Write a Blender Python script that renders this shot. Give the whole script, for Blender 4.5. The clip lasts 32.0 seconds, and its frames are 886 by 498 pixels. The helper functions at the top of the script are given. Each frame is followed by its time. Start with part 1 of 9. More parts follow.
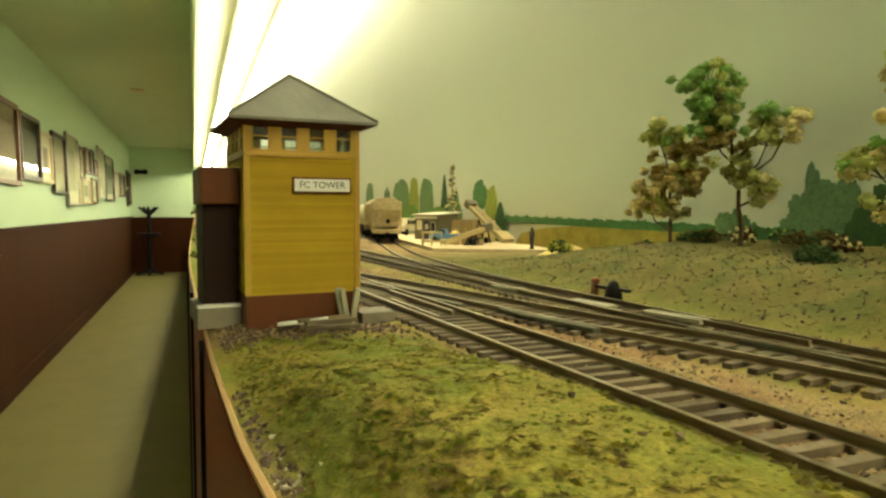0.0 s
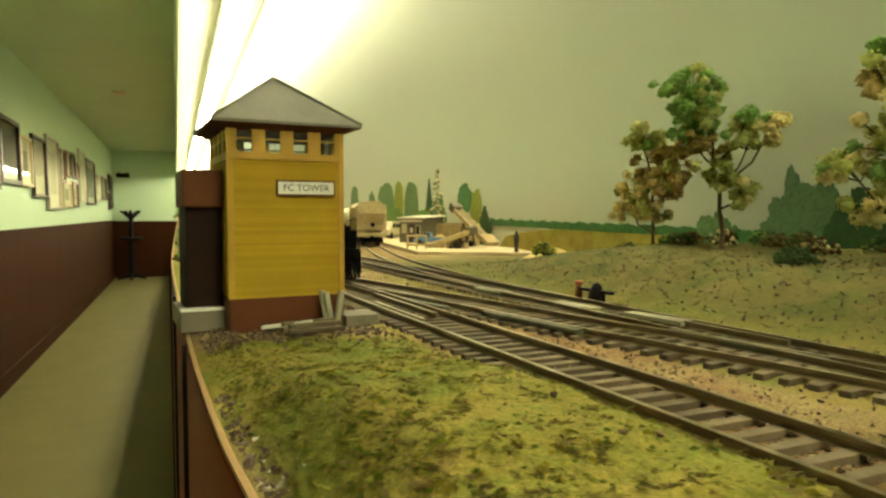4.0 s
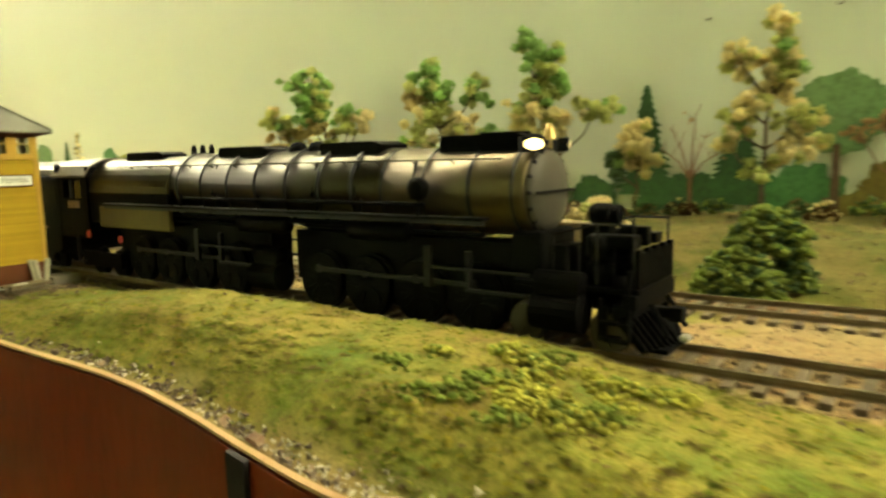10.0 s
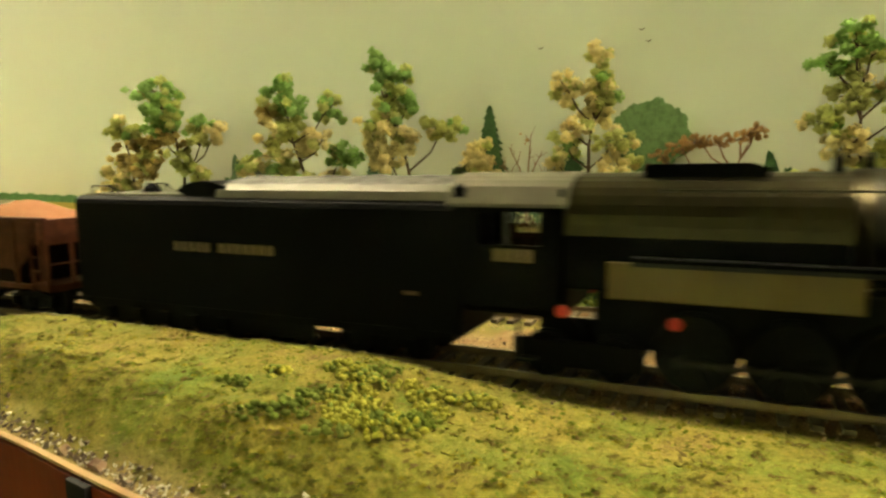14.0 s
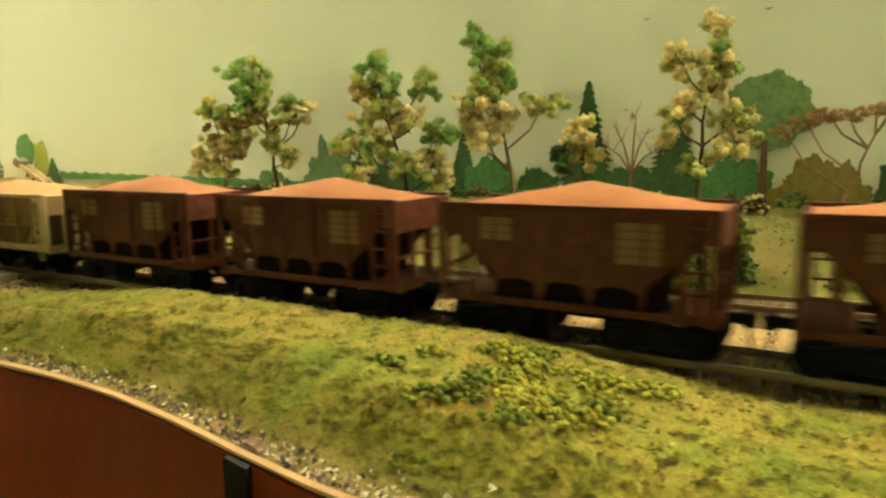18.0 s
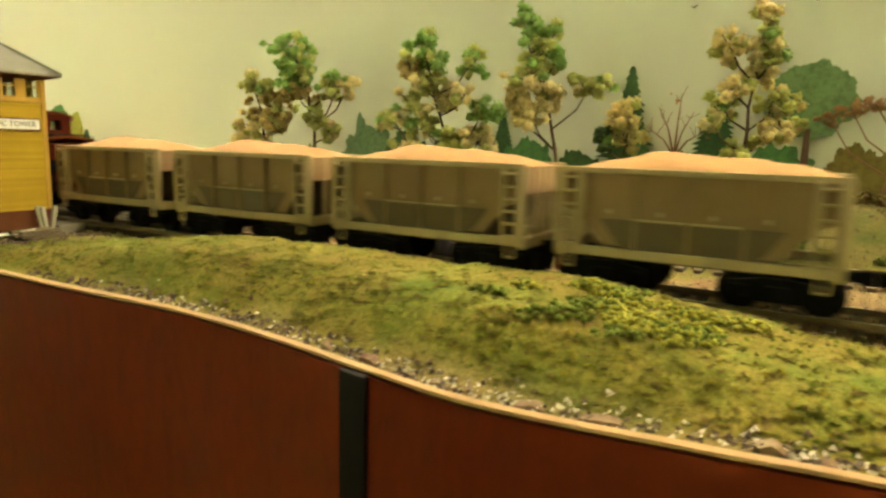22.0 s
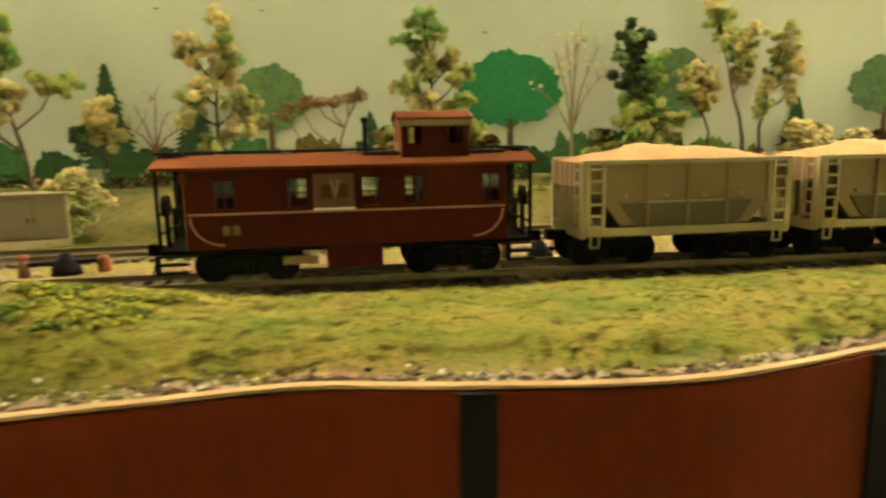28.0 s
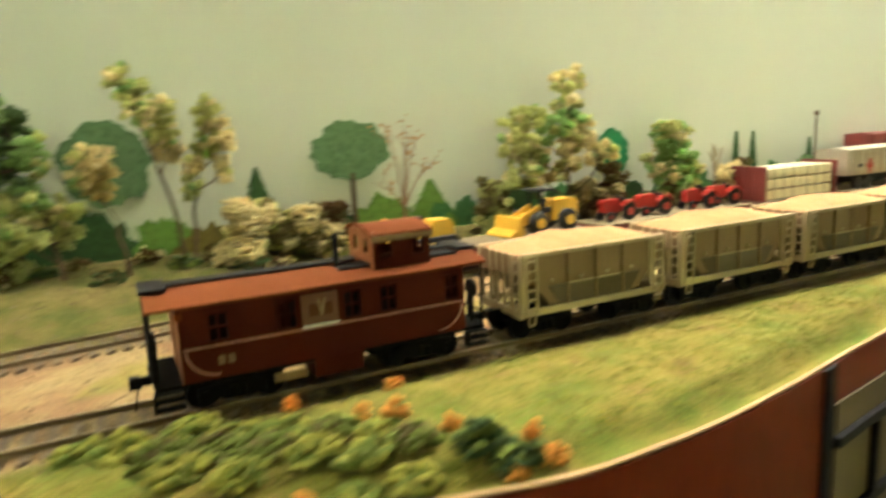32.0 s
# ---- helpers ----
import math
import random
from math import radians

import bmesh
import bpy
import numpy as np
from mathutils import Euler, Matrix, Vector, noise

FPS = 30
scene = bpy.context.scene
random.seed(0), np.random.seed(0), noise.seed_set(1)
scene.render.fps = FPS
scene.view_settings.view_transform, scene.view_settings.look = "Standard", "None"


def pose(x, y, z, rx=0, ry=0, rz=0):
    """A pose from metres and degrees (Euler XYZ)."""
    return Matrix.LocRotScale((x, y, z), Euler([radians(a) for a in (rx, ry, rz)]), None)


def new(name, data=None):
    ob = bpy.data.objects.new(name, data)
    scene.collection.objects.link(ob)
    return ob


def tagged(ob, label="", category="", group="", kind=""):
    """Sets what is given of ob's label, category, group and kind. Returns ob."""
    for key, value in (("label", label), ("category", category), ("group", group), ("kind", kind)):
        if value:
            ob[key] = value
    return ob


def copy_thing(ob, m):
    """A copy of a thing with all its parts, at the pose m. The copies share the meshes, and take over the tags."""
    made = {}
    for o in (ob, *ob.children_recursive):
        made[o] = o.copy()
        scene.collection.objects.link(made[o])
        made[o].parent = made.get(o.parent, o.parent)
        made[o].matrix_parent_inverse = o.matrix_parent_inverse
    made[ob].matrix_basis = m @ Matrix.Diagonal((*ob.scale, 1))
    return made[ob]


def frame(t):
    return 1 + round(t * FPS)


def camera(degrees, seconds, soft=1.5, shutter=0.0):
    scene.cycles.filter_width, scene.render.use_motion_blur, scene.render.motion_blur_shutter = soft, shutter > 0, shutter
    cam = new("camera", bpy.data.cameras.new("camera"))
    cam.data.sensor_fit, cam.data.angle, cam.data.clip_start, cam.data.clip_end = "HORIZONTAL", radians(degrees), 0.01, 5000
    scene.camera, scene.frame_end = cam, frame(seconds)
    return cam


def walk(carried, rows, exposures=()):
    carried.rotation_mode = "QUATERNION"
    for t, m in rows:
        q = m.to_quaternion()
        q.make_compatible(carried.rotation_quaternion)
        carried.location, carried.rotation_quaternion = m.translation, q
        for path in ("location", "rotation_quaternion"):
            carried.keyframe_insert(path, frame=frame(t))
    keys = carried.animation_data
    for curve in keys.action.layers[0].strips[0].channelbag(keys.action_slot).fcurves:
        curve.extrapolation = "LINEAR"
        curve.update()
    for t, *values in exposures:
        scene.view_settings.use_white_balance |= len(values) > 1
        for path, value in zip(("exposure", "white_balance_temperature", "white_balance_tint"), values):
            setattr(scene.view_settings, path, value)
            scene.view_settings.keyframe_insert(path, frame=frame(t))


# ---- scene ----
cam = camera(67.0, 32.0, soft=2.5, shutter=1.0)
# seconds, x, y, z, yaw, pitch, roll
PATH = [
    (0, -0.0418, -0.0952, 1.1998, 66.39, -3.27, -0.05),
    (0.5, -0.0411, -0.0953, 1.2003, 66.29, -3.34, -0.21),
    (1, -0.0416, -0.0949, 1.2000, 65.85, -3.28, 0.13),
    (1.5, -0.0417, -0.0950, 1.1998, 64.92, -3.38, 0.14),
    (2, -0.0416, -0.0948, 1.1998, 64.39, -3.37, 0.22),
    (2.5, -0.0412, -0.0949, 1.1996, 64.37, -3.27, 0.02),
    (4.5, -0.0409, -0.0952, 1.1995, 65.22, -2.92, 0.01),
    (5, -0.0403, -0.0949, 1.1998, 65.03, -2.92, 0.19),
    (5.5, -0.0384, -0.0937, 1.2023, 63.75, -1.43, 1.83),
    (6, -0.0343, -0.0971, 1.2060, 61.67, -0.84, 2.38),
    (6.5, -0.0327, -0.1015, 1.2141, 61.24, -1.95, 0.95),
    (7, -0.0248, -0.1025, 1.2201, 57.78, -3.39, -0.07),
    (7.5, -0.0127, -0.1145, 1.2271, 54.48, -3.72, 0.14),
    (8, -0.0038, -0.1280, 1.2276, 51.14, -4.25, 0.26),
    (8.5, 0.0104, -0.1377, 1.2240, 46.50, -5.03, 0.72),
    (9, 0.0322, -0.1468, 1.2132, 42.46, -5.87, 1.64),
    (9.5, 0.0431, -0.1587, 1.2108, 39.38, -6.78, 1.25),
    (10, 0.0576, -0.1688, 1.2133, 35.77, -7.48, 1.17),
    (10.5, 0.0626, -0.1761, 1.2116, 32.39, -7.34, 1.11),
    (11, 0.0665, -0.1788, 1.2098, 30.47, -8.15, 1.37),
    (11.5, 0.0712, -0.1811, 1.2129, 28.26, -8.10, 0.67),
    (12, 0.0711, -0.1795, 1.2145, 27.09, -7.95, 0.84),
    (12.5, 0.0668, -0.1767, 1.2172, 27.25, -7.21, 0.74),
    (13, 0.0705, -0.1764, 1.2174, 25.87, -7.48, 1.15),
    (13.5, 0.0746, -0.1784, 1.2215, 24.36, -7.40, 0.62),
    (15.5, 0.0673, -0.1774, 1.2201, 26.44, -8.13, 1.44),
    (16, 0.0642, -0.1749, 1.2209, 27.18, -8.06, 1.38),
    (16.5, 0.0562, -0.1779, 1.2192, 28.10, -8.52, 1.38),
    (17, 0.0553, -0.1791, 1.2169, 29.12, -8.66, 0.95),
    (17.5, 0.0523, -0.1786, 1.2158, 29.84, -8.75, 0.82),
    (18, 0.0477, -0.1792, 1.2177, 29.48, -8.76, 0.79),
    (18.5, 0.0401, -0.1810, 1.2173, 30.55, -8.86, 0.09),
    (19, 0.0316, -0.1831, 1.2154, 31.13, -8.90, -1.37),
    (19.5, 0.0352, -0.1851, 1.2137, 31.40, -8.63, -1.60),
    (20, 0.0403, -0.1866, 1.2181, 30.60, -8.14, -1.51),
    (20.5, 0.0373, -0.1890, 1.2178, 30.81, -7.69, -1.66),
    (21, 0.0384, -0.1913, 1.2108, 30.76, -8.22, -1.57),
    (21.5, 0.0394, -0.1939, 1.2069, 30.35, -8.71, -1.39),
    (22, 0.0342, -0.2003, 1.2054, 30.29, -9.06, -1.45),
    (22.5, 0.0229, -0.2069, 1.2044, 29.06, -9.25, -1.77),
    (23, 0.0053, -0.2177, 1.1987, 26.18, -9.24, -1.23),
    (23.5, 0.0047, -0.2278, 1.1995, 24.63, -9.22, -2.04),
    (24, 0.0298, -0.2347, 1.2045, 25.38, -9.00, -2.22),
    (24.5, 0.0231, -0.2306, 1.2016, 24.74, -8.77, -1.68),
    (25, -0.0094, -0.2316, 1.1990, 18.06, -10.02, 0.04),
    (25.5, 0.0009, -0.2314, 1.2023, 11.95, -10.47, -0.29),
    (26, 0.0253, -0.2280, 1.2071, 5.75, -10.73, 0.27),
    (26.5, 0.0445, -0.2251, 1.2077, 0.32, -10.36, 0.48),
    (28.5, 0.0902, -0.2217, 1.2091, -9.75, -9.53, 1.26),
    (29, 0.1344, -0.2150, 1.2079, -11.53, -9.24, 1.35),
    (29.5, 0.1611, -0.2079, 1.2119, -14.10, -9.26, 1.02),
    (30, 0.1674, -0.2075, 1.2168, -17.18, -9.32, 1.47),
    (30.5, 0.1777, -0.2122, 1.2161, -19.15, -8.88, 2.32),
    (31, 0.2019, -0.2156, 1.2216, -20.77, -8.56, 3.29),
    (31.5, 0.2429, -0.2216, 1.2288, -24.28, -8.98, 2.79),
    (32, 0.2859, -0.2270, 1.2499, -26.77, -10.50, 2.88),
    ]
EXPOSURES = [(0, 0.0, 6500, 10), (5, 0.0, 6500, 9), (8, 0.15, 6450, 8), (10, 0.7, 6500, 14), (13, 0.62, 6650, 19), (16, 0.62, 6700, 20), (19, 0.68, 6700, 20), (22, 0.68, 6750, 25), (26, 0.65, 6800, 28), (29, 0.66, 6450, 27), (31, 0.78, 6150, 27), (32, 0.75, 5650, 28)]
walk(cam, [(t, pose(x, y, z, 90 + pitch, roll, yaw)) for t, x, y, z, yaw, pitch, roll in PATH], EXPOSURES)

# ---- world, light, exposure ----
RAIL = 1.164           # rail head height
SPEED = 0.0712         # the train's metres a second
world = bpy.data.worlds.new("world")
scene.world = world
world.use_nodes = True
world.node_tree.nodes["Background"].inputs[0].default_value = (0.9, 1.0, 0.85, 1)
world.node_tree.nodes["Background"].inputs[1].default_value = 0.004
scene.view_settings.exposure = 0.0


def backdrop_y(x):
    """The backdrop's plane; it runs with the aisle, which turns a little from the track."""
    k = min(1.0, max(0.0, x / 0.5))
    return 0.240 - 0.056 * min(x, 0.55) - 0.022 * k * k * (3 - 2 * k)


AISLE = math.radians(-3.2)
ALONG = Vector((math.cos(AISLE), math.sin(AISLE), 0))
ACROSS = Vector((-math.sin(AISLE), math.cos(AISLE), 0))


def aisle_point(a, c, z):
    """a metres along the aisle, c across it, from the point above the first eye."""
    return Vector((-0.042, -0.095, 0)) + ALONG * a + ACROSS * c + Vector((0, 0, z))


# ---- materials ----
def mat(name, colour, rough=0.6, metal=0.0, second=None, scale=60.0, amount=0.5, bump=0.0, bump_scale=400.0, emit=None, strength=0.0,
        island=0.0, rand=0.0, stretch=(1, 1, 1), third=None, scale2=None, spec=0.5):
    """A procedural surface: two or three colours mixed by noise at two scales, fine relief, piece to piece variation."""
    m = bpy.data.materials.new(name)
    m.use_nodes = True
    nt = m.node_tree
    p = nt.nodes["Principled BSDF"]
    p.inputs["Roughness"].default_value = rough
    p.inputs["Metallic"].default_value = metal
    p.inputs["Specular IOR Level"].default_value = spec
    base = (*colour, 1)
    p.inputs["Base Color"].default_value = base
    tex = nt.nodes.new("ShaderNodeTexCoord")
    mp = nt.nodes.new("ShaderNodeMapping")
    mp.inputs["Scale"].default_value = stretch
    nt.links.new(tex.outputs["Object"], mp.inputs[0])
    col = None
    if second:
        def layer(a, b, sc, lo, hi, seed):
            nz = nt.nodes.new("ShaderNodeTexNoise")
            nz.noise_dimensions = "4D"
            nz.inputs["W"].default_value = seed
            nz.inputs["Scale"].default_value = sc
            nz.inputs["Detail"].default_value = 5
            nz.inputs["Roughness"].default_value = 0.65
            nt.links.new(mp.outputs[0], nz.inputs["Vector"])
            rp = nt.nodes.new("ShaderNodeMapRange")
            rp.inputs[1].default_value, rp.inputs[2].default_value = lo, hi
            nt.links.new(nz.outputs[0], rp.inputs[0])
            mx = nt.nodes.new("ShaderNodeMix")
            mx.data_type = "RGBA"
            nt.links.new(rp.outputs[0], mx.inputs[0])
            for sock, v in ((6, a), (7, b)):
                if hasattr(v, "links"):
                    nt.links.new(v, mx.inputs[sock])
                else:
                    mx.inputs[sock].default_value = (*v, 1)
            return mx.outputs[2]
        col = layer(colour, second, scale, 0.5 - amount * 0.4, 0.5 + amount * 0.4, 1.3)
        if third:
            col = layer(col, third, scale2 or scale * 5, 0.45, 0.75, 7.7)
    if island or rand:
        src = nt.nodes.new("ShaderNodeNewGeometry").outputs["Random Per Island"] if island else nt.nodes.new("ShaderNodeObjectInfo").outputs["Random"]
        amt = island or rand
        hsv = nt.nodes.new("ShaderNodeHueSaturation")
        rp = nt.nodes.new("ShaderNodeMapRange")
        rp.inputs[3].default_value, rp.inputs[4].default_value = 1 - amt, 1 + amt
        nt.links.new(src, rp.inputs[0])
        nt.links.new(rp.outputs[0], hsv.inputs["Value"])
        if col is None:
            hsv.inputs["Color"].default_value = base
        else:
            nt.links.new(col, hsv.inputs["Color"])
        col = hsv.outputs[0]
    if col is not None:
        nt.links.new(col, p.inputs["Base Color"])
    if bump:
        nz = nt.nodes.new("ShaderNodeTexNoise")
        nz.inputs["Scale"].default_value = bump_scale
        nz.inputs["Detail"].default_value = 4
        nt.links.new(mp.outputs[0], nz.inputs["Vector"])
        bp = nt.nodes.new("ShaderNodeBump")
        bp.inputs["Strength"].default_value = bump
        bp.inputs["Distance"].default_value = 0.0006
        nt.links.new(nz.outputs[0], bp.inputs["Height"])
        nt.links.new(bp.outputs[0], p.inputs["Normal"])
    if emit:
        p.inputs["Emission Color"].default_value = (*emit, 1)
        p.inputs["Emission Strength"].default_value = strength
    return m


def let_through(m, share):
    """Let a share of the light through a thin or spongy surface."""
    nt = m.node_tree
    p, tl, mx = nt.nodes["Principled BSDF"], nt.nodes.new("ShaderNodeBsdfTranslucent"), nt.nodes.new("ShaderNodeMixShader")
    nt.links.new(p.inputs["Base Color"].links[0].from_socket, tl.inputs[0])
    mx.inputs[0].default_value = share
    nt.links.new(p.outputs[0], mx.inputs[1])
    nt.links.new(tl.outputs[0], mx.inputs[2])
    nt.links.new(mx.outputs[0], nt.nodes["Material Output"].inputs[0])
    return m


M = dict(
    sky=mat("painted_sky", (0.60, 0.60, 0.50), 0.28, second=(0.55, 0.575, 0.48), scale=1.3, amount=0.9, bump=0.6, bump_scale=26, spec=0.9, stretch=(1, 1, 0.12)),
    wall=mat("aisle_wall_paint", (0.56, 0.71, 0.49), 0.7, second=(0.53, 0.68, 0.47), scale=2, bump=0.1),
    ceiling=mat("ceiling_paint", (0.55, 0.63, 0.42), 0.8, second=(0.50, 0.58, 0.39), scale=1.5),
    wainscot=mat("wainscot_brown", (0.048, 0.014, 0.003), 0.75, second=(0.035, 0.010, 0.002), scale=3, stretch=(1, 1, 0.1), bump=0.1, spec=0.1),
    floor=mat("floor_vinyl", (0.175, 0.152, 0.052), 0.6, second=(0.145, 0.126, 0.042), scale=4, bump=0.05, spec=0.2),
    fascia=mat("fascia_veneer", (0.195, 0.025, 0.0040), 0.45, second=(0.165, 0.020, 0.003), scale=14, amount=0.8, stretch=(1, 1, 0.35), third=(0.135, 0.017, 0.003), scale2=240, bump=0.12, bump_scale=500, spec=0.25),
    strip=mat("dark_strip", (0.007, 0.006, 0.007), 0.6, second=(0.012, 0.010, 0.010), scale=30, spec=0.15),
    edge=mat("bare_plywood", (0.50, 0.31, 0.15), 0.7, second=(0.5, 0.30, 0.14), scale=40, bump=0.3),
    plaster=mat("rough_plaster", (0.24, 0.15, 0.08), 0.9, second=(0.13, 0.06, 0.03), scale=70, amount=0.4, third=(0.40, 0.31, 0.20), scale2=60, bump=0.8),
    plank=mat("bleached_plank", (0.45, 0.42, 0.30), 0.8, second=(0.33, 0.31, 0.22), scale=90, stretch=(0.2, 1, 1), rand=0.2),
    postbrown=mat("brown_wood_post", (0.22, 0.10, 0.04), 0.7, second=(0.15, 0.065, 0.03), scale=200),
    orange=mat("faded_orange_paint", (0.36, 0.10, 0.03), 0.6, second=(0.28, 0.07, 0.02), scale=150),
    rail=mat("weathered_rail", (0.16, 0.105, 0.052), 0.55, 0.2, second=(0.22, 0.155, 0.08), scale=80, bump=0.2),
    railtop=mat("worn_rail_head", (0.30, 0.24, 0.16), 0.3, 0.8, second=(0.2, 0.16, 0.1), scale=100),
    tie=mat("dark_plastic_tie", (0.095, 0.070, 0.037), 0.85, second=(0.15, 0.112, 0.060), scale=150, bump=0.5, rand=0.35),
    yellow=mat("mustard_siding", (0.38, 0.245, 0.014), 0.7, second=(0.32, 0.20, 0.011), scale=50, bump=0.1, spec=0.15, rand=0.10),
    ochre=mat("ochre_trim", (0.42, 0.25, 0.02), 0.65, second=(0.34, 0.19, 0.015), scale=60),
    brown=mat("oxide_brown_paint", (0.11, 0.034, 0.010), 0.65, second=(0.085, 0.025, 0.008), scale=60, spec=0.2),
    roofgrey=mat("grey_felt_roof", (0.17, 0.165, 0.125), 0.8, second=(0.13, 0.125, 0.095), scale=60, bump=0.4),
    white=mat("white_paint", (0.75, 0.74, 0.68), 0.6),
    ink=mat("dark_lettering", (0.03, 0.028, 0.03), 0.7),
    glass=mat("dark_window", (0.02, 0.022, 0.025), 0.05),
    black=mat("black_engine_paint", (0.0014, 0.0013, 0.0012), 0.6, second=(0.0022, 0.002, 0.0018), scale=60, spec=0.06),
    boiler=mat("satin_black_boiler", (0.034, 0.028, 0.013), 0.30, 0.85, second=(0.042, 0.034, 0.016), scale=20, third=(0.024, 0.020, 0.010), scale2=70, spec=0.2),
    smokebox=mat("graphite_smokebox", (0.060, 0.054, 0.040), 0.5, second=(0.075, 0.066, 0.050), scale=60, spec=0.3),
    lamp=mat("headlight_lens", (1, 0.9, 0.6), 0.3, emit=(1.0, 0.76, 0.28), strength=3),
    lampwhite=mat("class_lamp_lens", (1, 1, 1), 0.3, emit=(0.9, 1, 0.9), strength=1.3),
    gold=mat("dull_gold_lettering", (0.115, 0.060, 0.024), 0.6, second=(0.17, 0.12, 0.05), scale=700, amount=0.9),
    tan=mat("dusty_tan_panel", (0.12, 0.083, 0.024), 0.7, second=(0.09, 0.06, 0.018), scale=60),
    red=mat("red_part", (0.5, 0.03, 0.03), 0.5),
    orebrown=mat("ore_car_brown", (0.072, 0.0175, 0.0065), 0.7, second=(0.046, 0.011, 0.0045), scale=60, third=(0.105, 0.032, 0.012), scale2=250, bump=0.15, spec=0.2),
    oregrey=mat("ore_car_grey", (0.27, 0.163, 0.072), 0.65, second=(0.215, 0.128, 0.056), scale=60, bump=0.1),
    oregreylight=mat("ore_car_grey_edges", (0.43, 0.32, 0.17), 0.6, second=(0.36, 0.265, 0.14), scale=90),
    caboose=mat("caboose_red_brown", (0.068, 0.0088, 0.0022), 0.6, second=(0.052, 0.0066, 0.0017), scale=50, spec=0.08),
    cabooseroof=mat("caboose_roof_brown", (0.150, 0.042, 0.010), 0.8, second=(0.115, 0.031, 0.008), scale=60, spec=0.08),
    redload=mat("rusty_ore_load", (0.33, 0.125, 0.042), 0.95, second=(0.25, 0.09, 0.032), scale=300, amount=0.9, bump=1.0, bump_scale=900),
    tanload=mat("pale_pellet_load", (0.50, 0.265, 0.110), 0.95, second=(0.38, 0.195, 0.076), scale=400, amount=0.9, bump=1.0, bump_scale=1100),
)


# ---- mesh helpers ----
def link(name, bm, material, parent=None, label="", smooth=False):
    me = bpy.data.meshes.new(name)
    bm.normal_update()
    bm.to_mesh(me)
    bm.free()
    for q in (material if isinstance(material, (list, tuple)) else [material]):
        me.materials.append(q)
    if smooth:
        me.polygons.foreach_set("use_smooth", [True] * len(me.polygons))
    ob = new(name, me)
    if parent:
        ob.parent = parent
    if label:
        ob["label"] = label
    return ob


def part(name, bm, material, parent, label="", smooth=False):
    return link(name, bm, material, parent, label, smooth)


def thing(name, label, category, group="", kind="", at=None):
    e = new(name)
    e.empty_display_size = 0.01
    tagged(e, label, category, group, kind)
    if at is not None:
        e.matrix_basis = at
    return e


def box(bm, x0, x1, y0, y1, z0, z1, m=None, index=0):
    vs = [bm.verts.new(Vector((x, y, z)) if m is None else m @ Vector((x, y, z))) for z in (z0, z1) for x, y in ((x0, y0), (x1, y0), (x1, y1), (x0, y1))]
    for q in ((0, 3, 2, 1), (4, 5, 6, 7), (0, 1, 5, 4), (1, 2, 6, 5), (2, 3, 7, 6), (3, 0, 4, 7)):
        f = bm.faces.new([vs[i] for i in q])
        f.material_index = index
    return bm


def boxes(*lists, bevel=0.0):
    bm = bmesh.new()
    for b in lists:
        box(bm, *b)
    if bevel:
        bmesh.ops.bevel(bm, geom=bm.edges[:], offset=bevel, segments=2, affect="EDGES", profile=0.6)
    return bm


def prism(bm, outline, a, b, axis="y"):
    """A closed outline of (u, v) drawn out from a to b along an axis."""
    def p(u, v, w):
        return {"y": (u, w, v), "x": (w, u, v), "z": (u, v, w)}[axis]
    one, two = [bm.verts.new(p(u, v, a)) for u, v in outline], [bm.verts.new(p(u, v, b)) for u, v in outline]
    n = len(outline)
    faces = [bm.faces.new(one[::-1]), bm.faces.new(two)]
    for i in range(n):
        faces.append(bm.faces.new((one[i], one[(i + 1) % n], two[(i + 1) % n], two[i])))
    bmesh.ops.recalc_face_normals(bm, faces=faces)
    return bm


def tube(bm, a, b, r0, r1=None, n=10, caps=True):
    """A round bar from a to b."""
    a, b = Vector(a), Vector(b)
    r1 = r0 if r1 is None else r1
    q = (b - a).to_track_quat("Z", "Y").to_matrix()
    rings = []
    for c, r in ((a, r0), (b, r1)):
        rings.append([bm.verts.new(c + q @ Vector((r * math.cos(2 * math.pi * i / n), r * math.sin(2 * math.pi * i / n), 0))) for i in range(n)])
    for i in range(n):
        bm.faces.new((rings[0][i], rings[0][(i + 1) % n], rings[1][(i + 1) % n], rings[1][i]))
    if caps:
        bm.faces.new(rings[0][::-1])
        bm.faces.new(rings[1])
    return bm


def lathe(bm, a, b, profile, n=16):
    """Rings along the line a to b; profile of (share of the length, radius)."""
    a, b = Vector(a), Vector(b)
    q = (b - a).to_track_quat("Z", "Y").to_matrix()
    rings = []
    for k, r in profile:
        c = a.lerp(b, k)
        rings.append([bm.verts.new(c + q @ Vector((r * math.cos(2 * math.pi * i / n), r * math.sin(2 * math.pi * i / n), 0))) for i in range(n)])
    for r0, r1 in zip(rings, rings[1:]):
        for i in range(n):
            bm.faces.new((r0[i], r0[(i + 1) % n], r1[(i + 1) % n], r1[i]))
    bm.faces.new(rings[0][::-1])
    bm.faces.new(rings[-1])
    return bm


def fbm(x, y, z=0.0, octaves=4):
    v, a = 0.0, 1.0
    for _ in range(octaves):
        v += a * noise.noise(Vector((x, y, z)))
        x, y, z, a = x * 2.1, y * 2.1, z * 2.1 + 5, a * 0.5
    return v


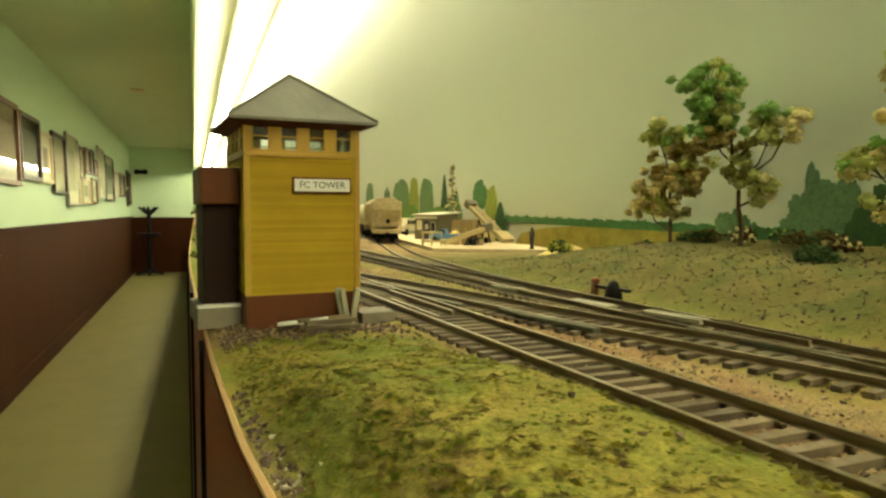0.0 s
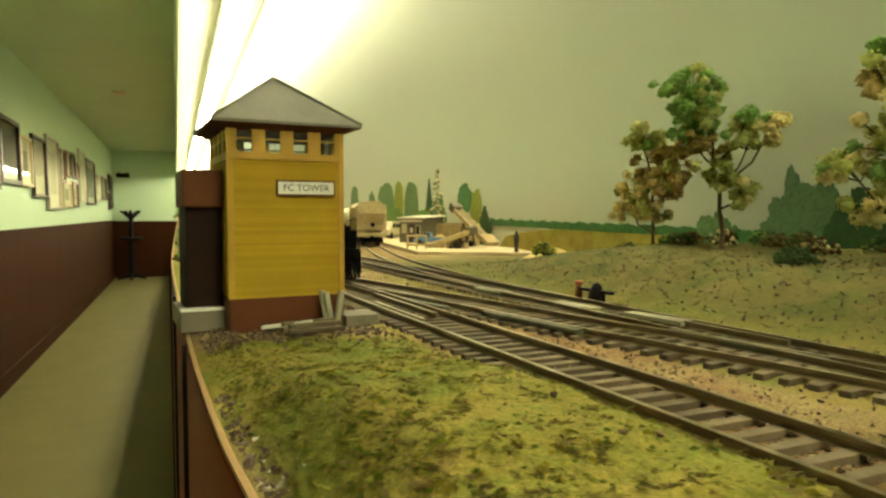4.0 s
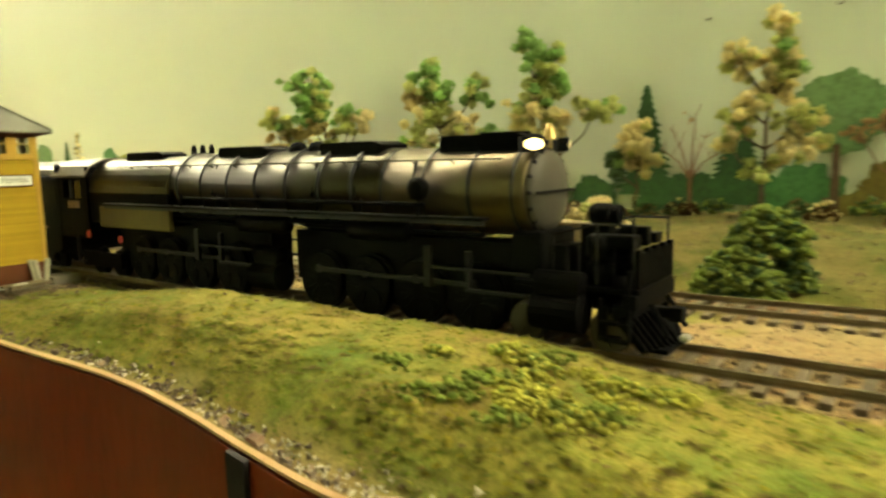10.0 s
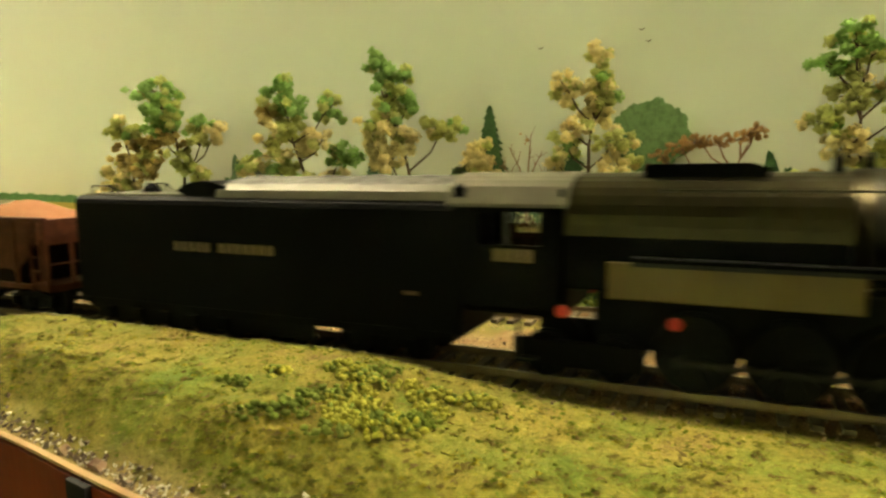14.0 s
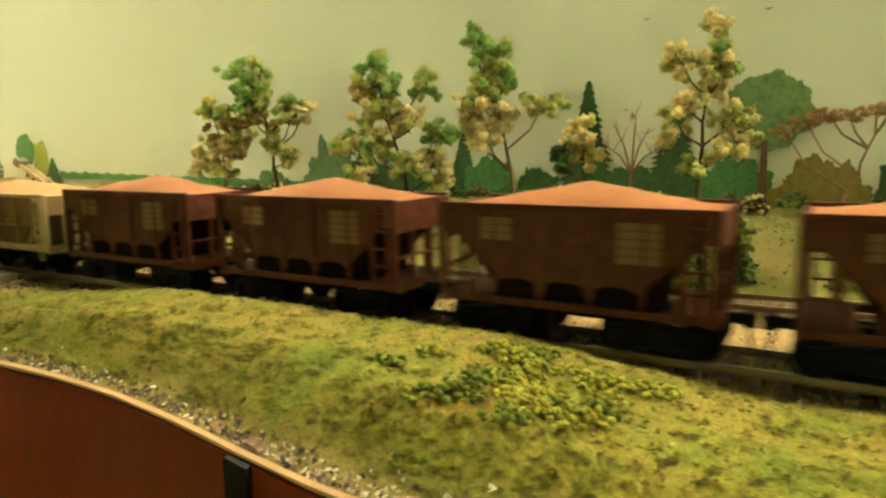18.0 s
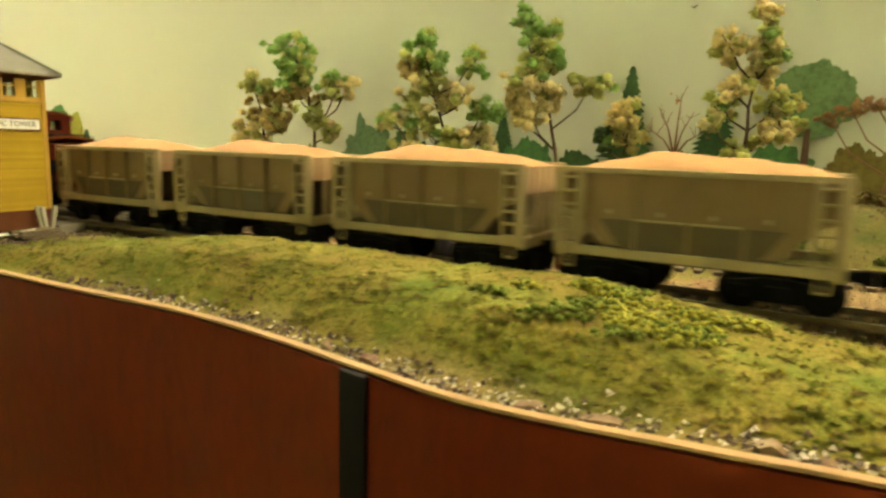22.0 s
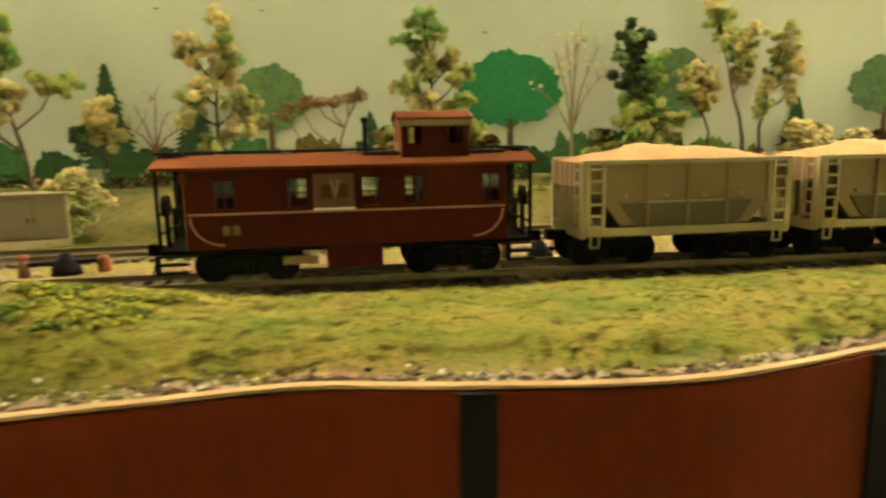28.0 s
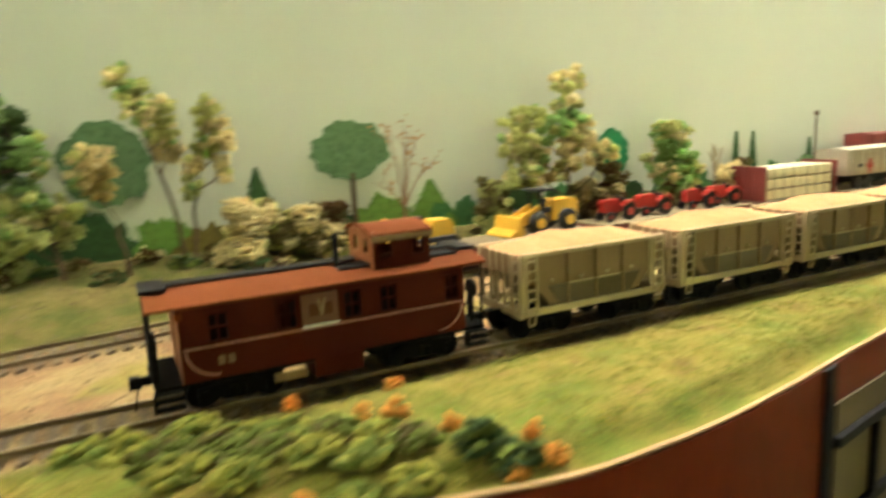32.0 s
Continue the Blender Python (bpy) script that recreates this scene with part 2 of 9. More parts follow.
def writing(name, text, size, material, at, parent, label=""):
    """Lettering in the built-in font, as a mesh."""
    cu = bpy.data.curves.new(name, "FONT")
    cu.body, cu.size, cu.align_x, cu.align_y, cu.extrude = text, size, "CENTER", "CENTER", size * 0.02
    tmp = bpy.data.objects.new(name, cu)
    scene.collection.objects.link(tmp)
    dg = bpy.context.evaluated_depsgraph_get()
    me = bpy.data.meshes.new_from_object(tmp.evaluated_get(dg))
    bpy.data.objects.remove(tmp)
    bpy.data.curves.remove(cu)
    me.materials.clear()
    me.materials.append(material)
    ob = new(name, me)
    ob.parent = parent
    ob.matrix_basis = at
    if label:
        ob["label"] = label
    return ob


# ---- the room ----
def slab(name, a0, a1, c0, c1, z0, z1, material, label, category, kind="structure"):
    bm = bmesh.new()
    box(bm, a0, a1, c0, c1, z0, z1, Matrix.Translation(aisle_point(0, 0, 0)) @ Matrix.Rotation(AISLE, 4, "Z"))
    return tagged(link(name, bm, material), label, category, kind=kind)


CEIL, FAR, NEAR = 2.4, -14.0, 4.5
slab("floor", FAR - 0.2, NEAR + 0.2, -1.6, 1.2, -0.05, 0.0, M["floor"], "worn olive vinyl floor of the aisle", "floor")
slab("ceiling", FAR - 0.2, NEAR + 0.2, -1.6, 1.2, CEIL, CEIL + 0.05, M["ceiling"], "pale painted flat ceiling", "ceiling")
slab("wall_south", FAR - 0.2, NEAR + 0.2, -1.24, -1.12, 0, CEIL, M["wall"], "pale green painted aisle wall", "wall")
slab("wall_west", FAR - 0.12, FAR, -1.12, 1.2, 0, CEIL, M["wall"], "pale green end wall of the aisle", "wall")
slab("wall_east", NEAR, NEAR + 0.12, -1.12, 1.2, 0, CEIL, M["wall"], "pale green end wall", "wall")
slab("wainscot_south", FAR, NEAR, -1.12, -1.105, 0, 1.07, M["wainscot"], "dark brown wainscot along the aisle wall", "wainscot")
slab("wainscot_west", FAR, FAR + 0.015, -1.105, 1.2, 0, 1.07, M["wainscot"], "dark brown wainscot on the end wall", "wainscot")

# backdrop: one painted sheet behind the whole layout, up to the ceiling
bm = bmesh.new()
BOARD_X = [-13.9, -8.0, -4.0, -2.0, -1.0, -0.5, -0.2] + [0.02 * i for i in range(31)] + [1.0, 2.0, 4.0]
N0 = len(BOARD_X) - 1
for zi, z in enumerate((1.10, CEIL)):
    for k in range(2):
        for i, x in enumerate(BOARD_X):
            bm.verts.new((x, backdrop_y(x) + 0.006 * k, z))
bm.verts.ensure_lookup_table()
V = lambda zi, k, i: bm.verts[(zi * 2 + k) * (N0 + 1) + i]
for i in range(N0):
    bm.faces.new((V(0, 0, i), V(0, 0, i + 1), V(1, 0, i + 1), V(1, 0, i)))
    bm.faces.new((V(0, 1, i + 1), V(0, 1, i), V(1, 1, i), V(1, 1, i + 1)))
    bm.faces.new((V(1, 0, i), V(1, 0, i + 1), V(1, 1, i + 1), V(1, 1, i)))
backdrop = tagged(link("backdrop", bm, M["sky"]), "glossy grey-green painted sky backdrop board", "backdrop", kind="structure")


# lighting canopy over the layout: valance board, and fluorescent tubes behind it
VALANCE = 1.92
slab("valance", FAR, NEAR, 0.008, 0.022, VALANCE, CEIL, M["ceiling"], "pale valance board hanging over the layout edge", "valance")
# added white reflector: throws tube light back down and brightens the canopy
slab("canopy_lid", FAR, NEAR, 0.022, 0.330, 2.036, 2.046, M["white"], "white reflector board added over the tubes", "canopy")
TUBE_0 = -0.94       # the fixture beyond the tower; the next one begins past the bank
tube_mat = mat("fluorescent_tube", (1, 1, 1), 0.4, emit=(1.0, 0.93, 0.60), strength=47.0)
fixture_mat = mat("white_enamel_fixture", (0.8, 0.8, 0.75), 0.4)


def tube_light(a):
    at = Matrix.Translation(aisle_point(a, 0.225, 0)) @ Matrix.Rotation(AISLE, 4, "Z")
    t = thing("fluorescent_light", "white twin-tube fluorescent fixture fixed under the ceiling", "light", "lights over the layout", at=at)
    part("housing", boxes((-0.6, 0.6, -0.05, 0.05, 1.975, 2.03), bevel=0.004), fixture_mat, t)
    for y in (-0.028, 0.028):
        part("tube", tube(bmesh.new(), (-0.58, y, 1.957), (0.58, y, 1.957), 0.013), tube_mat, t)


for k in range(11):
    tube_light(TUBE_0 - 1.22 * k)
for k in range(3):
    tube_light(TUBE_0 + 1.84 + 1.22 * k)


# ---- the layout's base ----
FASCIA = ((-13.8, 0.697), (-2.4, 0.036), (-2.0, 0.0126), (-0.97, -0.0473), (-0.65, -0.0646), (-0.457, -0.0725), (-0.376, -0.0750), (-0.25, -0.079), (-0.17, -0.080), (-0.12, -0.079), (-0.085, -0.0825), (-0.045, -0.0895), (-0.018, -0.0930), (0.02, -0.0895),
          (0.055, -0.0862), (0.09, -0.0925), (0.14, -0.0970), (0.185, -0.0872), (0.23, -0.0770), (0.27, -0.0742), (0.30, -0.0755), (0.325, -0.0787), (0.36, -0.0890), (0.385, -0.0942), (0.41, -0.0945), (0.44, -0.0925), (0.486, -0.0850), (0.533, -0.0755), (0.565, -0.0695),
          (0.65, -0.052), (0.8, -0.06), (1.0, -0.075), (1.6, -0.075))


def fascia_y(x):
    f = FASCIA
    if x <= f[0][0]:
        return f[0][1]
    for i in range(len(f) - 1):
        (a, ya), (b, yb) = f[i], f[i + 1]
        if x <= b:
            # Catmull-Rom through the neighbours
            p, n = f[max(i - 1, 0)], f[min(i + 2, len(f) - 1)]
            t = (x - a) / (b - a)
            ma = (yb - p[1]) / (b - p[0]) * (b - a)
            mb = (n[1] - ya) / (n[0] - a) * (b - a)
            return (2 * t**3 - 3 * t**2 + 1) * ya + (t**3 - 2 * t**2 + t) * ma + (-2 * t**3 + 3 * t**2) * yb + (t**3 - t**2) * mb
    return f[-1][1]

# ---- the layout's land ----
def smooth(a, b, x):
    t = min(1.0, max(0.0, (x - a) / (b - a)))
    return t * t * (3 - 2 * t)


def land(x, y):
    """Height of the modelled ground."""
    f = fascia_y(x)
    hump = 0.0030 + 0.0082 * smooth(-0.22, -0.13, x) * (1 - smooth(-0.03, 0.06, x)) + 0.0012 * smooth(0.2, 0.3, x) * (1 - smooth(0.4, 0.5, x))
    hump *= smooth(-0.245, -0.2, x)
    k = smooth(f, f + 0.018, y) * (1 - smooth(-0.034, -0.015, y))
    z = 1.1575 + 0.003 * smooth(f, f + 0.012, y) + hump * k
    bank = smooth(-0.50, -0.36, x)
    z += bank * (0.0175 * smooth(0.088 + 0.052 * smooth(0.12, 0.5, x), 0.165 + 0.022 * smooth(0.12, 0.5, x), y) + 0.003 * smooth(0.16, 0.22, y)) + (1 - bank) * 0.002 * smooth(0.05, 0.12, y)
    z += fbm(x * 40, y * 40) * 0.0009 * (0.35 + k + bank * smooth(0.09, 0.13, y))
    z += fbm(x * 95, y * 95, 13.0) * 0.0007 * k + fbm(x * 160, y * 160, 3.0) * (0.00035 + 0.00025 * k)
    return z


def dirt(x, y):
    """How far the ground is ballast or bare earth, 0 to 1."""
    n = fbm(x * 30, y * 30, 9.0) * 0.007
    v = smooth(-0.022, -0.012, y + n) * (1 - smooth(0.082 + 0.05 * smooth(0.12, 0.5, x), 0.096 + 0.05 * smooth(0.12, 0.5, x), y + n))
    yard = (1 - smooth(-0.60, -0.50, x + n)) * smooth(0.08, 0.11, y + n)
    tower = (1 - smooth(-0.262, -0.232, x + n * 2)) * (1 - smooth(-0.5, -0.4, -x - 0.9)) * smooth(-0.42, -0.36, x) * (1 - smooth(-0.028, -0.012, y))
    green = 0.7 * smooth(0.02, 0.06, fbm(x * 14, y * 14, 21.0)) * smooth(0.03, 0.04, y) * (1 - smooth(0.06, 0.07, y))
    edge = 0.75 * (1 - smooth(0.001, 0.006, y - fascia_y(x) + n * 0.6)) * smooth(-0.19, -0.15, x) * (1 - smooth(0.20, 0.26, x))
    return max(v * (1 - green), yard, tower, edge)


def ground_material():
    m = bpy.data.materials.new("scenic_ground")
    m.use_nodes = True
    nt = m.node_tree
    p = nt.nodes["Principled BSDF"]
    p.inputs["Roughness"].default_value = 0.95
    p.inputs["Specular IOR Level"].default_value = 0.15
    tex = nt.nodes.new("ShaderNodeTexCoord").outputs["Object"]

    def nz(scale, w, detail=6):
        q = nt.nodes.new("ShaderNodeTexNoise")
        q.noise_dimensions = "4D"
        q.inputs["W"].default_value, q.inputs["Scale"].default_value, q.inputs["Detail"].default_value, q.inputs["Roughness"].default_value = w, scale, detail, 0.7
        nt.links.new(tex, q.inputs["Vector"])
        return q.outputs[0]

    def ramp(v, stops):
        r = nt.nodes.new("ShaderNodeValToRGB")
        while len(r.color_ramp.elements) < len(stops):
            r.color_ramp.elements.new(0.5)
        for e, (pos, c) in zip(r.color_ramp.elements, stops):
            e.position, e.color = pos, (*c, 1)
        nt.links.new(v, r.inputs[0])
        return r.outputs[0]

    def mix(fac, a, b, mode="MIX"):
        q = nt.nodes.new("ShaderNodeMix")
        q.data_type, q.blend_type = "RGBA", mode
        if hasattr(fac, "links"):
            nt.links.new(fac, q.inputs[0])
        else:
            q.inputs[0].default_value = fac
        nt.links.new(a, q.inputs[6])
        nt.links.new(b, q.inputs[7])
        return q.outputs[2]

    grass = ramp(nz(36, 2.0), [(0.28, (0.060, 0.105, 0.014)), (0.40, (0.125, 0.155, 0.022)), (0.50, (0.190, 0.175, 0.030)), (0.58, (0.235, 0.190, 0.038)), (0.66, (0.185, 0.125, 0.040)), (0.76, (0.115, 0.076, 0.026))])
    fine = ramp(nz(900, 5.0, 3), [(0.3, (0.65, 0.65, 0.62)), (0.7, (1.25, 1.25, 1.15))])
    soil = ramp(nz(22, 8.0), [(0.30, (0.19, 0.140, 0.062)), (0.45, (0.28, 0.205, 0.092)), (0.55, (0.22, 0.130, 0.062)), (0.72, (0.135, 0.098, 0.044))])
    grit = ramp(nz(1400, 11.0, 2), [(0.32, (0.40, 0.38, 0.34)), (0.5, (1.0, 1.0, 1.0)), (0.7, (1.45, 1.4, 1.25))])
    att = nt.nodes.new("ShaderNodeAttribute")
    att.attribute_name = "zone"
    sep = nt.nodes.new("ShaderNodeSeparateColor")
    nt.links.new(att.outputs["Color"], sep.inputs[0])
    slope = ramp(nz(55, 31.0), [(0.30, (0.045, 0.052, 0.011)), (0.42, (0.078, 0.084, 0.018)), (0.52, (0.116, 0.102, 0.027)), (0.62, (0.150, 0.115, 0.038)), (0.74, (0.080, 0.058, 0.019))])
    grass = mix(sep.outputs[1], grass, slope)
    col = mix(sep.outputs[0], mix(1.0, grass, fine, "MULTIPLY"), mix(1.0, soil, grit, "MULTIPLY"))
    nt.links.new(col, p.inputs["Base Color"])
    bp = nt.nodes.new("ShaderNodeBump")
    bp.inputs["Strength"].default_value, bp.inputs["Distance"].default_value = 0.9, 0.0006
    nt.links.new(nz(1100, 15.0, 3), bp.inputs["Height"])
    nt.links.new(bp.outputs[0], p.inputs["Normal"])
    return m, grass


GROUND, _ = ground_material()


def build_ground():
    xs = np.concatenate([np.linspace(-13.6, -1.6, 60)[:-1], np.linspace(-1.6, -0.6, 160)[:-1], np.linspace(-0.6, 0.7, 430)[:-1], np.linspace(0.7, 1.6, 120)[:-1], np.linspace(1.6, 4.0, 20)])
    ny = 84
    vs, zone = [], []
    for x in xs:
        f, w = fascia_y(x), backdrop_y(x)
        for j in range(ny + 1):
            y = f + (w - f) * j / ny
            vs.append((x, y, land(x, y)))
            zone.append((dirt(x, y), smooth(0.07, 0.12, y)))
    fs = [(i * (ny + 1) + j, (i + 1) * (ny + 1) + j, (i + 1) * (ny + 1) + j + 1, i * (ny + 1) + j + 1) for i in range(len(xs) - 1) for j in range(ny)]
    me = bpy.data.meshes.new("ground")
    me.from_pydata(vs, [], fs)
    at = me.color_attributes.new("zone", "FLOAT_COLOR", "POINT")
    flat = np.zeros((len(vs), 4), np.float32)
    flat[:, :2] = zone
    flat[:, 3] = 1
    at.data.foreach_set("color", flat.ravel())
    me.polygons.foreach_set("use_smooth", [True] * len(me.polygons))
    me.materials.append(GROUND)
    tagged(new("ground", me), "model scenery ground of mixed grass turf, earth and ballast", "ground", kind="structure")


build_ground()


def scatter(name, material, items, label, category):
    """Many small loose pieces in one mesh. items: lists of triangles' corners."""
    vs = np.concatenate(items).reshape(-1, 3)
    me = bpy.data.meshes.new(name)
    n = len(vs) // 3
    me.from_pydata(vs.tolist(), [], [(3 * i, 3 * i + 1, 3 * i + 2) for i in range(n)])
    me.materials.append(material)
    return tagged(new(name, me), label, category, kind="stuff")


FLOCK = [mat("flock_olive", (0.085, 0.105, 0.016), 0.95, second=(0.150, 0.140, 0.026), scale=36, amount=0.8, third=(0.17, 0.125, 0.036), scale2=22, island=0.22, spec=0.1),
         mat("flock_yellow", (0.20, 0.185, 0.024), 0.95, second=(0.13, 0.14, 0.02), scale=40, island=0.22, spec=0.1),
         mat("flock_straw", (0.18, 0.135, 0.045), 0.95, second=(0.12, 0.095, 0.03), scale=40, island=0.22, spec=0.1)]
for m in FLOCK:
    let_through(m, 0.5)
rng = np.random.default_rng(4)


def turf(count, x0, x1, back, material, name, label, long=0.0016):
    out = []
    for _ in range(count):
        x = rng.uniform(x0, x1)
        f, w = fascia_y(x), backdrop_y(x)
        y = rng.uniform(0.088, w - 0.003) if back else rng.uniform(f + 0.003, -0.016)
        if rng.random() < dirt(x, y) + 0.05:
            continue
        z = land(x, y) - 0.0002
        for _ in range(3):
            a, h, r = rng.uniform(0, 6.28), long * rng.uniform(0.1, 0.65), rng.uniform(0.0003, 0.0009)
            c, s = math.cos(a), math.sin(a)
            lean = rng.normal(0, 1, 2) * 0.0011
            dx, dy = rng.uniform(-1, 1, 2) * 0.0012
            out.append(np.array([x + dx - c * r, y + dy - s * r, z, x + dx + c * r, y + dy + s * r, z, x + dx + lean[0], y + dy + lean[1], z + h]))
    return scatter(name, material, out, label, "grass")


turf(16000, -0.26, 0.68, False, FLOCK[0], "grass", "short olive-green flock grass on the front bank", 0.0006)
turf(7000, -0.26, 0.6, False, FLOCK[1], "grass", "yellow-green flock on the front bank", 0.0007)
turf(6000, -0.26, 0.6, False, FLOCK[2], "grass", "straw-coloured flock on the front bank", 0.0006)
FLOCK.append(let_through(mat("flock_brown", (0.085, 0.088, 0.021), 0.95, second=(0.13, 0.110, 0.034), scale=40, island=0.3, spec=0.1), 0.5))
FLOCK.append(let_through(mat("flock_earth", (0.14, 0.115, 0.038), 0.95, second=(0.09, 0.085, 0.022), scale=40, island=0.3, spec=0.1), 0.5))
turf(12000, -0.5, 1.0, True, FLOCK[3], "grass", "short olive-brown flock on the back slope", 0.0010)
turf(7000, -0.5, 1.0, True, FLOCK[4], "grass", "straw-coloured flock on the back slope", 0.0008)

def lumps(count, x0, x1, material, name, label, size, seed, cut):
    """Crumbs of coarse foam turf lying in drifts on the front bank."""
    r_ = np.random.default_rng(seed)
    corner = np.array([(0, 0, 1), (1, 0, 0), (0.31, 0.95, 0), (-0.81, 0.59, 0), (-0.81, -0.59, 0), (0.31, -0.95, 0)], float)
    out = []
    while len(out) < count * 5:
        x = r_.uniform(x0, x1)
        y = r_.uniform(fascia_y(x) + 0.003, -0.0150)
        if r_.random() < dirt(x, y) + 0.04 or fbm(x * 45, y * 45, seed) < cut + r_.normal(0, 0.25):
            continue
        r = size * r_.uniform(0.5, 1.4)
        p = corner * r * r_.uniform(0.7, 1.25, (6, 1)) * np.array([1, 1, 0.45]) + np.array([x, y, land(x, y) - 0.0003])
        a = r_.uniform(0, 6.28)
        for i in range(5):
            out.append(np.concatenate([p[0], p[1 + i], p[1 + (i + 1) % 5]]))
    return scatter(name, material, out, label, "grass")


TURF = [let_through(mat("turf_" + n, a, 0.95, second=b, scale=30, amount=0.9, island=0.14, spec=0.05), 0.7) for n, a, b in (("green", (0.100, 0.145, 0.018), (0.155, 0.170, 0.024)), ("yellow", (0.27, 0.22, 0.028), (0.19, 0.18, 0.022)), ("brown", (0.185, 0.140, 0.042), (0.145, 0.120, 0.032)))]
lumps(9000, -0.25, 0.66, TURF[0], "turf", "coarse green foam turf on the front bank", 0.0008, 5, -0.05)
lumps(5500, -0.25, 0.62, TURF[1], "turf", "coarse yellow-green foam turf on the front bank", 0.0008, 6, 0.12)
lumps(5500, -0.25, 0.62, TURF[2], "turf", "coarse olive-brown foam turf on the front bank", 0.0008, 7, 0.10)

STONE = [mat("ballast_tan", (0.26, 0.185, 0.10), 0.9, island=0.45), mat("ballast_dark", (0.11, 0.075, 0.045), 0.9, island=0.5), mat("pale_chips", (0.55, 0.48, 0.37), 0.8, island=0.3)]


def stones(count, spot, size, material, name, label):
    out = []
    tet = np.array([(1, 1, 1), (-1, -1, 1), (-1, 1, -1), (1, -1, -1)], float) / 1.7
    for _ in range(count):
        x, y = spot()
        r = size * rng.uniform(0.5, 1.3)
        q = rng.normal(size=(3, 3))
        q, _ = np.linalg.qr(q)
        p = tet @ q.T * r * rng.uniform(0.7, 1.2, 3) + np.array([x, y, land(x, y) + r * 0.2])
        for a, b, c in ((0, 1, 2), (0, 3, 1), (0, 2, 3), (1, 3, 2)):
            out.append(np.concatenate([p[a], p[b], p[c]]))
    return scatter(name, material, out, label, "gravel")


stones(6500, lambda: (rng.uniform(-0.5, 0.55), rng.normal(0, 0.011)), 0.0007, STONE[0], "ballast", "loose tan ballast stones along the main track")
stones(2500, lambda: (rng.uniform(-0.5, 0.55), rng.normal(0.0, 0.012)), 0.0007, STONE[1], "ballast", "dark ballast stones along the main track")
stones(6000, lambda: (rng.uniform(-0.6, 0.6), rng.uniform(0.012, 0.095)), 0.0006, STONE[0], "ballast", "tan grit between the tracks")
stones(1800, lambda: (rng.uniform(-0.6, 0.6), rng.uniform(0.012, 0.095)), 0.0007, STONE[1], "ballast", "dark grit between the tracks")

stones(2600, lambda: (rng.uniform(-0.48, 0.5), rng.uniform(0.10, 0.20)), 0.0008, STONE[1], "leaf_litter", "brown crumbs of leaf litter on the back slope")


def rim(x):
    return x, fascia_y(x) + 0.0008 + abs(rng.normal(0, 0.0017))


stones(620, lambda: rim(rng.choice((-0.13, -0.06, -0.03, -0.01, 0.03, 0.10, 0.16)) + rng.normal(0, 0.014)), 0.0008, STONE[2], "rim_stones", "white plaster crumbs along the layout's rim")
stones(1100, lambda: rim(rng.uniform(-0.20, 0.30)), 0.0010, STONE[1], "rim_stones", "brown plaster crumbs along the layout's rim")

# rough plaster rim and bare plywood edge above the fascia
for nm, m, dy0, dy1, z0, z1, lab in (("plaster_rim", M["plaster"], 0.0008, 0.0048, 1.1572, 1.1583, "crumbling brown and white plaster rim"), ("plywood_edge", M["edge"], -0.0012, 0.0006, 1.1566, 1.1580, "bare tan plywood edge strip")):
    bm = bmesh.new()
    prev = None
    for i in range(1400):
        x = -2.6 + 4.2 * i / 1399
        f = fascia_y(x)
        wob = fbm(x * 220, 2.0) * 0.0016 if nm == "plaster_rim" else 0.0
        lift = (fbm(x * 150, 5.0) * 0.0020 - (0.0025 if x > 0.25 or x < -0.14 else 0.0)) if nm == "plaster_rim" else fbm(x * 30, 8.0) * 0.0002
        ring = [bm.verts.new((x, f + dy0 + wob * 0.4, z0)), bm.verts.new((x, f + dy0 + wob * 0.6, z1 + lift - 0.0006)), bm.verts.new((x, f + (dy0 + dy1) / 2 + wob, z1 + lift)), bm.verts.new((x, f + dy1 + wob, z0))]
        if prev:
            for k in range(4):
                bm.faces.new((prev[k], ring[k], ring[(k + 1) % 4], prev[(k + 1) % 4]))
        prev = ring
    tagged(link(nm, bm, m), lab, "trim", kind="structure")

# fascia: veneer panels, with dark strips over their joints
SEAMS = (-13.6, -6.0, -2.2, -1.2, -0.62, -0.42, -0.277, -0.0505, 0.091, 0.191, 0.323, 0.512, 0.66, 0.9, 1.6)
fascia = thing("fascia", "red-brown wood veneer fascia with dark joint strips", "fascia", kind="structure")


def bent(bm, x0, x1, off0, off1, z0, z1, n):
    prev = None
    for i in range(n + 1):
        x = x0 + (x1 - x0) * i / n
        f = fascia_y(x)
        ring = [bm.verts.new((x, f + a, b)) for a, b in ((off0, z0), (off1, z0), (off1, z1), (off0, z1))]
        if prev:
            for k in range(4):
                bm.faces.new((prev[k], prev[(k + 1) % 4], ring[(k + 1) % 4], ring[k]))
        else:
            bm.faces.new(ring[::-1])
        prev = ring
    bm.faces.new(prev)
    bmesh.ops.recalc_face_normals(bm, faces=bm.faces[:])
    return bm


for a, b in zip(SEAMS, SEAMS[1:]):
    part("panel", bent(bmesh.new(), a + 0.0004, b - 0.0004, -0.0015, 0.002, 0.10, 1.1560, max(6, int((b - a) / 0.006))), M["fascia"], fascia)
for s in SEAMS[1:-1]:
    w = 0.0015 if s < -0.1 else 0.0038
    part("joint_strip", bent(bmesh.new(), s - w, s + w, -0.0030, -0.0015, 0.10, 1.1562, 3), M["strip"], fascia, "dark strip over a joint")
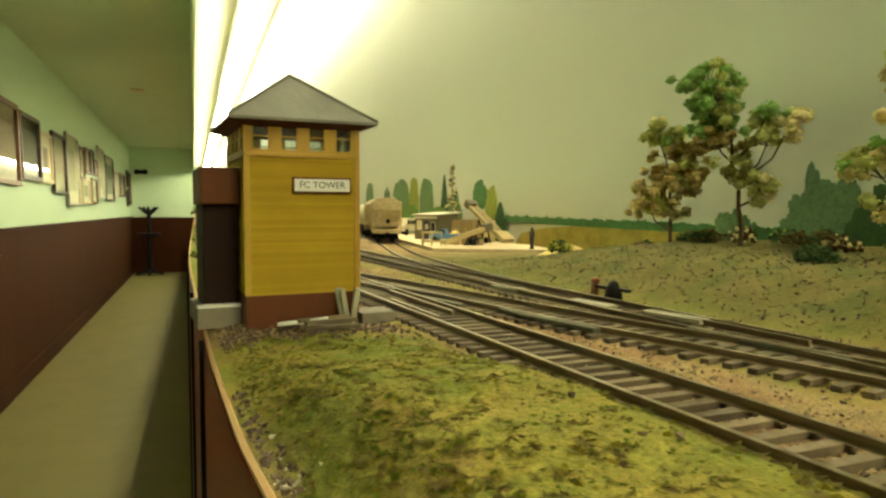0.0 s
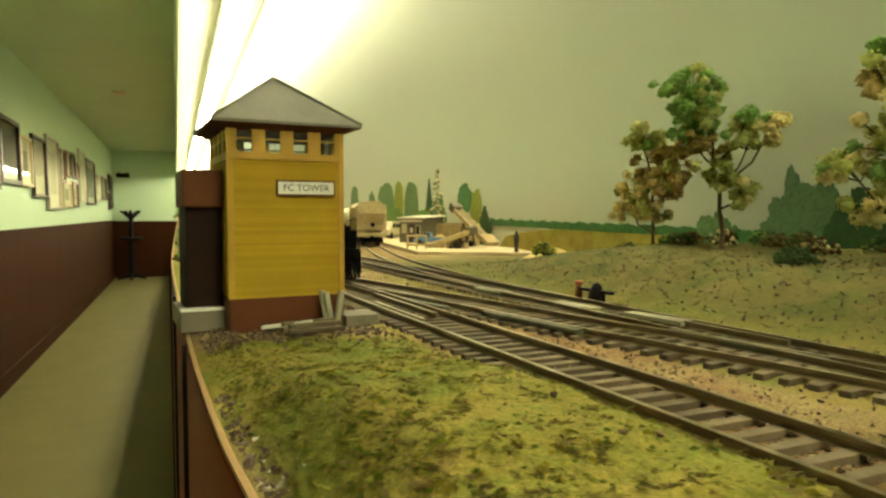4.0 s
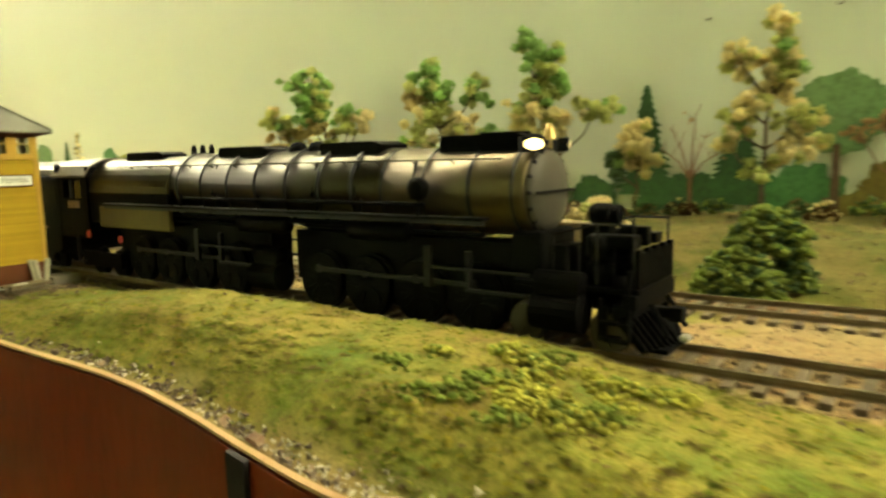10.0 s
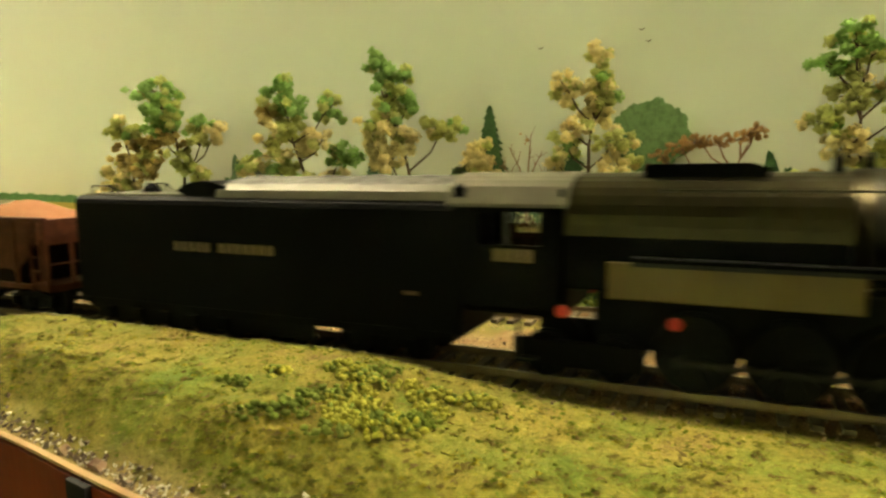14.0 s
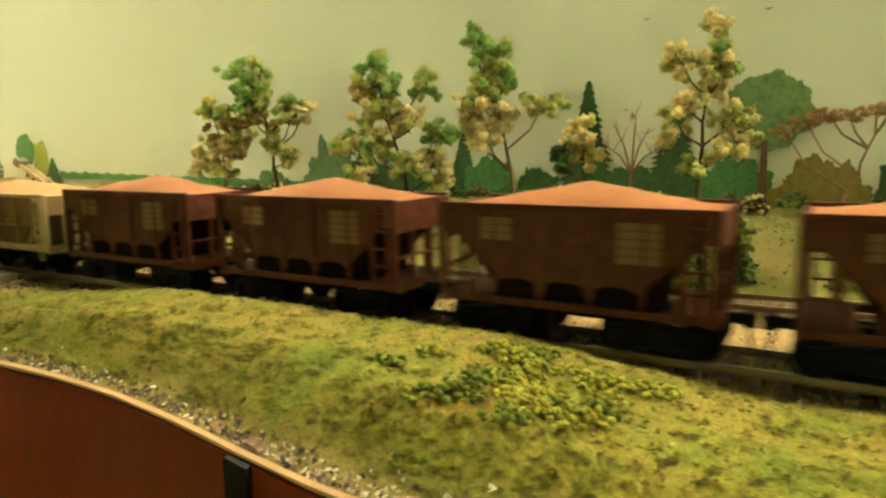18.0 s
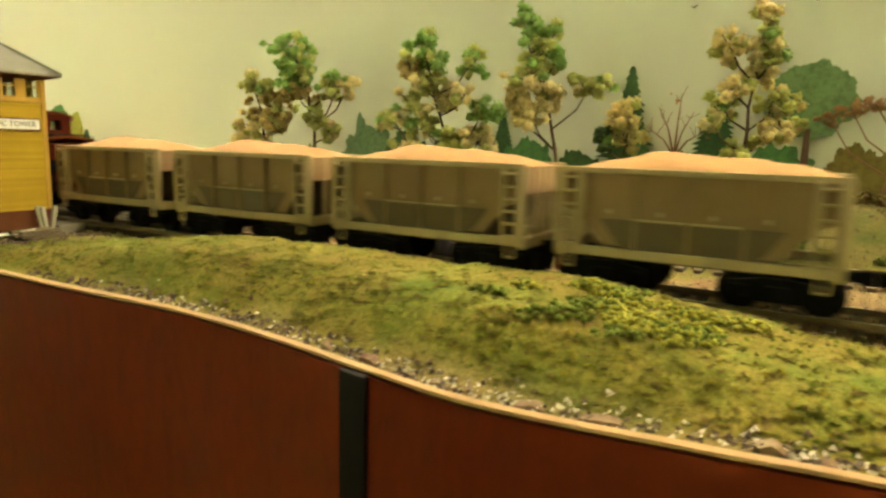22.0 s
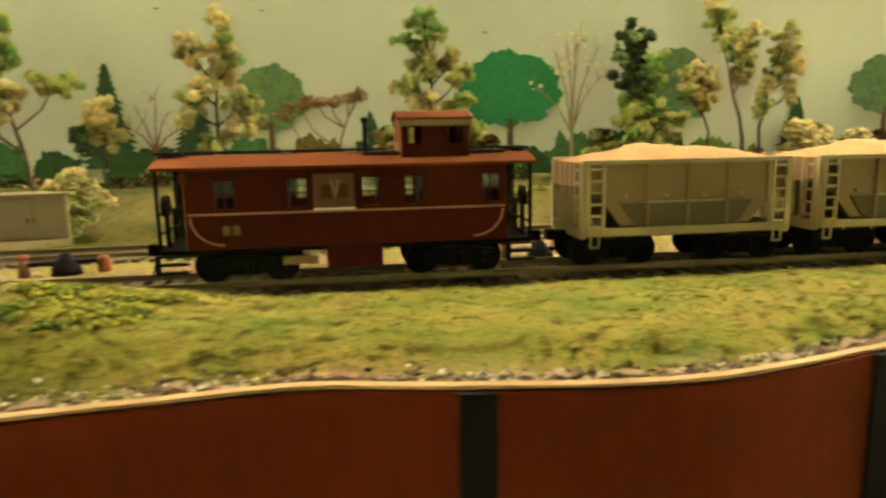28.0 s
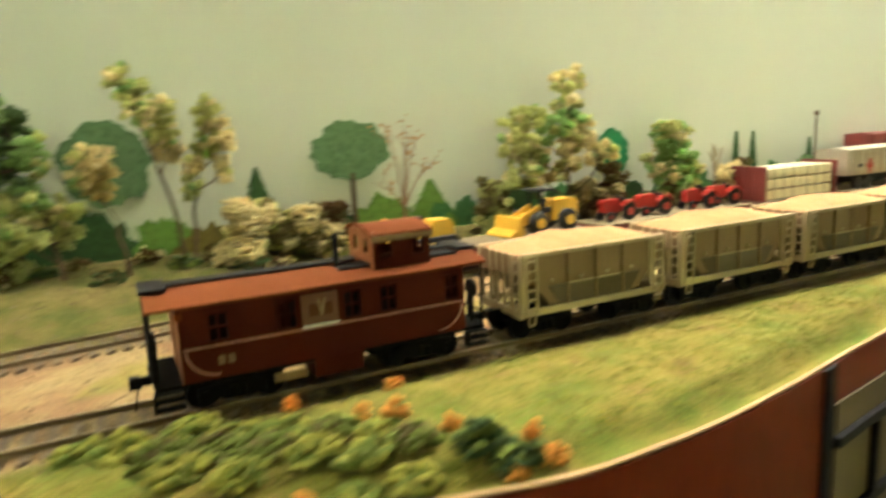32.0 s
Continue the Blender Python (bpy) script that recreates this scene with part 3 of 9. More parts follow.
# rack on the fascia near its far end
rack = thing("fascia_rack", "black metal rack frame with olive panels on the fascia", "rack")
olive = mat("olive_card", (0.16, 0.10, 0.04), 0.7, second=(0.12, 0.08, 0.03), scale=30)
for zt in (1.128, 1.092):
    part("bar", bent(bmesh.new(), 0.516, 0.66, -0.0055, -0.0030, zt - 0.004, zt, 12), M["strip"], rack)
for xx in (0.553, 0.60):
    part("bar", bent(bmesh.new(), xx - 0.002, xx + 0.002, -0.0055, -0.0030, 1.02, 1.124, 2), M["strip"], rack)
part("panel", bent(bmesh.new(), 0.518, 0.66, -0.0028, -0.0016, 1.02, 1.140, 12), olive, rack)


# ---- tracks ----
def spline(pts, step=0.006):
    out = []
    for i in range(len(pts) - 1):
        p0, p1, p2, p3 = Vector(pts[max(i - 1, 0)]), Vector(pts[i]), Vector(pts[i + 1]), Vector(pts[min(i + 2, len(pts) - 1)])
        n = max(1, int((p2 - p1).length / step))
        for k in range(n):
            t = k / n
            out.append(0.5 * (2 * p1 + (p2 - p0) * t + (2 * p0 - 5 * p1 + 4 * p2 - p3) * t * t + (3 * p1 - p0 - 3 * p2 + p3) * t ** 3))
    out.append(Vector(pts[-1]))
    return out


TIE_MESH = None


def rail_mesh(line, off, bm, top=RAIL):
    prof = ((-0.0007, 0), (-0.0007, -0.0007), (-0.0003, -0.0009), (-0.0003, -0.0017), (-0.0010, -0.0021), (0.0010, -0.0021), (0.0003, -0.0017), (0.0003, -0.0009), (0.0007, -0.0007), (0.0007, 0))
    prev = None
    for i, p in enumerate(line):
        d = (line[min(i + 1, len(line) - 1)] - line[max(i - 1, 0)]).normalized()
        nrm = Vector((-d.y, d.x))
        ring = [bm.verts.new((p.x + nrm.x * (off + a), p.y + nrm.y * (off + a), top + b)) for a, b in prof]
        if prev:
            for k in range(len(prof)):
                f = bm.faces.new((prev[k], ring[k], ring[(k + 1) % len(prof)], prev[(k + 1) % len(prof)]))
                f.material_index = 1 if k == len(prof) - 1 else 0
        else:
            bm.faces.new(ring)
        prev = ring
    bm.faces.new(prev[::-1])
    bmesh.ops.recalc_face_normals(bm, faces=bm.faces[:])
    return bm


def track(name, pts, label, near=None, step=0.006):
    global TIE_MESH
    line = spline(pts, step)
    t = thing(name, label, "track", "tracks of the layout", kind="structure")
    for off in (-0.0089, 0.0089):
        part("rail", rail_mesh(line, off, bmesh.new()), [M["rail"], M["railtop"]], t)
    if TIE_MESH is None:
        bm = boxes((-0.0013, 0.0013, -0.0150, 0.0150, -0.0016, 0), bevel=0.00015)
        TIE_MESH = bpy.data.meshes.new("tie")
        bm.to_mesh(TIE_MESH)
        bm.free()
        TIE_MESH.materials.append(M["tie"])
    rest = bmesh.new()
    acc, nxt = 0.0, 0.0
    for a, b in zip(line, line[1:]):
        seg = (b - a).length
        while nxt <= acc + seg:
            p = a.lerp(b, (nxt - acc) / seg)
            d = (b - a).normalized()
            ang = math.atan2(d.y, d.x) + random.uniform(-0.02, 0.02)
            m = Matrix.Translation((p.x, p.y, RAIL - 0.0021)) @ Matrix.Rotation(ang, 4, "Z")
            if near and near[0] < p.x < near[1]:
                o = new("tie", TIE_MESH)
                o.parent, o.matrix_basis = t, m
            else:
                box(rest, -0.0013, 0.0013, -0.0150, 0.0150, -0.0016, 0, m)
            nxt += 0.0066
        acc += seg
    if len(rest.verts):
        tagged(part("ties", rest, M["tie"], t), kind="stuff")
    else:
        rest.free()
    return t


track("main_track", [(-2.6, 0.0972), (-2.3, 0.0675), (-2.0, 0.0432), (-1.7, 0.0243), (-1.4, 0.0108), (-1.1, 0.0027), (-0.8, 0), (0.2, 0), (1.5, 0)], "weathered brown rails on dark ties, the main line", (-0.42, 0.62), 0.02)
track("second_track", [(-2.2, 0.17), (-1.5, 0.11), (-0.9, 0.083), (-0.62, 0.072), (-0.3, 0.068), (0.0, 0.068), (0.1, 0.077), (0.22, 0.091), (0.38, 0.113), (0.52, 0.130), (0.7, 0.1365), (0.9, 0.136), (1.5, 0.10)], "weathered rails on dark ties behind the main line", (-0.4, 0.4))
track("crossover_track", [(-0.50, 0.0005), (-0.42, 0.006), (-0.345, 0.0195), (-0.285, 0.0300), (-0.2275, 0.0385), (-0.186, 0.0470), (-0.13, 0.0575), (-0.08, 0.065), (-0.02, 0.068)], "curved rails linking the main line to the second track", (-0.36, -0.14))
track("yard_track", [(-0.25, 0.068), (-0.4, 0.075), (-0.56, 0.100), (-0.7, 0.134), (-0.85, 0.1715), (-1.05, 0.20), (-1.5, 0.26)], "rusty yard rails curving towards the shed")
track("front_siding", [(-1.1, -0.0215), (-0.8, -0.036), (-0.6, -0.040), (-0.48, -0.028), (-0.4, -0.012), (-0.33, -0.002)], "weathered siding rails behind the tower")

M["slate"] = mat("slate_grey_board", (0.085, 0.085, 0.050), 0.8, second=(0.12, 0.115, 0.07), scale=120)
# turnout: guard rails, frog wings, dark timber boards beside the points
wings = thing("turnout_rails", "short guard rails and frog wings of the turnouts", "rail", kind="structure")
for pts, off in ((((-0.33, 0.004), (-0.26, 0.004)), 0.0), (((-0.355, 0.0125), (-0.30, 0.021)), 0.0), (((-0.20, 0.0565), (-0.14, 0.0645)), 0.0), (((-0.235, 0.0725), (-0.17, 0.0725)), 0.0), (((-0.30, -0.0055), (-0.25, -0.0055)), 0.0)):
    part("guard_rail", rail_mesh(spline(pts, 0.01), off, bmesh.new(), RAIL - 0.0001), [M["rail"], M["railtop"]], wings)
for x, y, a, l in ((-0.235, 0.0268, 8, 0.05), (-0.165, 0.0595, 6, 0.03), (-0.29, 0.0125, 9, 0.03)):
    part("throw_bar", boxes((-l / 2, l / 2, -0.0016, 0.0016, 0, 0.0016), bevel=0.0003), M["slate"], wings, "dark board beside the rails").matrix_basis = pose(x, y, RAIL - 0.0018, 0, 0, a)
for x, y, a, l in ((-0.222, 0.072, 5, 0.026), (-0.26, 0.064, 6, 0.024), (-0.32, 0.060, 8, 0.022)):
    part("crossing_plank", boxes((-l / 2, l / 2, -0.003, 0.003, 0, 0.0016), bevel=0.0002), M["plank"], wings, "bleached plank between the rails").matrix_basis = pose(x, y, RAIL - 0.0018, 0, 0, a)


# ---- ground throws beside the turnouts ----
def ground_throw(x, y, a, ends):
    t = thing("ground_throw", "black switch machine with a brown red-topped post", "switch machine", "switch machines", at=pose(x, y, land(x, y), 0, 0, a))
    bm = bmesh.new()
    lathe(bm, (0, 0, 0), (0, 0, 0.0085), [(0, 0.005), (0.3, 0.0048), (0.65, 0.0034), (0.9, 0.0022), (1, 0.0008)], 14)
    for v in bm.verts:
        v.co.y *= 0.7
        v.co += Vector((fbm(v.co.x * 700, v.co.y * 700, v.co.z * 700), 0, 0)) * 0.0006
    part("motor_housing", bm, M["strip"], t, smooth=True)
    part("throw_rod", boxes((-0.0125, 0.0105, -0.0012, 0.0012, 0.004, 0.0054), bevel=0.0003), M["strip"], t)
    part("post", lathe(bmesh.new(), (-0.0135, 0, -0.001), (-0.0135, 0, 0.0068), [(0, 0.0019), (0.85, 0.0017), (1, 0.0014)], 12), M["postbrown"], t, "brown post", True)
    part("cap", lathe(bmesh.new(), (-0.0135, 0, 0.0066), (-0.0135, 0, 0.0082), [(0, 0.0021), (1, 0.0017)], 12), M["orange"], t, "dull red cap", True)
    if ends:
        part("post", lathe(bmesh.new(), (0.0125, 0.001, -0.001), (0.0125, 0.001, 0.0062), [(0, 0.0023), (0.8, 0.0022), (1, 0.0018)], 14), M["orange"], t, "orange post", True)
    return t


ground_throw(-0.0370, 0.0345, 12, True)
ground_throw(-0.0960, 0.0262, 14, False)
ground_throw(0.1370, 0.0185, 2, False)
ground_throw(-0.2835, 0.0935, 0, False)

# ---- rolling stock ----
# Each vehicle is built round its own middle, x forward, z from the rail head; RUN keeps what motions() needs.
RUN, WHEELS, RODS = [], [], []
M["wheel"] = mat("blackened_wheel", (0.0025, 0.0023, 0.002), 0.6, second=(0.005, 0.0045, 0.004), scale=200, spec=0.08)
# lighter tan than the other wheels, for the pilot wheelsets
M["wheeltan"] = mat("tan_wheel_face", (0.060, 0.046, 0.022), 0.6, second=(0.035, 0.027, 0.014), scale=200)
M["bright"] = mat("glint_metal", (0.55, 0.54, 0.50), 0.35, 0.6, second=(0.4, 0.39, 0.36), scale=300)
M["steel"] = mat("sooty_steel_rod", (0.008, 0.007, 0.0055), 0.5, 0.4, second=(0.005, 0.0045, 0.0036), scale=120)
M["frame"] = mat("sooty_black_plastic", (0.0025, 0.0023, 0.0021), 0.65, second=(0.005, 0.0044, 0.004), scale=100, spec=0.08)


def wheelset(parent, x, r, spokes=0, gauge=0.0083, name="wheelset", paint=None):
    """Two flanged wheels on an axle, as one turning part."""
    axle = tube(bmesh.new(), (0, -gauge, 0), (0, gauge, 0), 0.0009, n=8)
    sides = []
    for s in (-1, 1):
        bm = bmesh.new() if spokes else axle
        lathe(bm, (0, s * (gauge - 0.0012), 0), (0, s * (gauge + 0.0014), 0), [(0, r + 0.0006), (0.3, r + 0.0006), (0.36, r), (1.0, r - 0.0001)], 24 if spokes else 16)
        if spokes:
            # spoked web, hub and rim face as one casting
            n, y0, y1 = spokes * 2, s * (gauge + 0.0012), s * (gauge + 0.0019)
            rings = [[[bm.verts.new((q * r * math.cos(2 * math.pi * i / n), y, q * r * math.sin(2 * math.pi * i / n))) for i in range(n)] for q in (0.22, 0.80, 0.97)] for y in (y0, y1)]
            for a, b in ((0, 1), (1, 2)):
                for i in range(0, n, 2 if a == 0 else 1):
                    i2 = (i + 1) % n
                    for y in (0, 1):
                        bm.faces.new((rings[y][a][i], rings[y][a][i2], rings[y][b][i2], rings[y][b][i]))
                    if a == 0:
                        for e in (i, i2):
                            bm.faces.new((rings[0][0][e], rings[0][1][e], rings[1][1][e], rings[1][0][e]))
            bm.faces.new(rings[1][0])
            d = Vector((math.cos(2.2), 0, math.sin(2.2))) * r * 0.5
            weight = lathe(bmesh.new(), Vector((0, s * (gauge + 0.0014), 0)) - d, Vector((0, s * (gauge + 0.0022), 0)) - d, [(0, r * 0.32), (1, r * 0.32)], 12)
            sides += [("wheel", bm), ("counterweight", weight)]
    w = part(name, axle, M["wheel"], parent)
    for nm, bm in sides:
        part(nm, bm, paint or M["wheel"], w)
    w.matrix_basis = pose(x, 0, r)
    w["radius"] = r
    return w


def truck(parent, x, name="truck", half=0.0098, r=0.0052, width=0.0125):
    """A two-axle truck: side frames, bolster, springs, journal boxes and wheels."""
    bm = bmesh.new()
    for s in (-1, 1):
        y = s * width
        prism(bm, [(-half - 0.002, 0.0045), (-half - 0.002, 0.0078), (-0.004, 0.0092), (0.004, 0.0092), (half + 0.002, 0.0078), (half + 0.002, 0.0045), (half - 0.002, 0.0045), (0.0045, 0.0030), (-0.0045, 0.0030), (-half + 0.002, 0.0045)], y - 0.0007, y + 0.0007)
        for k in (-1, 1):
            box(bm, k * half - 0.0016, k * half + 0.0016, y - 0.0013, y + 0.0013, 0.0036, 0.0070)
        for k in (-0.0015, 0.0015):
            tube(bm, (k, y + s * 0.0006, 0.0036), (k, y + s * 0.0006, 0.0072), 0.0011, n=8)
    box(bm, -0.002, 0.002, -width, width, 0.0060, 0.0085)
    t = part(name, bm, M["frame"], parent)
    t.matrix_basis = pose(x, 0, 0)
    for k in (-1, 1):
        wheelset(t, k * half, r)
    return t


def coupler(parent, x, d):
    bm = boxes((0, 0.0055, -0.0012, 0.0012, 0.0085, 0.0112), (0.005, 0.0085, -0.0021, 0.0021, 0.0080, 0.0116), bevel=0.0003)
    tube(bm, (0.006, 0.0008, 0.0085), (0.0075, 0.0022, 0.0012), 0.0003, n=5)
    c = part("coupler", bm, M["frame"], parent)
    c.matrix_basis = pose(x, 0, 0, 0, 0, 0 if d > 0 else 180)
    return c


def ladder(parent, m, x, y, z0, z1, w=0.0046, rungs=5, ends=False, t=0.0004, name="ladder"):
    bm = bmesh.new()
    def p(a, z):
        return (x, y + a, z) if ends else (x + a, y, z)
    for a in (-w / 2, w / 2):
        tube(bm, p(a, z0), p(a, z1), t * 1.2, n=6)
    for k in range(rungs):
        z = z0 + (z1 - z0) * (k + 0.5) / rungs
        tube(bm, p(-w / 2, z), p(w / 2, z), t, n=6)
    return part(name, bm, m, parent)


def mound(parent, x0, x1, w, z0, top, material, seed, label, peak=False):
    """A heaped load with a wavy crest."""
    bm = bmesh.new()
    nx, ny = 44, 18
    rows = []
    for i in range(nx + 1):
        u = i / nx
        x = x0 + (x1 - x0) * u
        col = []
        for j in range(ny + 1):
            v = j / ny
            y = -w + 2 * w * v
            if peak:
                e = max(0.0, 1 - abs(2 * u - 1) / 0.93) ** 0.85 * min(1.0, 4 * v * (1 - v)) ** 0.7
            else:
                e = min(1.0, 4 * u * (1 - u) * 1.05) ** 0.9 * min(1.0, 4 * v * (1 - v)) ** 0.8
            z = z0 + top * e * (0.82 + 0.25 * fbm(x * 60, y * 30, seed)) + fbm(x * 700, y * 700, seed) * 0.0004
            if i in (0, nx) or j in (0, ny):
                z = z0
            col.append(bm.verts.new((x, y, z)))
        rows.append(col)
    for a, b in zip(rows, rows[1:]):
        for j in range(ny):
            bm.faces.new((a[j], b[j], b[j + 1], a[j + 1]))
    return part("ore_load", bm, material, parent, label, True)


def brown_ore_car(number):
    t = thing("ore_car", "dark red-brown ore hopper car heaped with rusty ore", "ore car", "brown ore cars", at=pose(0, 0, RAIL))
    B, L, W = M["orebrown"], 0.0362, 0.0158
    for s in (-1, 1):
        y = s * W
        prof = [(-L, 0.0375), (L, 0.0375), (L, 0.0300), (L - 0.004, 0.0300), (L - 0.0065, 0.0270), (L - 0.020, 0.0150), (-L + 0.020, 0.0150), (-L + 0.0065, 0.0270), (-L + 0.004, 0.0300), (-L, 0.0300)]
        part("side_sheet", prism(bmesh.new(), prof, y - 0.0005, y + 0.0005), B, t)
        part("top_rail", boxes((-L - 0.0006, L + 0.0006, y - 0.0009, y + 0.0009, 0.0365, 0.0383), bevel=0.0002), B, t)
        part("side_sill", boxes((-L, L, y - 0.0008, y + 0.0008, 0.0108, 0.0128), bevel=0.0002), B, t)
        for k in (-0.0205, -0.0075, 0.0060, 0.0195):
            part("rib", boxes((k - 0.0005, k + 0.0005, y + s * 0.0004 - 0.0006, y + s * 0.0004 + 0.0006, 0.0128, 0.0370)), B, t)
        for k in (-1, 1):
            part("corner_post", boxes((k * L - 0.0008, k * L + 0.0008, y - 0.0008, y + 0.0008, 0.0108, 0.0370), bevel=0.0002), B, t)
            part("post", boxes((k * (L - 0.0080) - 0.0006, k * (L - 0.0080) + 0.0006, y - 0.0006, y + 0.0006, 0.0128, 0.0295)), B, t)
        for cx in (-0.0140, -0.0007, 0.0127):
            # closed near-black plates: the inner shade of the bays is put into the colour
            part("bay_opening", prism(bmesh.new(), [(cx - 0.0052, 0.0132), (cx + 0.0052, 0.0132), (cx + 0.0052, 0.0172), (cx + 0.0030, 0.0182), (cx - 0.0030, 0.0182), (cx - 0.0052, 0.0172)], y + s * 0.0002 - 0.0004, y + s * 0.0002 + 0.0004), M["hopperdark"], t, "near-black plate painted as the shaded bay between the ribs")
        ladder(t, B, -s * (L - 0.0042), y + s * 0.0014, 0.0105, 0.0365, 0.0052, 5)
        # placards, unreadable at this size
        for cx, w, rows in ((-0.0200, 0.0085, 3), (0.0180 if number else -0.0030, 0.0105, 5)):
            bm = bmesh.new()
            for q in range(rows):
                z = 0.0345 - q * 0.0021
                box(bm, cx - w / 2, cx + w / 2, y + s * 0.0006 - 0.0001, y + s * 0.0006 + 0.0001, z - 0.0018, z)
            part("stencil", bm, M["stencil"], t, "faded cream lettering block")
    bm = bmesh.new()
    prism(bm, [(-L + 0.0005, 0.0360), (L - 0.0005, 0.0360), (0.0205, 0.0150), (0.0205, 0.0095), (-0.0205, 0.0095), (-0.0205, 0.0150)], -W + 0.0008, W - 0.0008)
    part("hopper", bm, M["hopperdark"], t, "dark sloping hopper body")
    for k in (-1, 1):
        part("end_sheet", boxes((k * L - 0.0004, k * L + 0.0004, -W, W, 0.0280, 0.0375)), B, t)
        part("end_sill", boxes((k * L - 0.0010, k * L + 0.0010, -W, W, 0.0100, 0.0128), bevel=0.0002), B, t)
        for y in (-0.0055, 0.0055):
            part("end_post", boxes((k * L - 0.0006, k * L + 0.0006, y - 0.0006, y + 0.0006, 0.0128, 0.0290)), B, t)
        part("end_rail", tube(bmesh.new(), (k * L, -W, 0.0205), (k * L, W, 0.0205), 0.0004, n=6), B, t)
        ladder(t, B, k * (L + 0.0006), k * (W - 0.0035), 0.0125, 0.0370, 0.0045, 5, True)
        part("platform", boxes((k * (L - 0.006) - 0.006, k * (L - 0.006) + 0.006, -W + 0.001, W - 0.001, 0.0118, 0.0127)), B, t)
        coupler(t, k * (L - 0.0005), k)
        truck(t, k * (L - 0.0140))
    part("centre_sill", boxes((-L, L, -0.0020, 0.0020, 0.0085, 0.0110)), M["frame"], t)
    mound(t, -L + 0.001, L - 0.001, W - 0.0006, 0.0372, 0.0078, M["redload"], 3.1, "heap of rusty red ore", True)
    return t


def grey_ore_car(number):
    t = thing("ore_car", "translucent grey-tan plastic ore car heaped with pale pellets", "ore car", "grey ore cars", at=pose(0, 0, RAIL))
    G, E, L, W = M["oregrey"], M["oregreylight"], 0.0358, 0.0158
    for s in (-1, 1):
        y = s * W
        part("side_sheet", prism(bmesh.new(), [(-L, 0.0350), (L, 0.0350), (L, 0.0245), (L - 0.0060, 0.0225), (L - 0.0130, 0.0140), (-L + 0.0130, 0.0140), (-L + 0.0060, 0.0225), (-L, 0.0245)], y - 0.0012 * s - 0.0004, y - 0.0012 * s + 0.0004), G, t)
        part("top_rail", boxes((-L - 0.0006, L + 0.0006, y - 0.0010, y + 0.0010, 0.0340, 0.0357), bevel=0.0003), E, t)
        part("side_sill", boxes((-L, L, y - 0.0009, y + 0.0009, 0.0108, 0.0134), bevel=0.0002), E, t)
        for k in (-0.0290, -0.0140, 0.0, 0.0140, 0.0290):
            part("rib", boxes((k - 0.0004, k + 0.0004, y - s * 0.0002 - 0.0007, y - s * 0.0002 + 0.0007, 0.0130, 0.0345)), E if abs(k) > 0.02 else G, t)
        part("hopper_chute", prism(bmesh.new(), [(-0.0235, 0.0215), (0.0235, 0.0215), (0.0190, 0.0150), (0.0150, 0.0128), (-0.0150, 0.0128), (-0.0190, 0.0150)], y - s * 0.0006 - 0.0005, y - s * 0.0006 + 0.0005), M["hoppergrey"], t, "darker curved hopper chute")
        part("chute_lip", boxes((-0.0150, 0.0130, y - s * 0.0002 - 0.0003, y - s * 0.0002 + 0.0003, 0.0213, 0.0219)), E, t)
        for k in (-0.0215, -0.0075, 0.0060, 0.0190):
            part("bolt", lathe(bmesh.new(), (k, y - s * 0.0010, 0.0235), (k, y + s * 0.0004, 0.0235), [(0, 0.0008), (0.8, 0.0007), (1, 0.0003)], 8), E, t)
        for k in (-1, 1):
            part("corner_post", boxes((k * L - 0.0009, k * L + 0.0009, y - 0.0009, y + 0.0009, 0.0108, 0.0345), bevel=0.0002), E, t)
            ladder(t, E, k * (L - 0.0036), y + s * 0.0012, 0.0120, 0.0345, 0.0046, 6, t=0.0005)
            bm = bmesh.new()
            for a in (-0.0014, 0.0014):
                tube(bm, (k * (L - 0.0036) + a, y + s * 0.0008, 0.0072), (k * (L - 0.0036) + a, y + s * 0.0008, 0.0115), 0.0004, n=6)
            tube(bm, (k * (L - 0.0036) - 0.0014, y + s * 0.0008, 0.0073), (k * (L - 0.0036) + 0.0014, y + s * 0.0008, 0.0073), 0.0004, n=6)
            part("stirrup_step", bm, E, t)
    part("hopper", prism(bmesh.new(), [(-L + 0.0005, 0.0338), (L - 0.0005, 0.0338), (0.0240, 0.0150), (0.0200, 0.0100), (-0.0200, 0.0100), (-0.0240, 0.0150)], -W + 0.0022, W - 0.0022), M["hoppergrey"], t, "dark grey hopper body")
    for k in (-1, 1):
        part("end_sheet", boxes((k * L - 0.0004, k * L + 0.0004, -W, W, 0.0265, 0.0348)), G, t)
        part("end_sill", boxes((k * L - 0.0010, k * L + 0.0010, -W, W, 0.0100, 0.0134), bevel=0.0002), E, t)
        for y in (-0.0075, -0.0025, 0.0025, 0.0075):
            part("end_post", boxes((k * L - 0.0006, k * L + 0.0006, y - 0.0006, y + 0.0006, 0.0128, 0.0348)), E, t)
        ladder(t, E, k * (L + 0.0008), k * (W - 0.0035), 0.0130, 0.0345, 0.0042, 5, True, t=0.0005)
        coupler(t, k * (L - 0.0005), k)
        truck(t, k * (L - 0.0130))
    part("centre_sill", boxes((-L, L, -0.0020, 0.0020, 0.0085, 0.0110)), M["frame"], t)
    mound(t, -L + 0.001, L - 0.001, W - 0.0006, 0.0347, 0.0060, M["tanload"], 9.4, "heap of pale tan pellets")
    return t


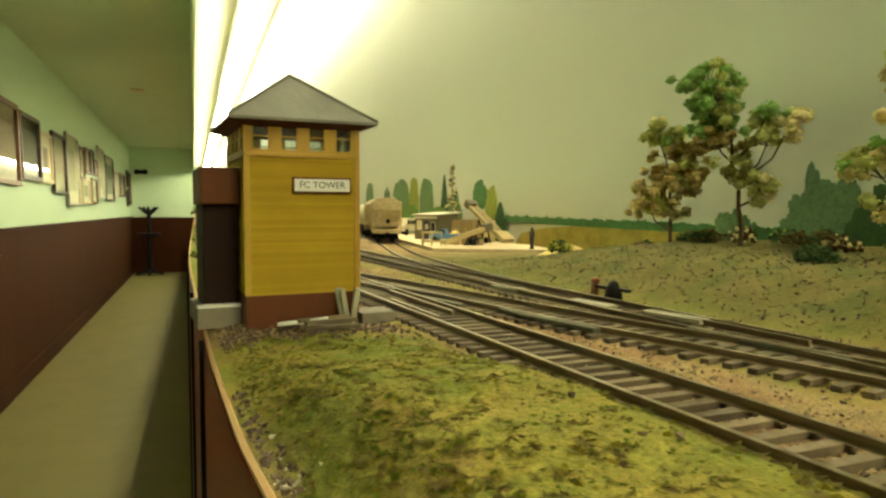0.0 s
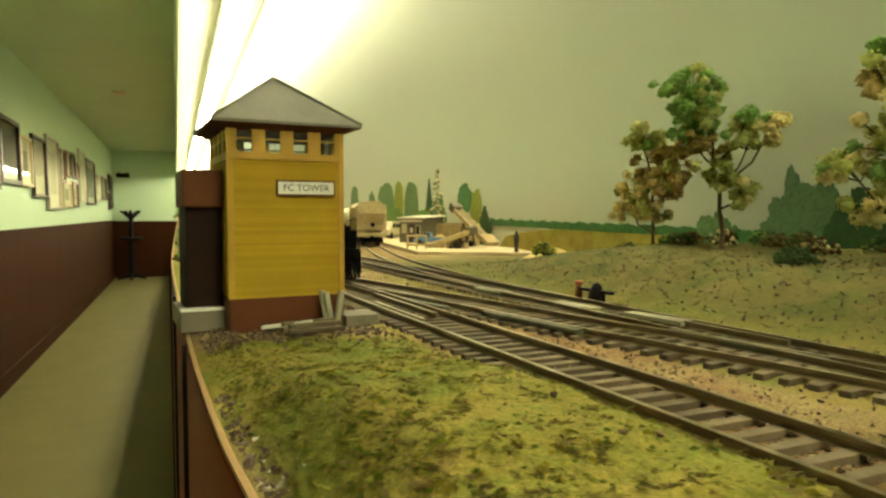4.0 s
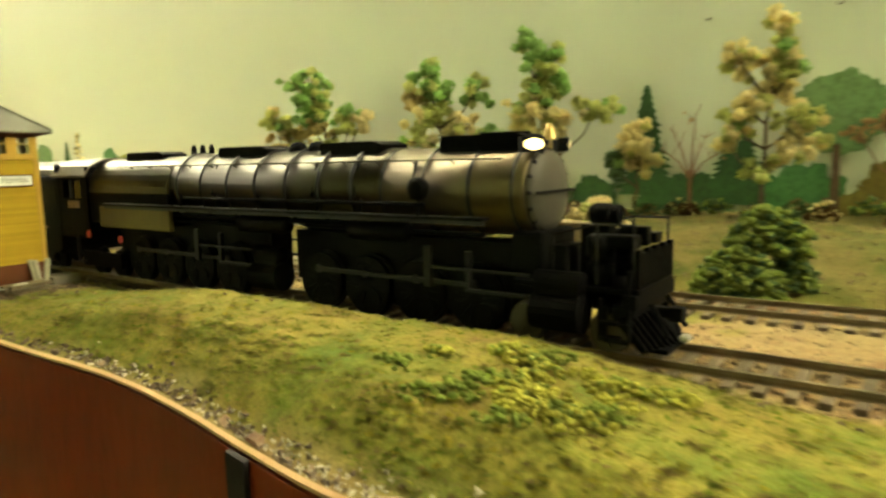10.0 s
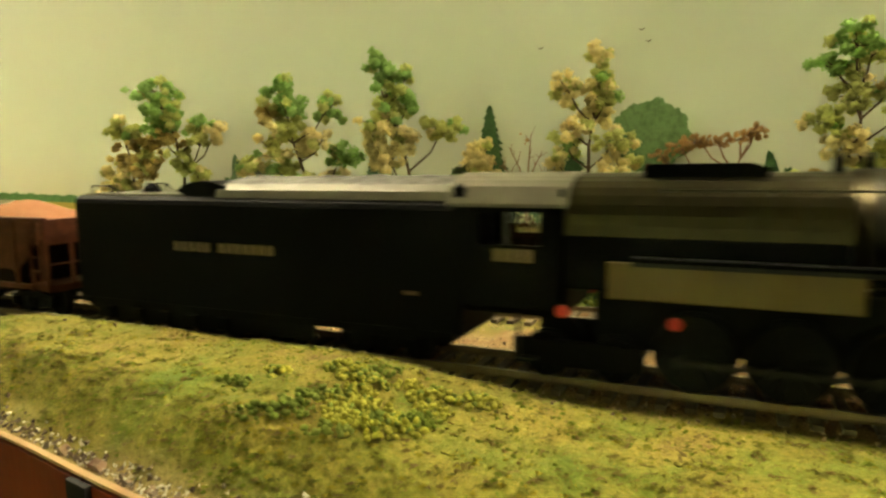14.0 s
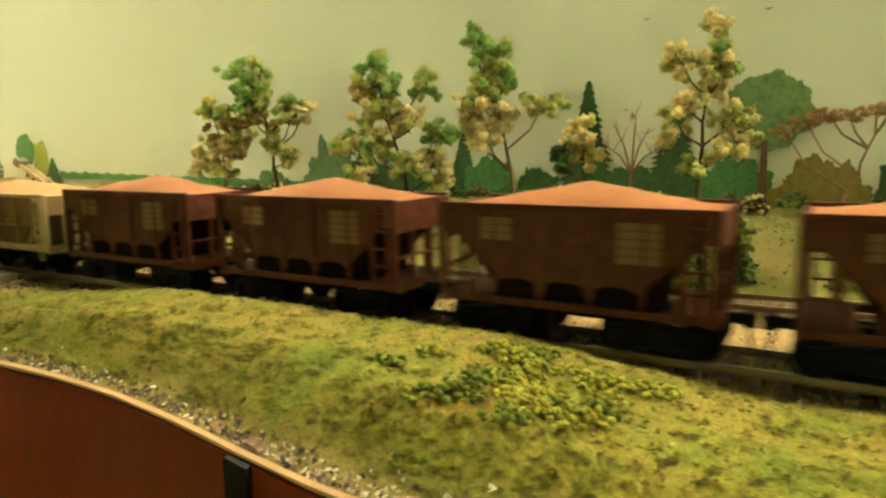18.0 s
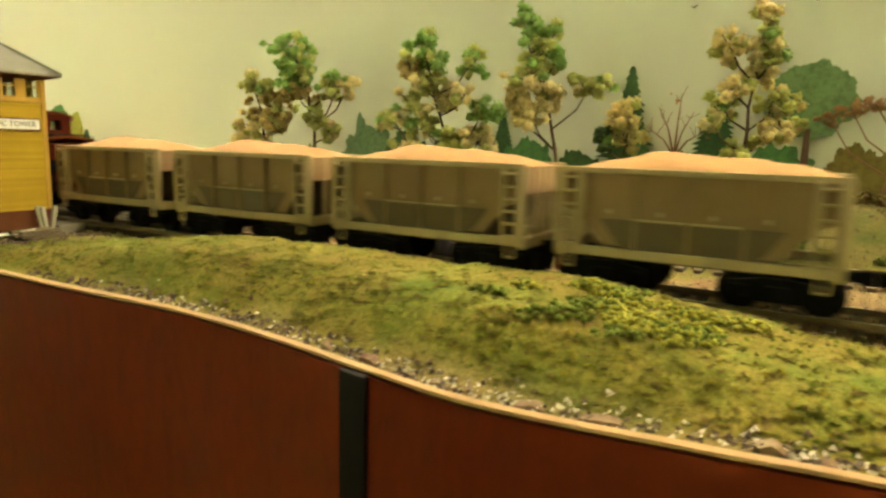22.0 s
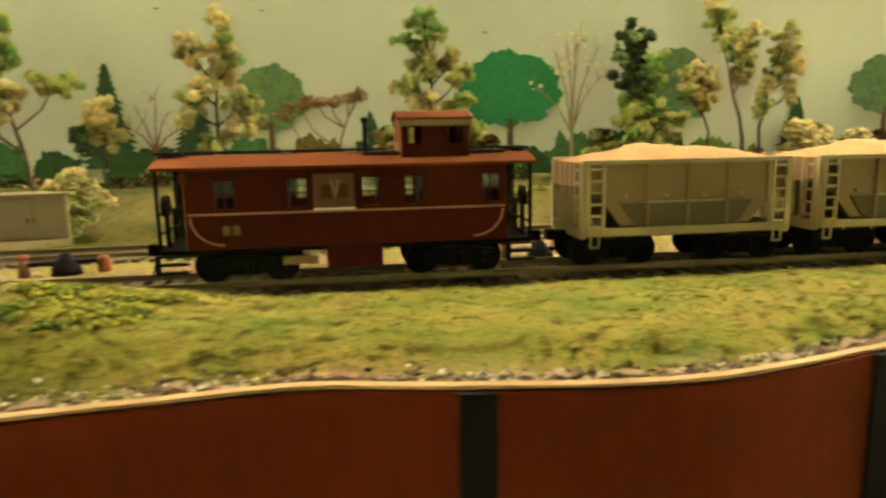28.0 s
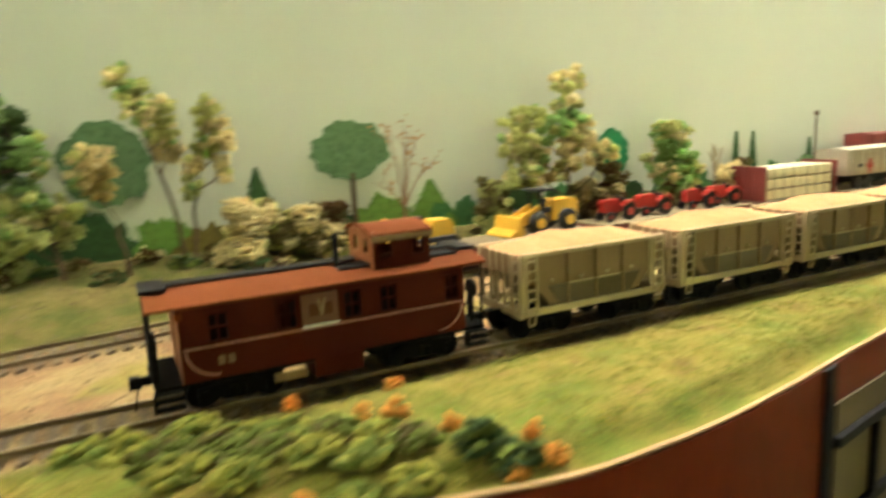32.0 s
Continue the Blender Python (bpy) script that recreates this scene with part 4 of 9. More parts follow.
M["stencil"] = mat("faded_cream_stencil", (0.175, 0.098, 0.036), 0.8, second=(0.12, 0.062, 0.024), scale=300, amount=0.8)
# near-black brown: shade of the bays put into it; hopper body shares it
M["hopperdark"] = mat("shaded_hopper_brown", (0.006, 0.003, 0.002), 0.85, second=(0.010, 0.004, 0.003), scale=90, spec=0.05)
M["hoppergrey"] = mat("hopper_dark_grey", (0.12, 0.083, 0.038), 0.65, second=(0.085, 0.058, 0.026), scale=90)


def pierced(us, zs, y, hole, axis="y", thick=0.0005):
    """One wall sheet with openings: a grid of cells, the holes left out, given thickness."""
    bm = bmesh.new()
    at = {}
    for s in (0, 1):
        for i, u in enumerate(us):
            for j, z in enumerate(zs):
                d = y + (thick if s else -thick)
                at[s, i, j] = bm.verts.new((u, d, z) if axis == "y" else (d, u, z))
    solid = {(i, j) for i in range(len(us) - 1) for j in range(len(zs) - 1) if not hole(i, j)}
    for i, j in solid:
        for s in (0, 1):
            bm.faces.new([at[s, *q] for q in ((i, j), (i + 1, j), (i + 1, j + 1), (i, j + 1))])
        for di, dj, p, q in ((-1, 0, (i, j), (i, j + 1)), (1, 0, (i + 1, j), (i + 1, j + 1)), (0, -1, (i, j), (i + 1, j)), (0, 1, (i, j + 1), (i + 1, j + 1))):
            if (i + di, j + dj) not in solid:
                bm.faces.new((at[0, *p], at[0, *q], at[1, *q], at[1, *p]))
    bmesh.ops.recalc_face_normals(bm, faces=bm.faces[:])
    return bm


def caboose_car():
    t = thing("caboose", "red-brown caboose with a cupola and tan herald panel", "caboose", at=pose(0, 0, RAIL))
    C, L, W, E = M["caboose"], 0.049, 0.0155, 0.0362
    # walls with real window openings: strips between and round the panes
    wins = [(-0.0375, 0.0027), (-0.0160, 0.0027), (0.0063, 0.0027), (0.0195, 0.0027), (0.0440, 0.0025)]
    z0, z1, w0, w1 = 0.0115, E, 0.0237, 0.0322
    for s in (-1, 1):
        y = s * W
        edges = [-L] + [q for c, h in wins for q in (c - h, c + h)] + [L]
        bm = pierced(edges, (z0, w0, w1, z1), y, lambda i, j: j == 1 and i % 2 == 1)
        part("side_wall", bm, C, t)
        for c, h in wins:
            bm = bmesh.new()
            for q in ((c - h - 0.0007, c - h, w0 - 0.0006, w1 + 0.0006), (c + h, c + h + 0.0007, w0 - 0.0006, w1 + 0.0006), (c - h, c + h, w0 - 0.0008, w0), (c - h - 0.0012, c + h + 0.0012, w1, w1 + 0.0009)):
                box(bm, q[0], q[1], y + s * 0.0002 - 0.0006, y + s * 0.0002 + 0.0006, q[2], q[3])
            box(bm, c - h, c + h, y - 0.0003, y + 0.0003, 0.0277, 0.0282)
            box(bm, c - 0.0002, c + 0.0002, y - 0.0003, y + 0.0003, w0, w1)
            f = part("window_frame", bm, C, t)
            part("pane", boxes((c - h, c + h, y - s * 0.0004 - 0.0001, y - s * 0.0004 + 0.0001, w0, w1)), M["glassclear"], f)
        bm = bmesh.new()
        box(bm, -L + 0.0005, L - 0.0005, y + s * 0.0006 - 0.0002, y + s * 0.0006 + 0.0002, 0.0219, 0.0225)
        part("stripe", bm, M["pinkstripe"], t, "pale painted stripe")
        for k in (-1, 1):
            bm = bmesh.new()
            pts = [(k * (L - 0.0012 - 0.0095 * (1 - math.cos(q))), 0.0128 + 0.0085 * (1 - math.sin(q))) for q in [i * math.pi / 16 for i in range(9)]]
            for (xa, za), (xb, zb) in zip(pts, pts[1:]):
                tube(bm, (xa, y + s * 0.0007, za), (xb, y + s * 0.0007, zb), 0.00035, n=5)
            part("curved_stripe", bm, M["pinkstripe"], t, "pale curved end stripe")
        h = part("herald_panel", boxes((-0.0112, 0.0012, y + s * 0.0006 - 0.0003, y + s * 0.0006 + 0.0003, 0.0226, 0.0336), bevel=0.0001), M["heraldred"], t, "tan-brown square herald panel")
        bm = boxes((-0.0088, -0.0008, y + s * 0.0010 - 0.0001, y + s * 0.0010 + 0.0001, 0.0262, 0.0304))
        part("herald_shape", bm, M["brown"], h, "brown winged emblem shape")
        bm = bmesh.new()
        prism(bm, [(-0.0062, 0.0318), (-0.0052, 0.0318), (-0.0046, 0.0288), (-0.0040, 0.0318), (-0.0030, 0.0318), (-0.0042, 0.0262), (-0.0050, 0.0262)], y + s * 0.0013 - 0.0001, y + s * 0.0013 + 0.0001)
        part("herald_mark", bm, M["heraldtan"], h, "white pointed mark")
        part("herald_bar", boxes((-0.0112, 0.0012, y + s * 0.0010 - 0.0001, y + s * 0.0010 + 0.0001, 0.0226, 0.0232)), M["white"], h, "white bar")
        for q in (-0.0385, -0.0355):
            part("number_bar", boxes((q, q + 0.0021, y + s * 0.0006 - 0.0001, y + s * 0.0006 + 0.0001, 0.0158, 0.0186)), M["stencil"], t, "faded number shape")
    for k in (-1, 1):
        bm = bmesh.new()
        x = k * L
        box(bm, x - 0.0005, x + 0.0005, -W, -0.0035, z0, z1)
        box(bm, x - 0.0005, x + 0.0005, 0.0035, W, z0, z1)
        box(bm, x - 0.0005, x + 0.0005, -0.0035, 0.0035, 0.0325, z1)
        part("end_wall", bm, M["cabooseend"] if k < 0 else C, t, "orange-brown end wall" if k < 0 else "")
        part("end_door", boxes((x - 0.0003, x + 0.0003, -0.0035, 0.0035, z0, 0.0325), bevel=0.0001), C, t)
        part("end_platform", boxes((min(x, x + k * 0.0085), max(x, x + k * 0.0085), -W, W, 0.0100, 0.0116), bevel=0.0002), M["frame"], t)
        ex = x + k * 0.0082
        railing = part("end_railing", boxes((ex - 0.0006, ex + 0.0006, -W + 0.001, W - 0.001, 0.0112, 0.0120)), M["frame"], t)
        for y in (-W + 0.001, -0.004, 0.004, W - 0.001):
            part("railing_post", tube(bmesh.new(), (ex, y, 0.0115), (ex, y, 0.0225 if abs(y) < 0.01 else 0.0370), 0.0006, n=6), M["frame"], railing)
        for z in (0.0165, 0.0222):
            part("rail_bar", tube(bmesh.new(), (ex, -W + 0.001, z), (ex, W - 0.001, z), 0.0005, n=6), M["frame"], railing)
        bm = bmesh.new()
        tube(bm, (ex - k * 0.001, -0.0085, 0.0115), (ex - k * 0.001, -0.0085, 0.0250), 0.0008, n=8)
        lathe(bm, (ex - k * 0.0018, -0.0085, 0.0245), (ex - k * 0.0002, -0.0085, 0.0245), [(0, 0.0034), (1, 0.0034)], 16)
        part("brake_wheel", bm, M["frame"], t)
        ladder(t, M["frame"], ex, 0.0105, 0.0116, 0.0400, 0.0042, 7, True)
        for s in (-1, 1):
            bm = bmesh.new()
            for q in range(3):
                box(bm, x + k * 0.0035 - 0.0030 if k > 0 else x - 0.0090, x + k * 0.0035 + 0.0055 if k > 0 else x - 0.0005, s * W - 0.0022, s * W + 0.0012, 0.0098 - q * 0.0026, 0.0103 - q * 0.0026)
            box(bm, (x + 0.0003) if k > 0 else (x - 0.0092), (x + 0.0010) if k > 0 else (x - 0.0085), s * W - 0.0022, s * W + 0.0012, 0.0044, 0.0103)
            part("steps", bm, M["frame"], t)
        coupler(t, x + k * 0.0070, k)
        truck(t, k * (L - 0.0160), half=0.0105)
    # roof: shallow arch with eaves, walkway and end grab platforms
    bm = bmesh.new()
    arch = [(-0.0180 + 0.036 * i / 10, E + 0.0001 + 0.0034 * (1 - (2 * i / 10 - 1) ** 2)) for i in range(11)]
    prism(bm, arch + [(y, z - 0.0009) for y, z in arch[::-1]], -L - 0.0090, L + 0.0090, "x")
    part("roof", bm, M["cabooseroof"], t)
    for a, b in ((-L - 0.0090, 0.0125), (0.0385, L + 0.0090)):
        part("roof_walk", boxes((a, b, -0.0032, 0.0032, E + 0.0038, E + 0.0045)), M["strip"], t)
    for k in (-1, 1):
        part("roof_platform", boxes((k * (L + 0.0055) - 0.0040, k * (L + 0.0055) + 0.0040, -0.0085, 0.0085, E + 0.0036, E + 0.0044)), M["strip"], t)
    # cupola
    ca, cb, ct = 0.0165, 0.0375, 0.0497
    us = (ca, ca + 0.0022, ca + 0.0064, cb - 0.0064, cb - 0.0022, cb)
    cup = part("cupola_wall", pierced(us, (0.0372, 0.0418, 0.0472, ct), -0.0128, lambda i, j: j == 1 and i in (1, 3), thick=0.0004), C, t)
    part("cupola_wall", pierced(us, (0.0372, 0.0418, 0.0472, ct), 0.0128, lambda i, j: j == 1 and i in (1, 3), thick=0.0004), C, t)
    for x in (ca, cb):
        bm = pierced((-0.0124, -0.0075, -0.0025, 0.0025, 0.0075, 0.0124), (0.0372, 0.0425, 0.0478, ct + 0.001), x, lambda i, j: j == 1 and i in (1, 3), "x", 0.0004)
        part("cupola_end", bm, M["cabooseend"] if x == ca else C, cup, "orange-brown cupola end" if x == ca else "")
    bm = bmesh.new()
    arch = [(-0.0138 + 0.0276 * i / 8, ct + 0.0004 + 0.0024 * (1 - (2 * i / 8 - 1) ** 2)) for i in range(9)]
    prism(bm, arch + [(y, z - 0.0008) for y, z in arch[::-1]], ca - 0.0014, cb + 0.0014, "x")
    part("cupola_roof", bm, M["cabooseroof"], cup)
    for s in (-1, 1):
        part("drip_rail", boxes((ca - 0.001, cb + 0.001, s * 0.0138 - 0.0005, s * 0.0138 + 0.0005, ct - 0.0022, ct - 0.0004)), M["heraldtan"], cup, "pale tan drip rail")
    for x, w in ((ca - 0.0062, 0.006), (cb + 0.0062, 0.006)):
        part("hatch", boxes((x - w, x + w, -0.0105, 0.0105, 0.0388, 0.0396)), M["strip"], t, "dark platform beside the cupola")
    part("chimney", lathe(bmesh.new(), (0.0055, -0.004, 0.038), (0.0055, -0.004, 0.0505), [(0, 0.0009), (0.85, 0.0009), (0.86, 0.0013), (1, 0.0012)], 10), M["strip"], t)
    part("marker_lamp", boxes((-L - 0.001, -L + 0.0012, -W - 0.0022, -W + 0.0004, 0.0318, 0.0345), bevel=0.0003), M["cabooseroof"], t)
    part("floor", boxes((-L, L, -W + 0.0006, W - 0.0006, 0.0100, 0.0118)), M["frame"], t)
    # added boxes, not a known interior: they stop the view through the windows
    part("interior_lining", boxes((-L + 0.008, -0.0200, -0.0060, 0.0060, 0.0118, 0.0355), (-0.0100, 0.0040, -0.0060, 0.0060, 0.0118, 0.0355), (0.0085, 0.0165, -0.0060, 0.0060, 0.0118, 0.0355), (0.0225, L - 0.008, -0.0060, 0.0060, 0.0118, 0.0355)), M["frame"], t, "dark inner boxes added to keep the windows dark")
    part("underbody_box", boxes((-0.0080, 0.0095, -0.0150, 0.0150, 0.0042, 0.0112), bevel=0.0004), C, t, "red-brown equipment box")
    part("battery_box", boxes((-0.0215, -0.0105, -0.0155, -0.0135, 0.0058, 0.0085), bevel=0.0003), M["heraldtan"], t, "pale small box")
    return t


M["pinkstripe"] = mat("dusty_pink_stripe", (0.42, 0.19, 0.12), 0.6, second=(0.28, 0.11, 0.07), scale=200, amount=0.9)
M["heraldred"] = mat("herald_brown", (0.16, 0.060, 0.025), 0.7, second=(0.12, 0.04, 0.018), scale=200)
M["heraldtan"] = mat("herald_tan", (0.26, 0.16, 0.07), 0.7, second=(0.20, 0.12, 0.05), scale=200)
# lighter orange, on the rear-facing end wall and cupola end only
M["cabooseend"] = mat("caboose_rear_orange", (0.25, 0.080, 0.018), 0.55, second=(0.20, 0.06, 0.015), scale=60)
g = mat("clear_pane", (0.92, 0.97, 0.95), 0.02)
g.node_tree.nodes["Principled BSDF"].inputs["Transmission Weight"].default_value = 1.0
M["glassclear"] = g


def locomotive():
    t = thing("steam_locomotive", "black articulated steam locomotive with lit number boards", "locomotive", at=pose(0, 0, RAIL))
    K, B = M["black"], M["boiler"]
    zc = 0.0405
    # pilot and front deck
    pil = part("pilot", boxes((-0.0135, -0.0080, -0.0140, 0.0140, 0.0105, 0.0135), bevel=0.0003), K, t)
    for i in range(13):
        y = -0.0135 + 0.027 * i / 12
        d = abs(y) * 0.28
        part("pilot_bar", prism(bmesh.new(), [(-0.0085 - d, 0.0120), (-0.0005 - d, 0.0026), (-0.0022 - d, 0.0018), (-0.0100 - d, 0.0105)], y - 0.0005, y + 0.0005), K, pil)
    part("pilot_foot", boxes((-0.0055, -0.0008, -0.0100, 0.0100, 0.0014, 0.0026), bevel=0.0003), K, pil)
    # bright lip added for the white glint low at the coupler
    part("coupler_lip", boxes((-0.0008, 0.0016, -0.0018, 0.0018, 0.0030, 0.0044), bevel=0.0004), M["bright"], pil, "bright metal lip standing in for a glint")
    part("pilot_beam", boxes((-0.0110, -0.0070, -0.0152, 0.0152, 0.0125, 0.0162), bevel=0.0004), K, t)
    part("front_deck", boxes((-0.0420, -0.0070, -0.0135, 0.0135, 0.0160, 0.0174), bevel=0.0003), K, t)
    shield = part("cooler_shield", boxes((-0.0088, -0.0082, -0.0128, 0.0128, 0.0172, 0.0268), bevel=0.0002), K, t)
    for i in range(9):
        y = -0.0120 + 0.024 * i / 8
        part("cooler_slat", boxes((-0.0082, -0.0070, y - 0.0010, y + 0.0010, 0.0176, 0.0272 - 0.0010 * (i % 2)), bevel=0.0002), K, shield)
    for a, b, h, z in ((-0.0105, -0.0062, 0.0034, 0.0268), (-0.0020, 0.0012, 0.0050, 0.0268), (0.0048, 0.0100, 0.0028, 0.0268)):
        part("deck_fitting", boxes((-0.0165, -0.0090, a, b, z, z + h), bevel=0.0005), K, t)
    for y in (-0.0146, 0.0146):
        part("marker_post", tube(bmesh.new(), (-0.0090, y, 0.0160), (-0.0090, y, 0.0222), 0.0006, n=6), K, t)
        part("hose", tube(bmesh.new(), (-0.0062, y * 0.45, 0.0130), (-0.0015, y * 0.50, 0.0050), 0.0007, n=6), K, t)
        part("front_step", boxes((-0.0150, -0.0085, y - 0.0012, y + 0.0012, 0.0042, 0.0048), (-0.0152, -0.0146, y - 0.0010, y + 0.0010, 0.0042, 0.0130), (-0.0091, -0.0085, y - 0.0010, y + 0.0010, 0.0042, 0.0130), (-0.0150, -0.0085, y - 0.0012, y + 0.0012, 0.0086, 0.0092)), K, t)
    part("smokebox_saddle", boxes((-0.0440, -0.0345, -0.0105, 0.0105, 0.0172, 0.0300), bevel=0.0012), K, t)
    for s in (-1, 1):
        part("air_pump", lathe(bmesh.new(), (-0.0190, s * 0.0080, 0.0172), (-0.0190, s * 0.0080, 0.0300), [(0, 0.0034), (0.4, 0.0034), (0.42, 0.0024), (0.55, 0.0024), (0.57, 0.0036), (0.95, 0.0036), (1, 0.0028)], 14), K, t, smooth=True)
        bm = bmesh.new()
        for x in (-0.0085, -0.0180, -0.0300):
            tube(bm, (x, s * 0.0128, 0.0172), (x, s * 0.0128, 0.0330 if x > -0.02 else 0.0300), 0.0003, n=5)
        tube(bm, (-0.0085, s * 0.0128, 0.0330), (-0.0180, s * 0.0128, 0.0330), 0.0003, n=5)
        tube(bm, (-0.0180, s * 0.0128, 0.0330), (-0.0300, s * 0.0128, 0.0300), 0.0003, n=5)
        part("deck_handrail", bm, M["steel"], t)
        part("step", boxes((-0.0160, -0.0110, s * 0.0150 - 0.0014, s * 0.0150 + 0.0014, 0.0050, 0.0056), (-0.0160, -0.0110, s * 0.0150 - 0.0014, s * 0.0150 + 0.0014, 0.0090, 0.0096), (-0.0164, -0.0158, s * 0.0150 - 0.0010, s * 0.0150 + 0.0010, 0.0045, 0.0150)), K, t)
    hl = part("headlight", lathe(bmesh.new(), (-0.0250, 0, 0.0345), (-0.0190, 0, 0.0345), [(0, 0.0022), (0.2, 0.0030), (0.9, 0.0030), (1, 0.0027)], 16), K, t, smooth=True)
    part("lens", lathe(bmesh.new(), (-0.0191, 0, 0.0345), (-0.0188, 0, 0.0345), [(0, 0.0012), (1, 0.0011)], 16), M["lampwhite"], hl, "lit white lens")
    bm = bmesh.new()
    for i in range(16):
        a, b = 2 * math.pi * i / 16, 2 * math.pi * (i + 1) / 16
        ring = [bm.verts.new((x, r * math.cos(q), 0.0345 + r * math.sin(q))) for x, r, q in ((-0.0192, 0.0026, a), (-0.0168, 0.0026, a), (-0.0168, 0.0018, a), (-0.0192, 0.0018, a), (-0.0192, 0.0026, b), (-0.0168, 0.0026, b), (-0.0168, 0.0018, b), (-0.0192, 0.0018, b))]
        for q in ((0, 1, 5, 4), (1, 2, 6, 5), (2, 3, 7, 6), (3, 0, 4, 7)):
            bm.faces.new([ring[w] for w in q])
    part("visor", bm, K, hl, "black visor ring")
    part("headlight_bracket", boxes((-0.0270, -0.0190, -0.0025, 0.0025, 0.0172, 0.0318), bevel=0.0003), K, t)
    coupler(t, -0.0085, 1)
    # smokebox, boiler, firebox
    sb = part("smokebox", lathe(bmesh.new(), (-0.0390, 0, zc), (-0.0885, 0, zc), [(0, 0.0118), (0.01, 0.0126), (0.03, 0.0128), (1, 0.0130)], 40), M["smokeboxside"], t, "grey-brown smokebox shell", True)
    bm = lathe(bmesh.new(), (-0.0390, 0, zc), (-0.0352, 0, zc), [(0, 0.0119), (0.25, 0.0117), (0.55, 0.0108), (0.8, 0.0080), (0.95, 0.0040), (1, 0.0012)], 40)
    door = part("smokebox_door", bm, M["smokebox"], sb, "graphite grey domed door", True)
    bm = bmesh.new()
    for i in range(16):
        a = 2 * math.pi * i / 16
        part("door_clamp", tube(bmesh.new(), (-0.0384, 0.0114 * math.cos(a), zc + 0.0114 * math.sin(a)), (-0.0372, 0.0114 * math.cos(a), zc + 0.0114 * math.sin(a)), 0.0006, n=6), M["strip"], sb)
    tube(bm, (-0.0352, -0.0110, zc), (-0.0352, 0.0110, zc), 0.0003, n=5)
    box(bm, -0.0356, -0.0350, -0.0113, 0.0113, zc - 0.0004, zc + 0.0004)
    part("door_rail", bm, M["strip"], sb)
    part("boiler", lathe(bmesh.new(), (-0.0885, 0, zc), (-0.2000, 0, zc), [(0, 0.0131), (0.02, 0.0133), (1, 0.0139)], 40), B, t, smooth=True)
    bm = bmesh.new()
    prof = [(0.0152 * math.cos(a), 0.0385 + 0.0152 * math.sin(a)) for a in [math.pi * i / 18 for i in range(19)]]
    prism(bm, prof, -0.2650, -0.2000, "x")
    part("firebox", bm, B, t)
    # flat black below the arch: shade on the firebox side is put in
    part("firebox_wrapper", boxes((-0.2648, -0.2002, -0.0153, 0.0153, 0.0250, 0.0386), bevel=0.0006), K, t, "lower firebox sheets, black for their shaded side")
    for x in (-0.1000, -0.1150, -0.1310, -0.1470, -0.1630, -0.1790, -0.1945):
        part("boiler_band", lathe(bmesh.new(), (x, 0, zc), (x - 0.0012, 0, zc), [(0, 0.0140), (0.2, 0.0143), (0.8, 0.0143), (1, 0.0140)], 40), M["boilerband"], t, smooth=True)
    for x in (-0.0420, -0.0560, -0.0720, -0.0880):
        part("smokebox_band", lathe(bmesh.new(), (x, 0, zc), (x - 0.0010, 0, zc), [(0, 0.0130), (0.2, 0.0133), (0.8, 0.0133), (1, 0.0130)], 40), M["boilerband"], t, smooth=True)
    # casings on top: stack, sand boxes, domes
    for a, b, h, w in ((-0.0700, -0.0405, 0.0566, 0.0062), (-0.1200, -0.0930, 0.0562, 0.0068), (-0.1760, -0.1480, 0.0562, 0.0066), (-0.2440, -0.2160, 0.0558, 0.0058)):
        part("sand_box", prism(bmesh.new(), [(a, 0.0490), (a - 0.0006, h - 0.0010), (a + 0.0006, h), (b - 0.0040, h), (b, h - 0.0012), (b - 0.002, 0.0490)], -w, w), K, t)
    for x in (-0.0480, -0.0555):
        part("stack", lathe(bmesh.new(), (x, 0, 0.0545), (x, 0, 0.0572), [(0, 0.0042), (0.8, 0.0040), (1, 0.0042)], 16), K, t, smooth=True)
    for x in (-0.1285, -0.1385):
        part("dome", lathe(bmesh.new(), (x, 0, 0.0520), (x, 0, 0.0572), [(0, 0.0036), (0.6, 0.0034), (0.9, 0.0024), (1, 0.0008)], 16), K, t, smooth=True)
    for x in (-0.1900, -0.1960, -0.2020):
        part("pop_valve", lathe(bmesh.new(), (x, 0, 0.0535), (x, 0, 0.0580), [(0, 0.0012), (0.7, 0.0012), (1, 0.0006)], 10), K, t, smooth=True)
    part("bell", lathe(bmesh.new(), (-0.0375, 0, 0.0590), (-0.0375, 0, 0.0545), [(0, 0.0006), (0.3, 0.0014), (0.9, 0.0020), (1, 0.0022)], 14), M["brass"], t, "dull brass bell", True)
    for s in (-1, 1):
        nb = part("number_board", boxes((-0.0032, 0.0, -0.0032, 0.0032, -0.0020, 0.0020), bevel=0.0003), K, t)
        nb.matrix_basis = pose(-0.0372, s * 0.0098, 0.0533, 0, 0, s * 42)
        bm = bmesh.new()
        prism(bm, [(0.0027 * math.cos(2 * math.pi * k / 20), 0.0015 * math.sin(2 * math.pi * k / 20)) for k in range(20)], 0.0, 0.0003, "x")
        part("lit_panel", bm, M["lamp"], nb, "glowing yellow oval number panel")
        y = s * 0.0163
        part("running_board", boxes((-0.2450, -0.0480, y - 0.0028, y + 0.0014, 0.0330, 0.0340), bevel=0.0002), K, t)
        part("running_board_edge", boxes((-0.2450, -0.0480, y + s * 0.0012 - 0.0003, y + s * 0.0012 + 0.0003, 0.0318, 0.0342)), M["boilerband"], t)
        bm = bmesh.new()
        for x in np.arange(-0.2300, -0.0500, 0.0140):
            a = 0.62
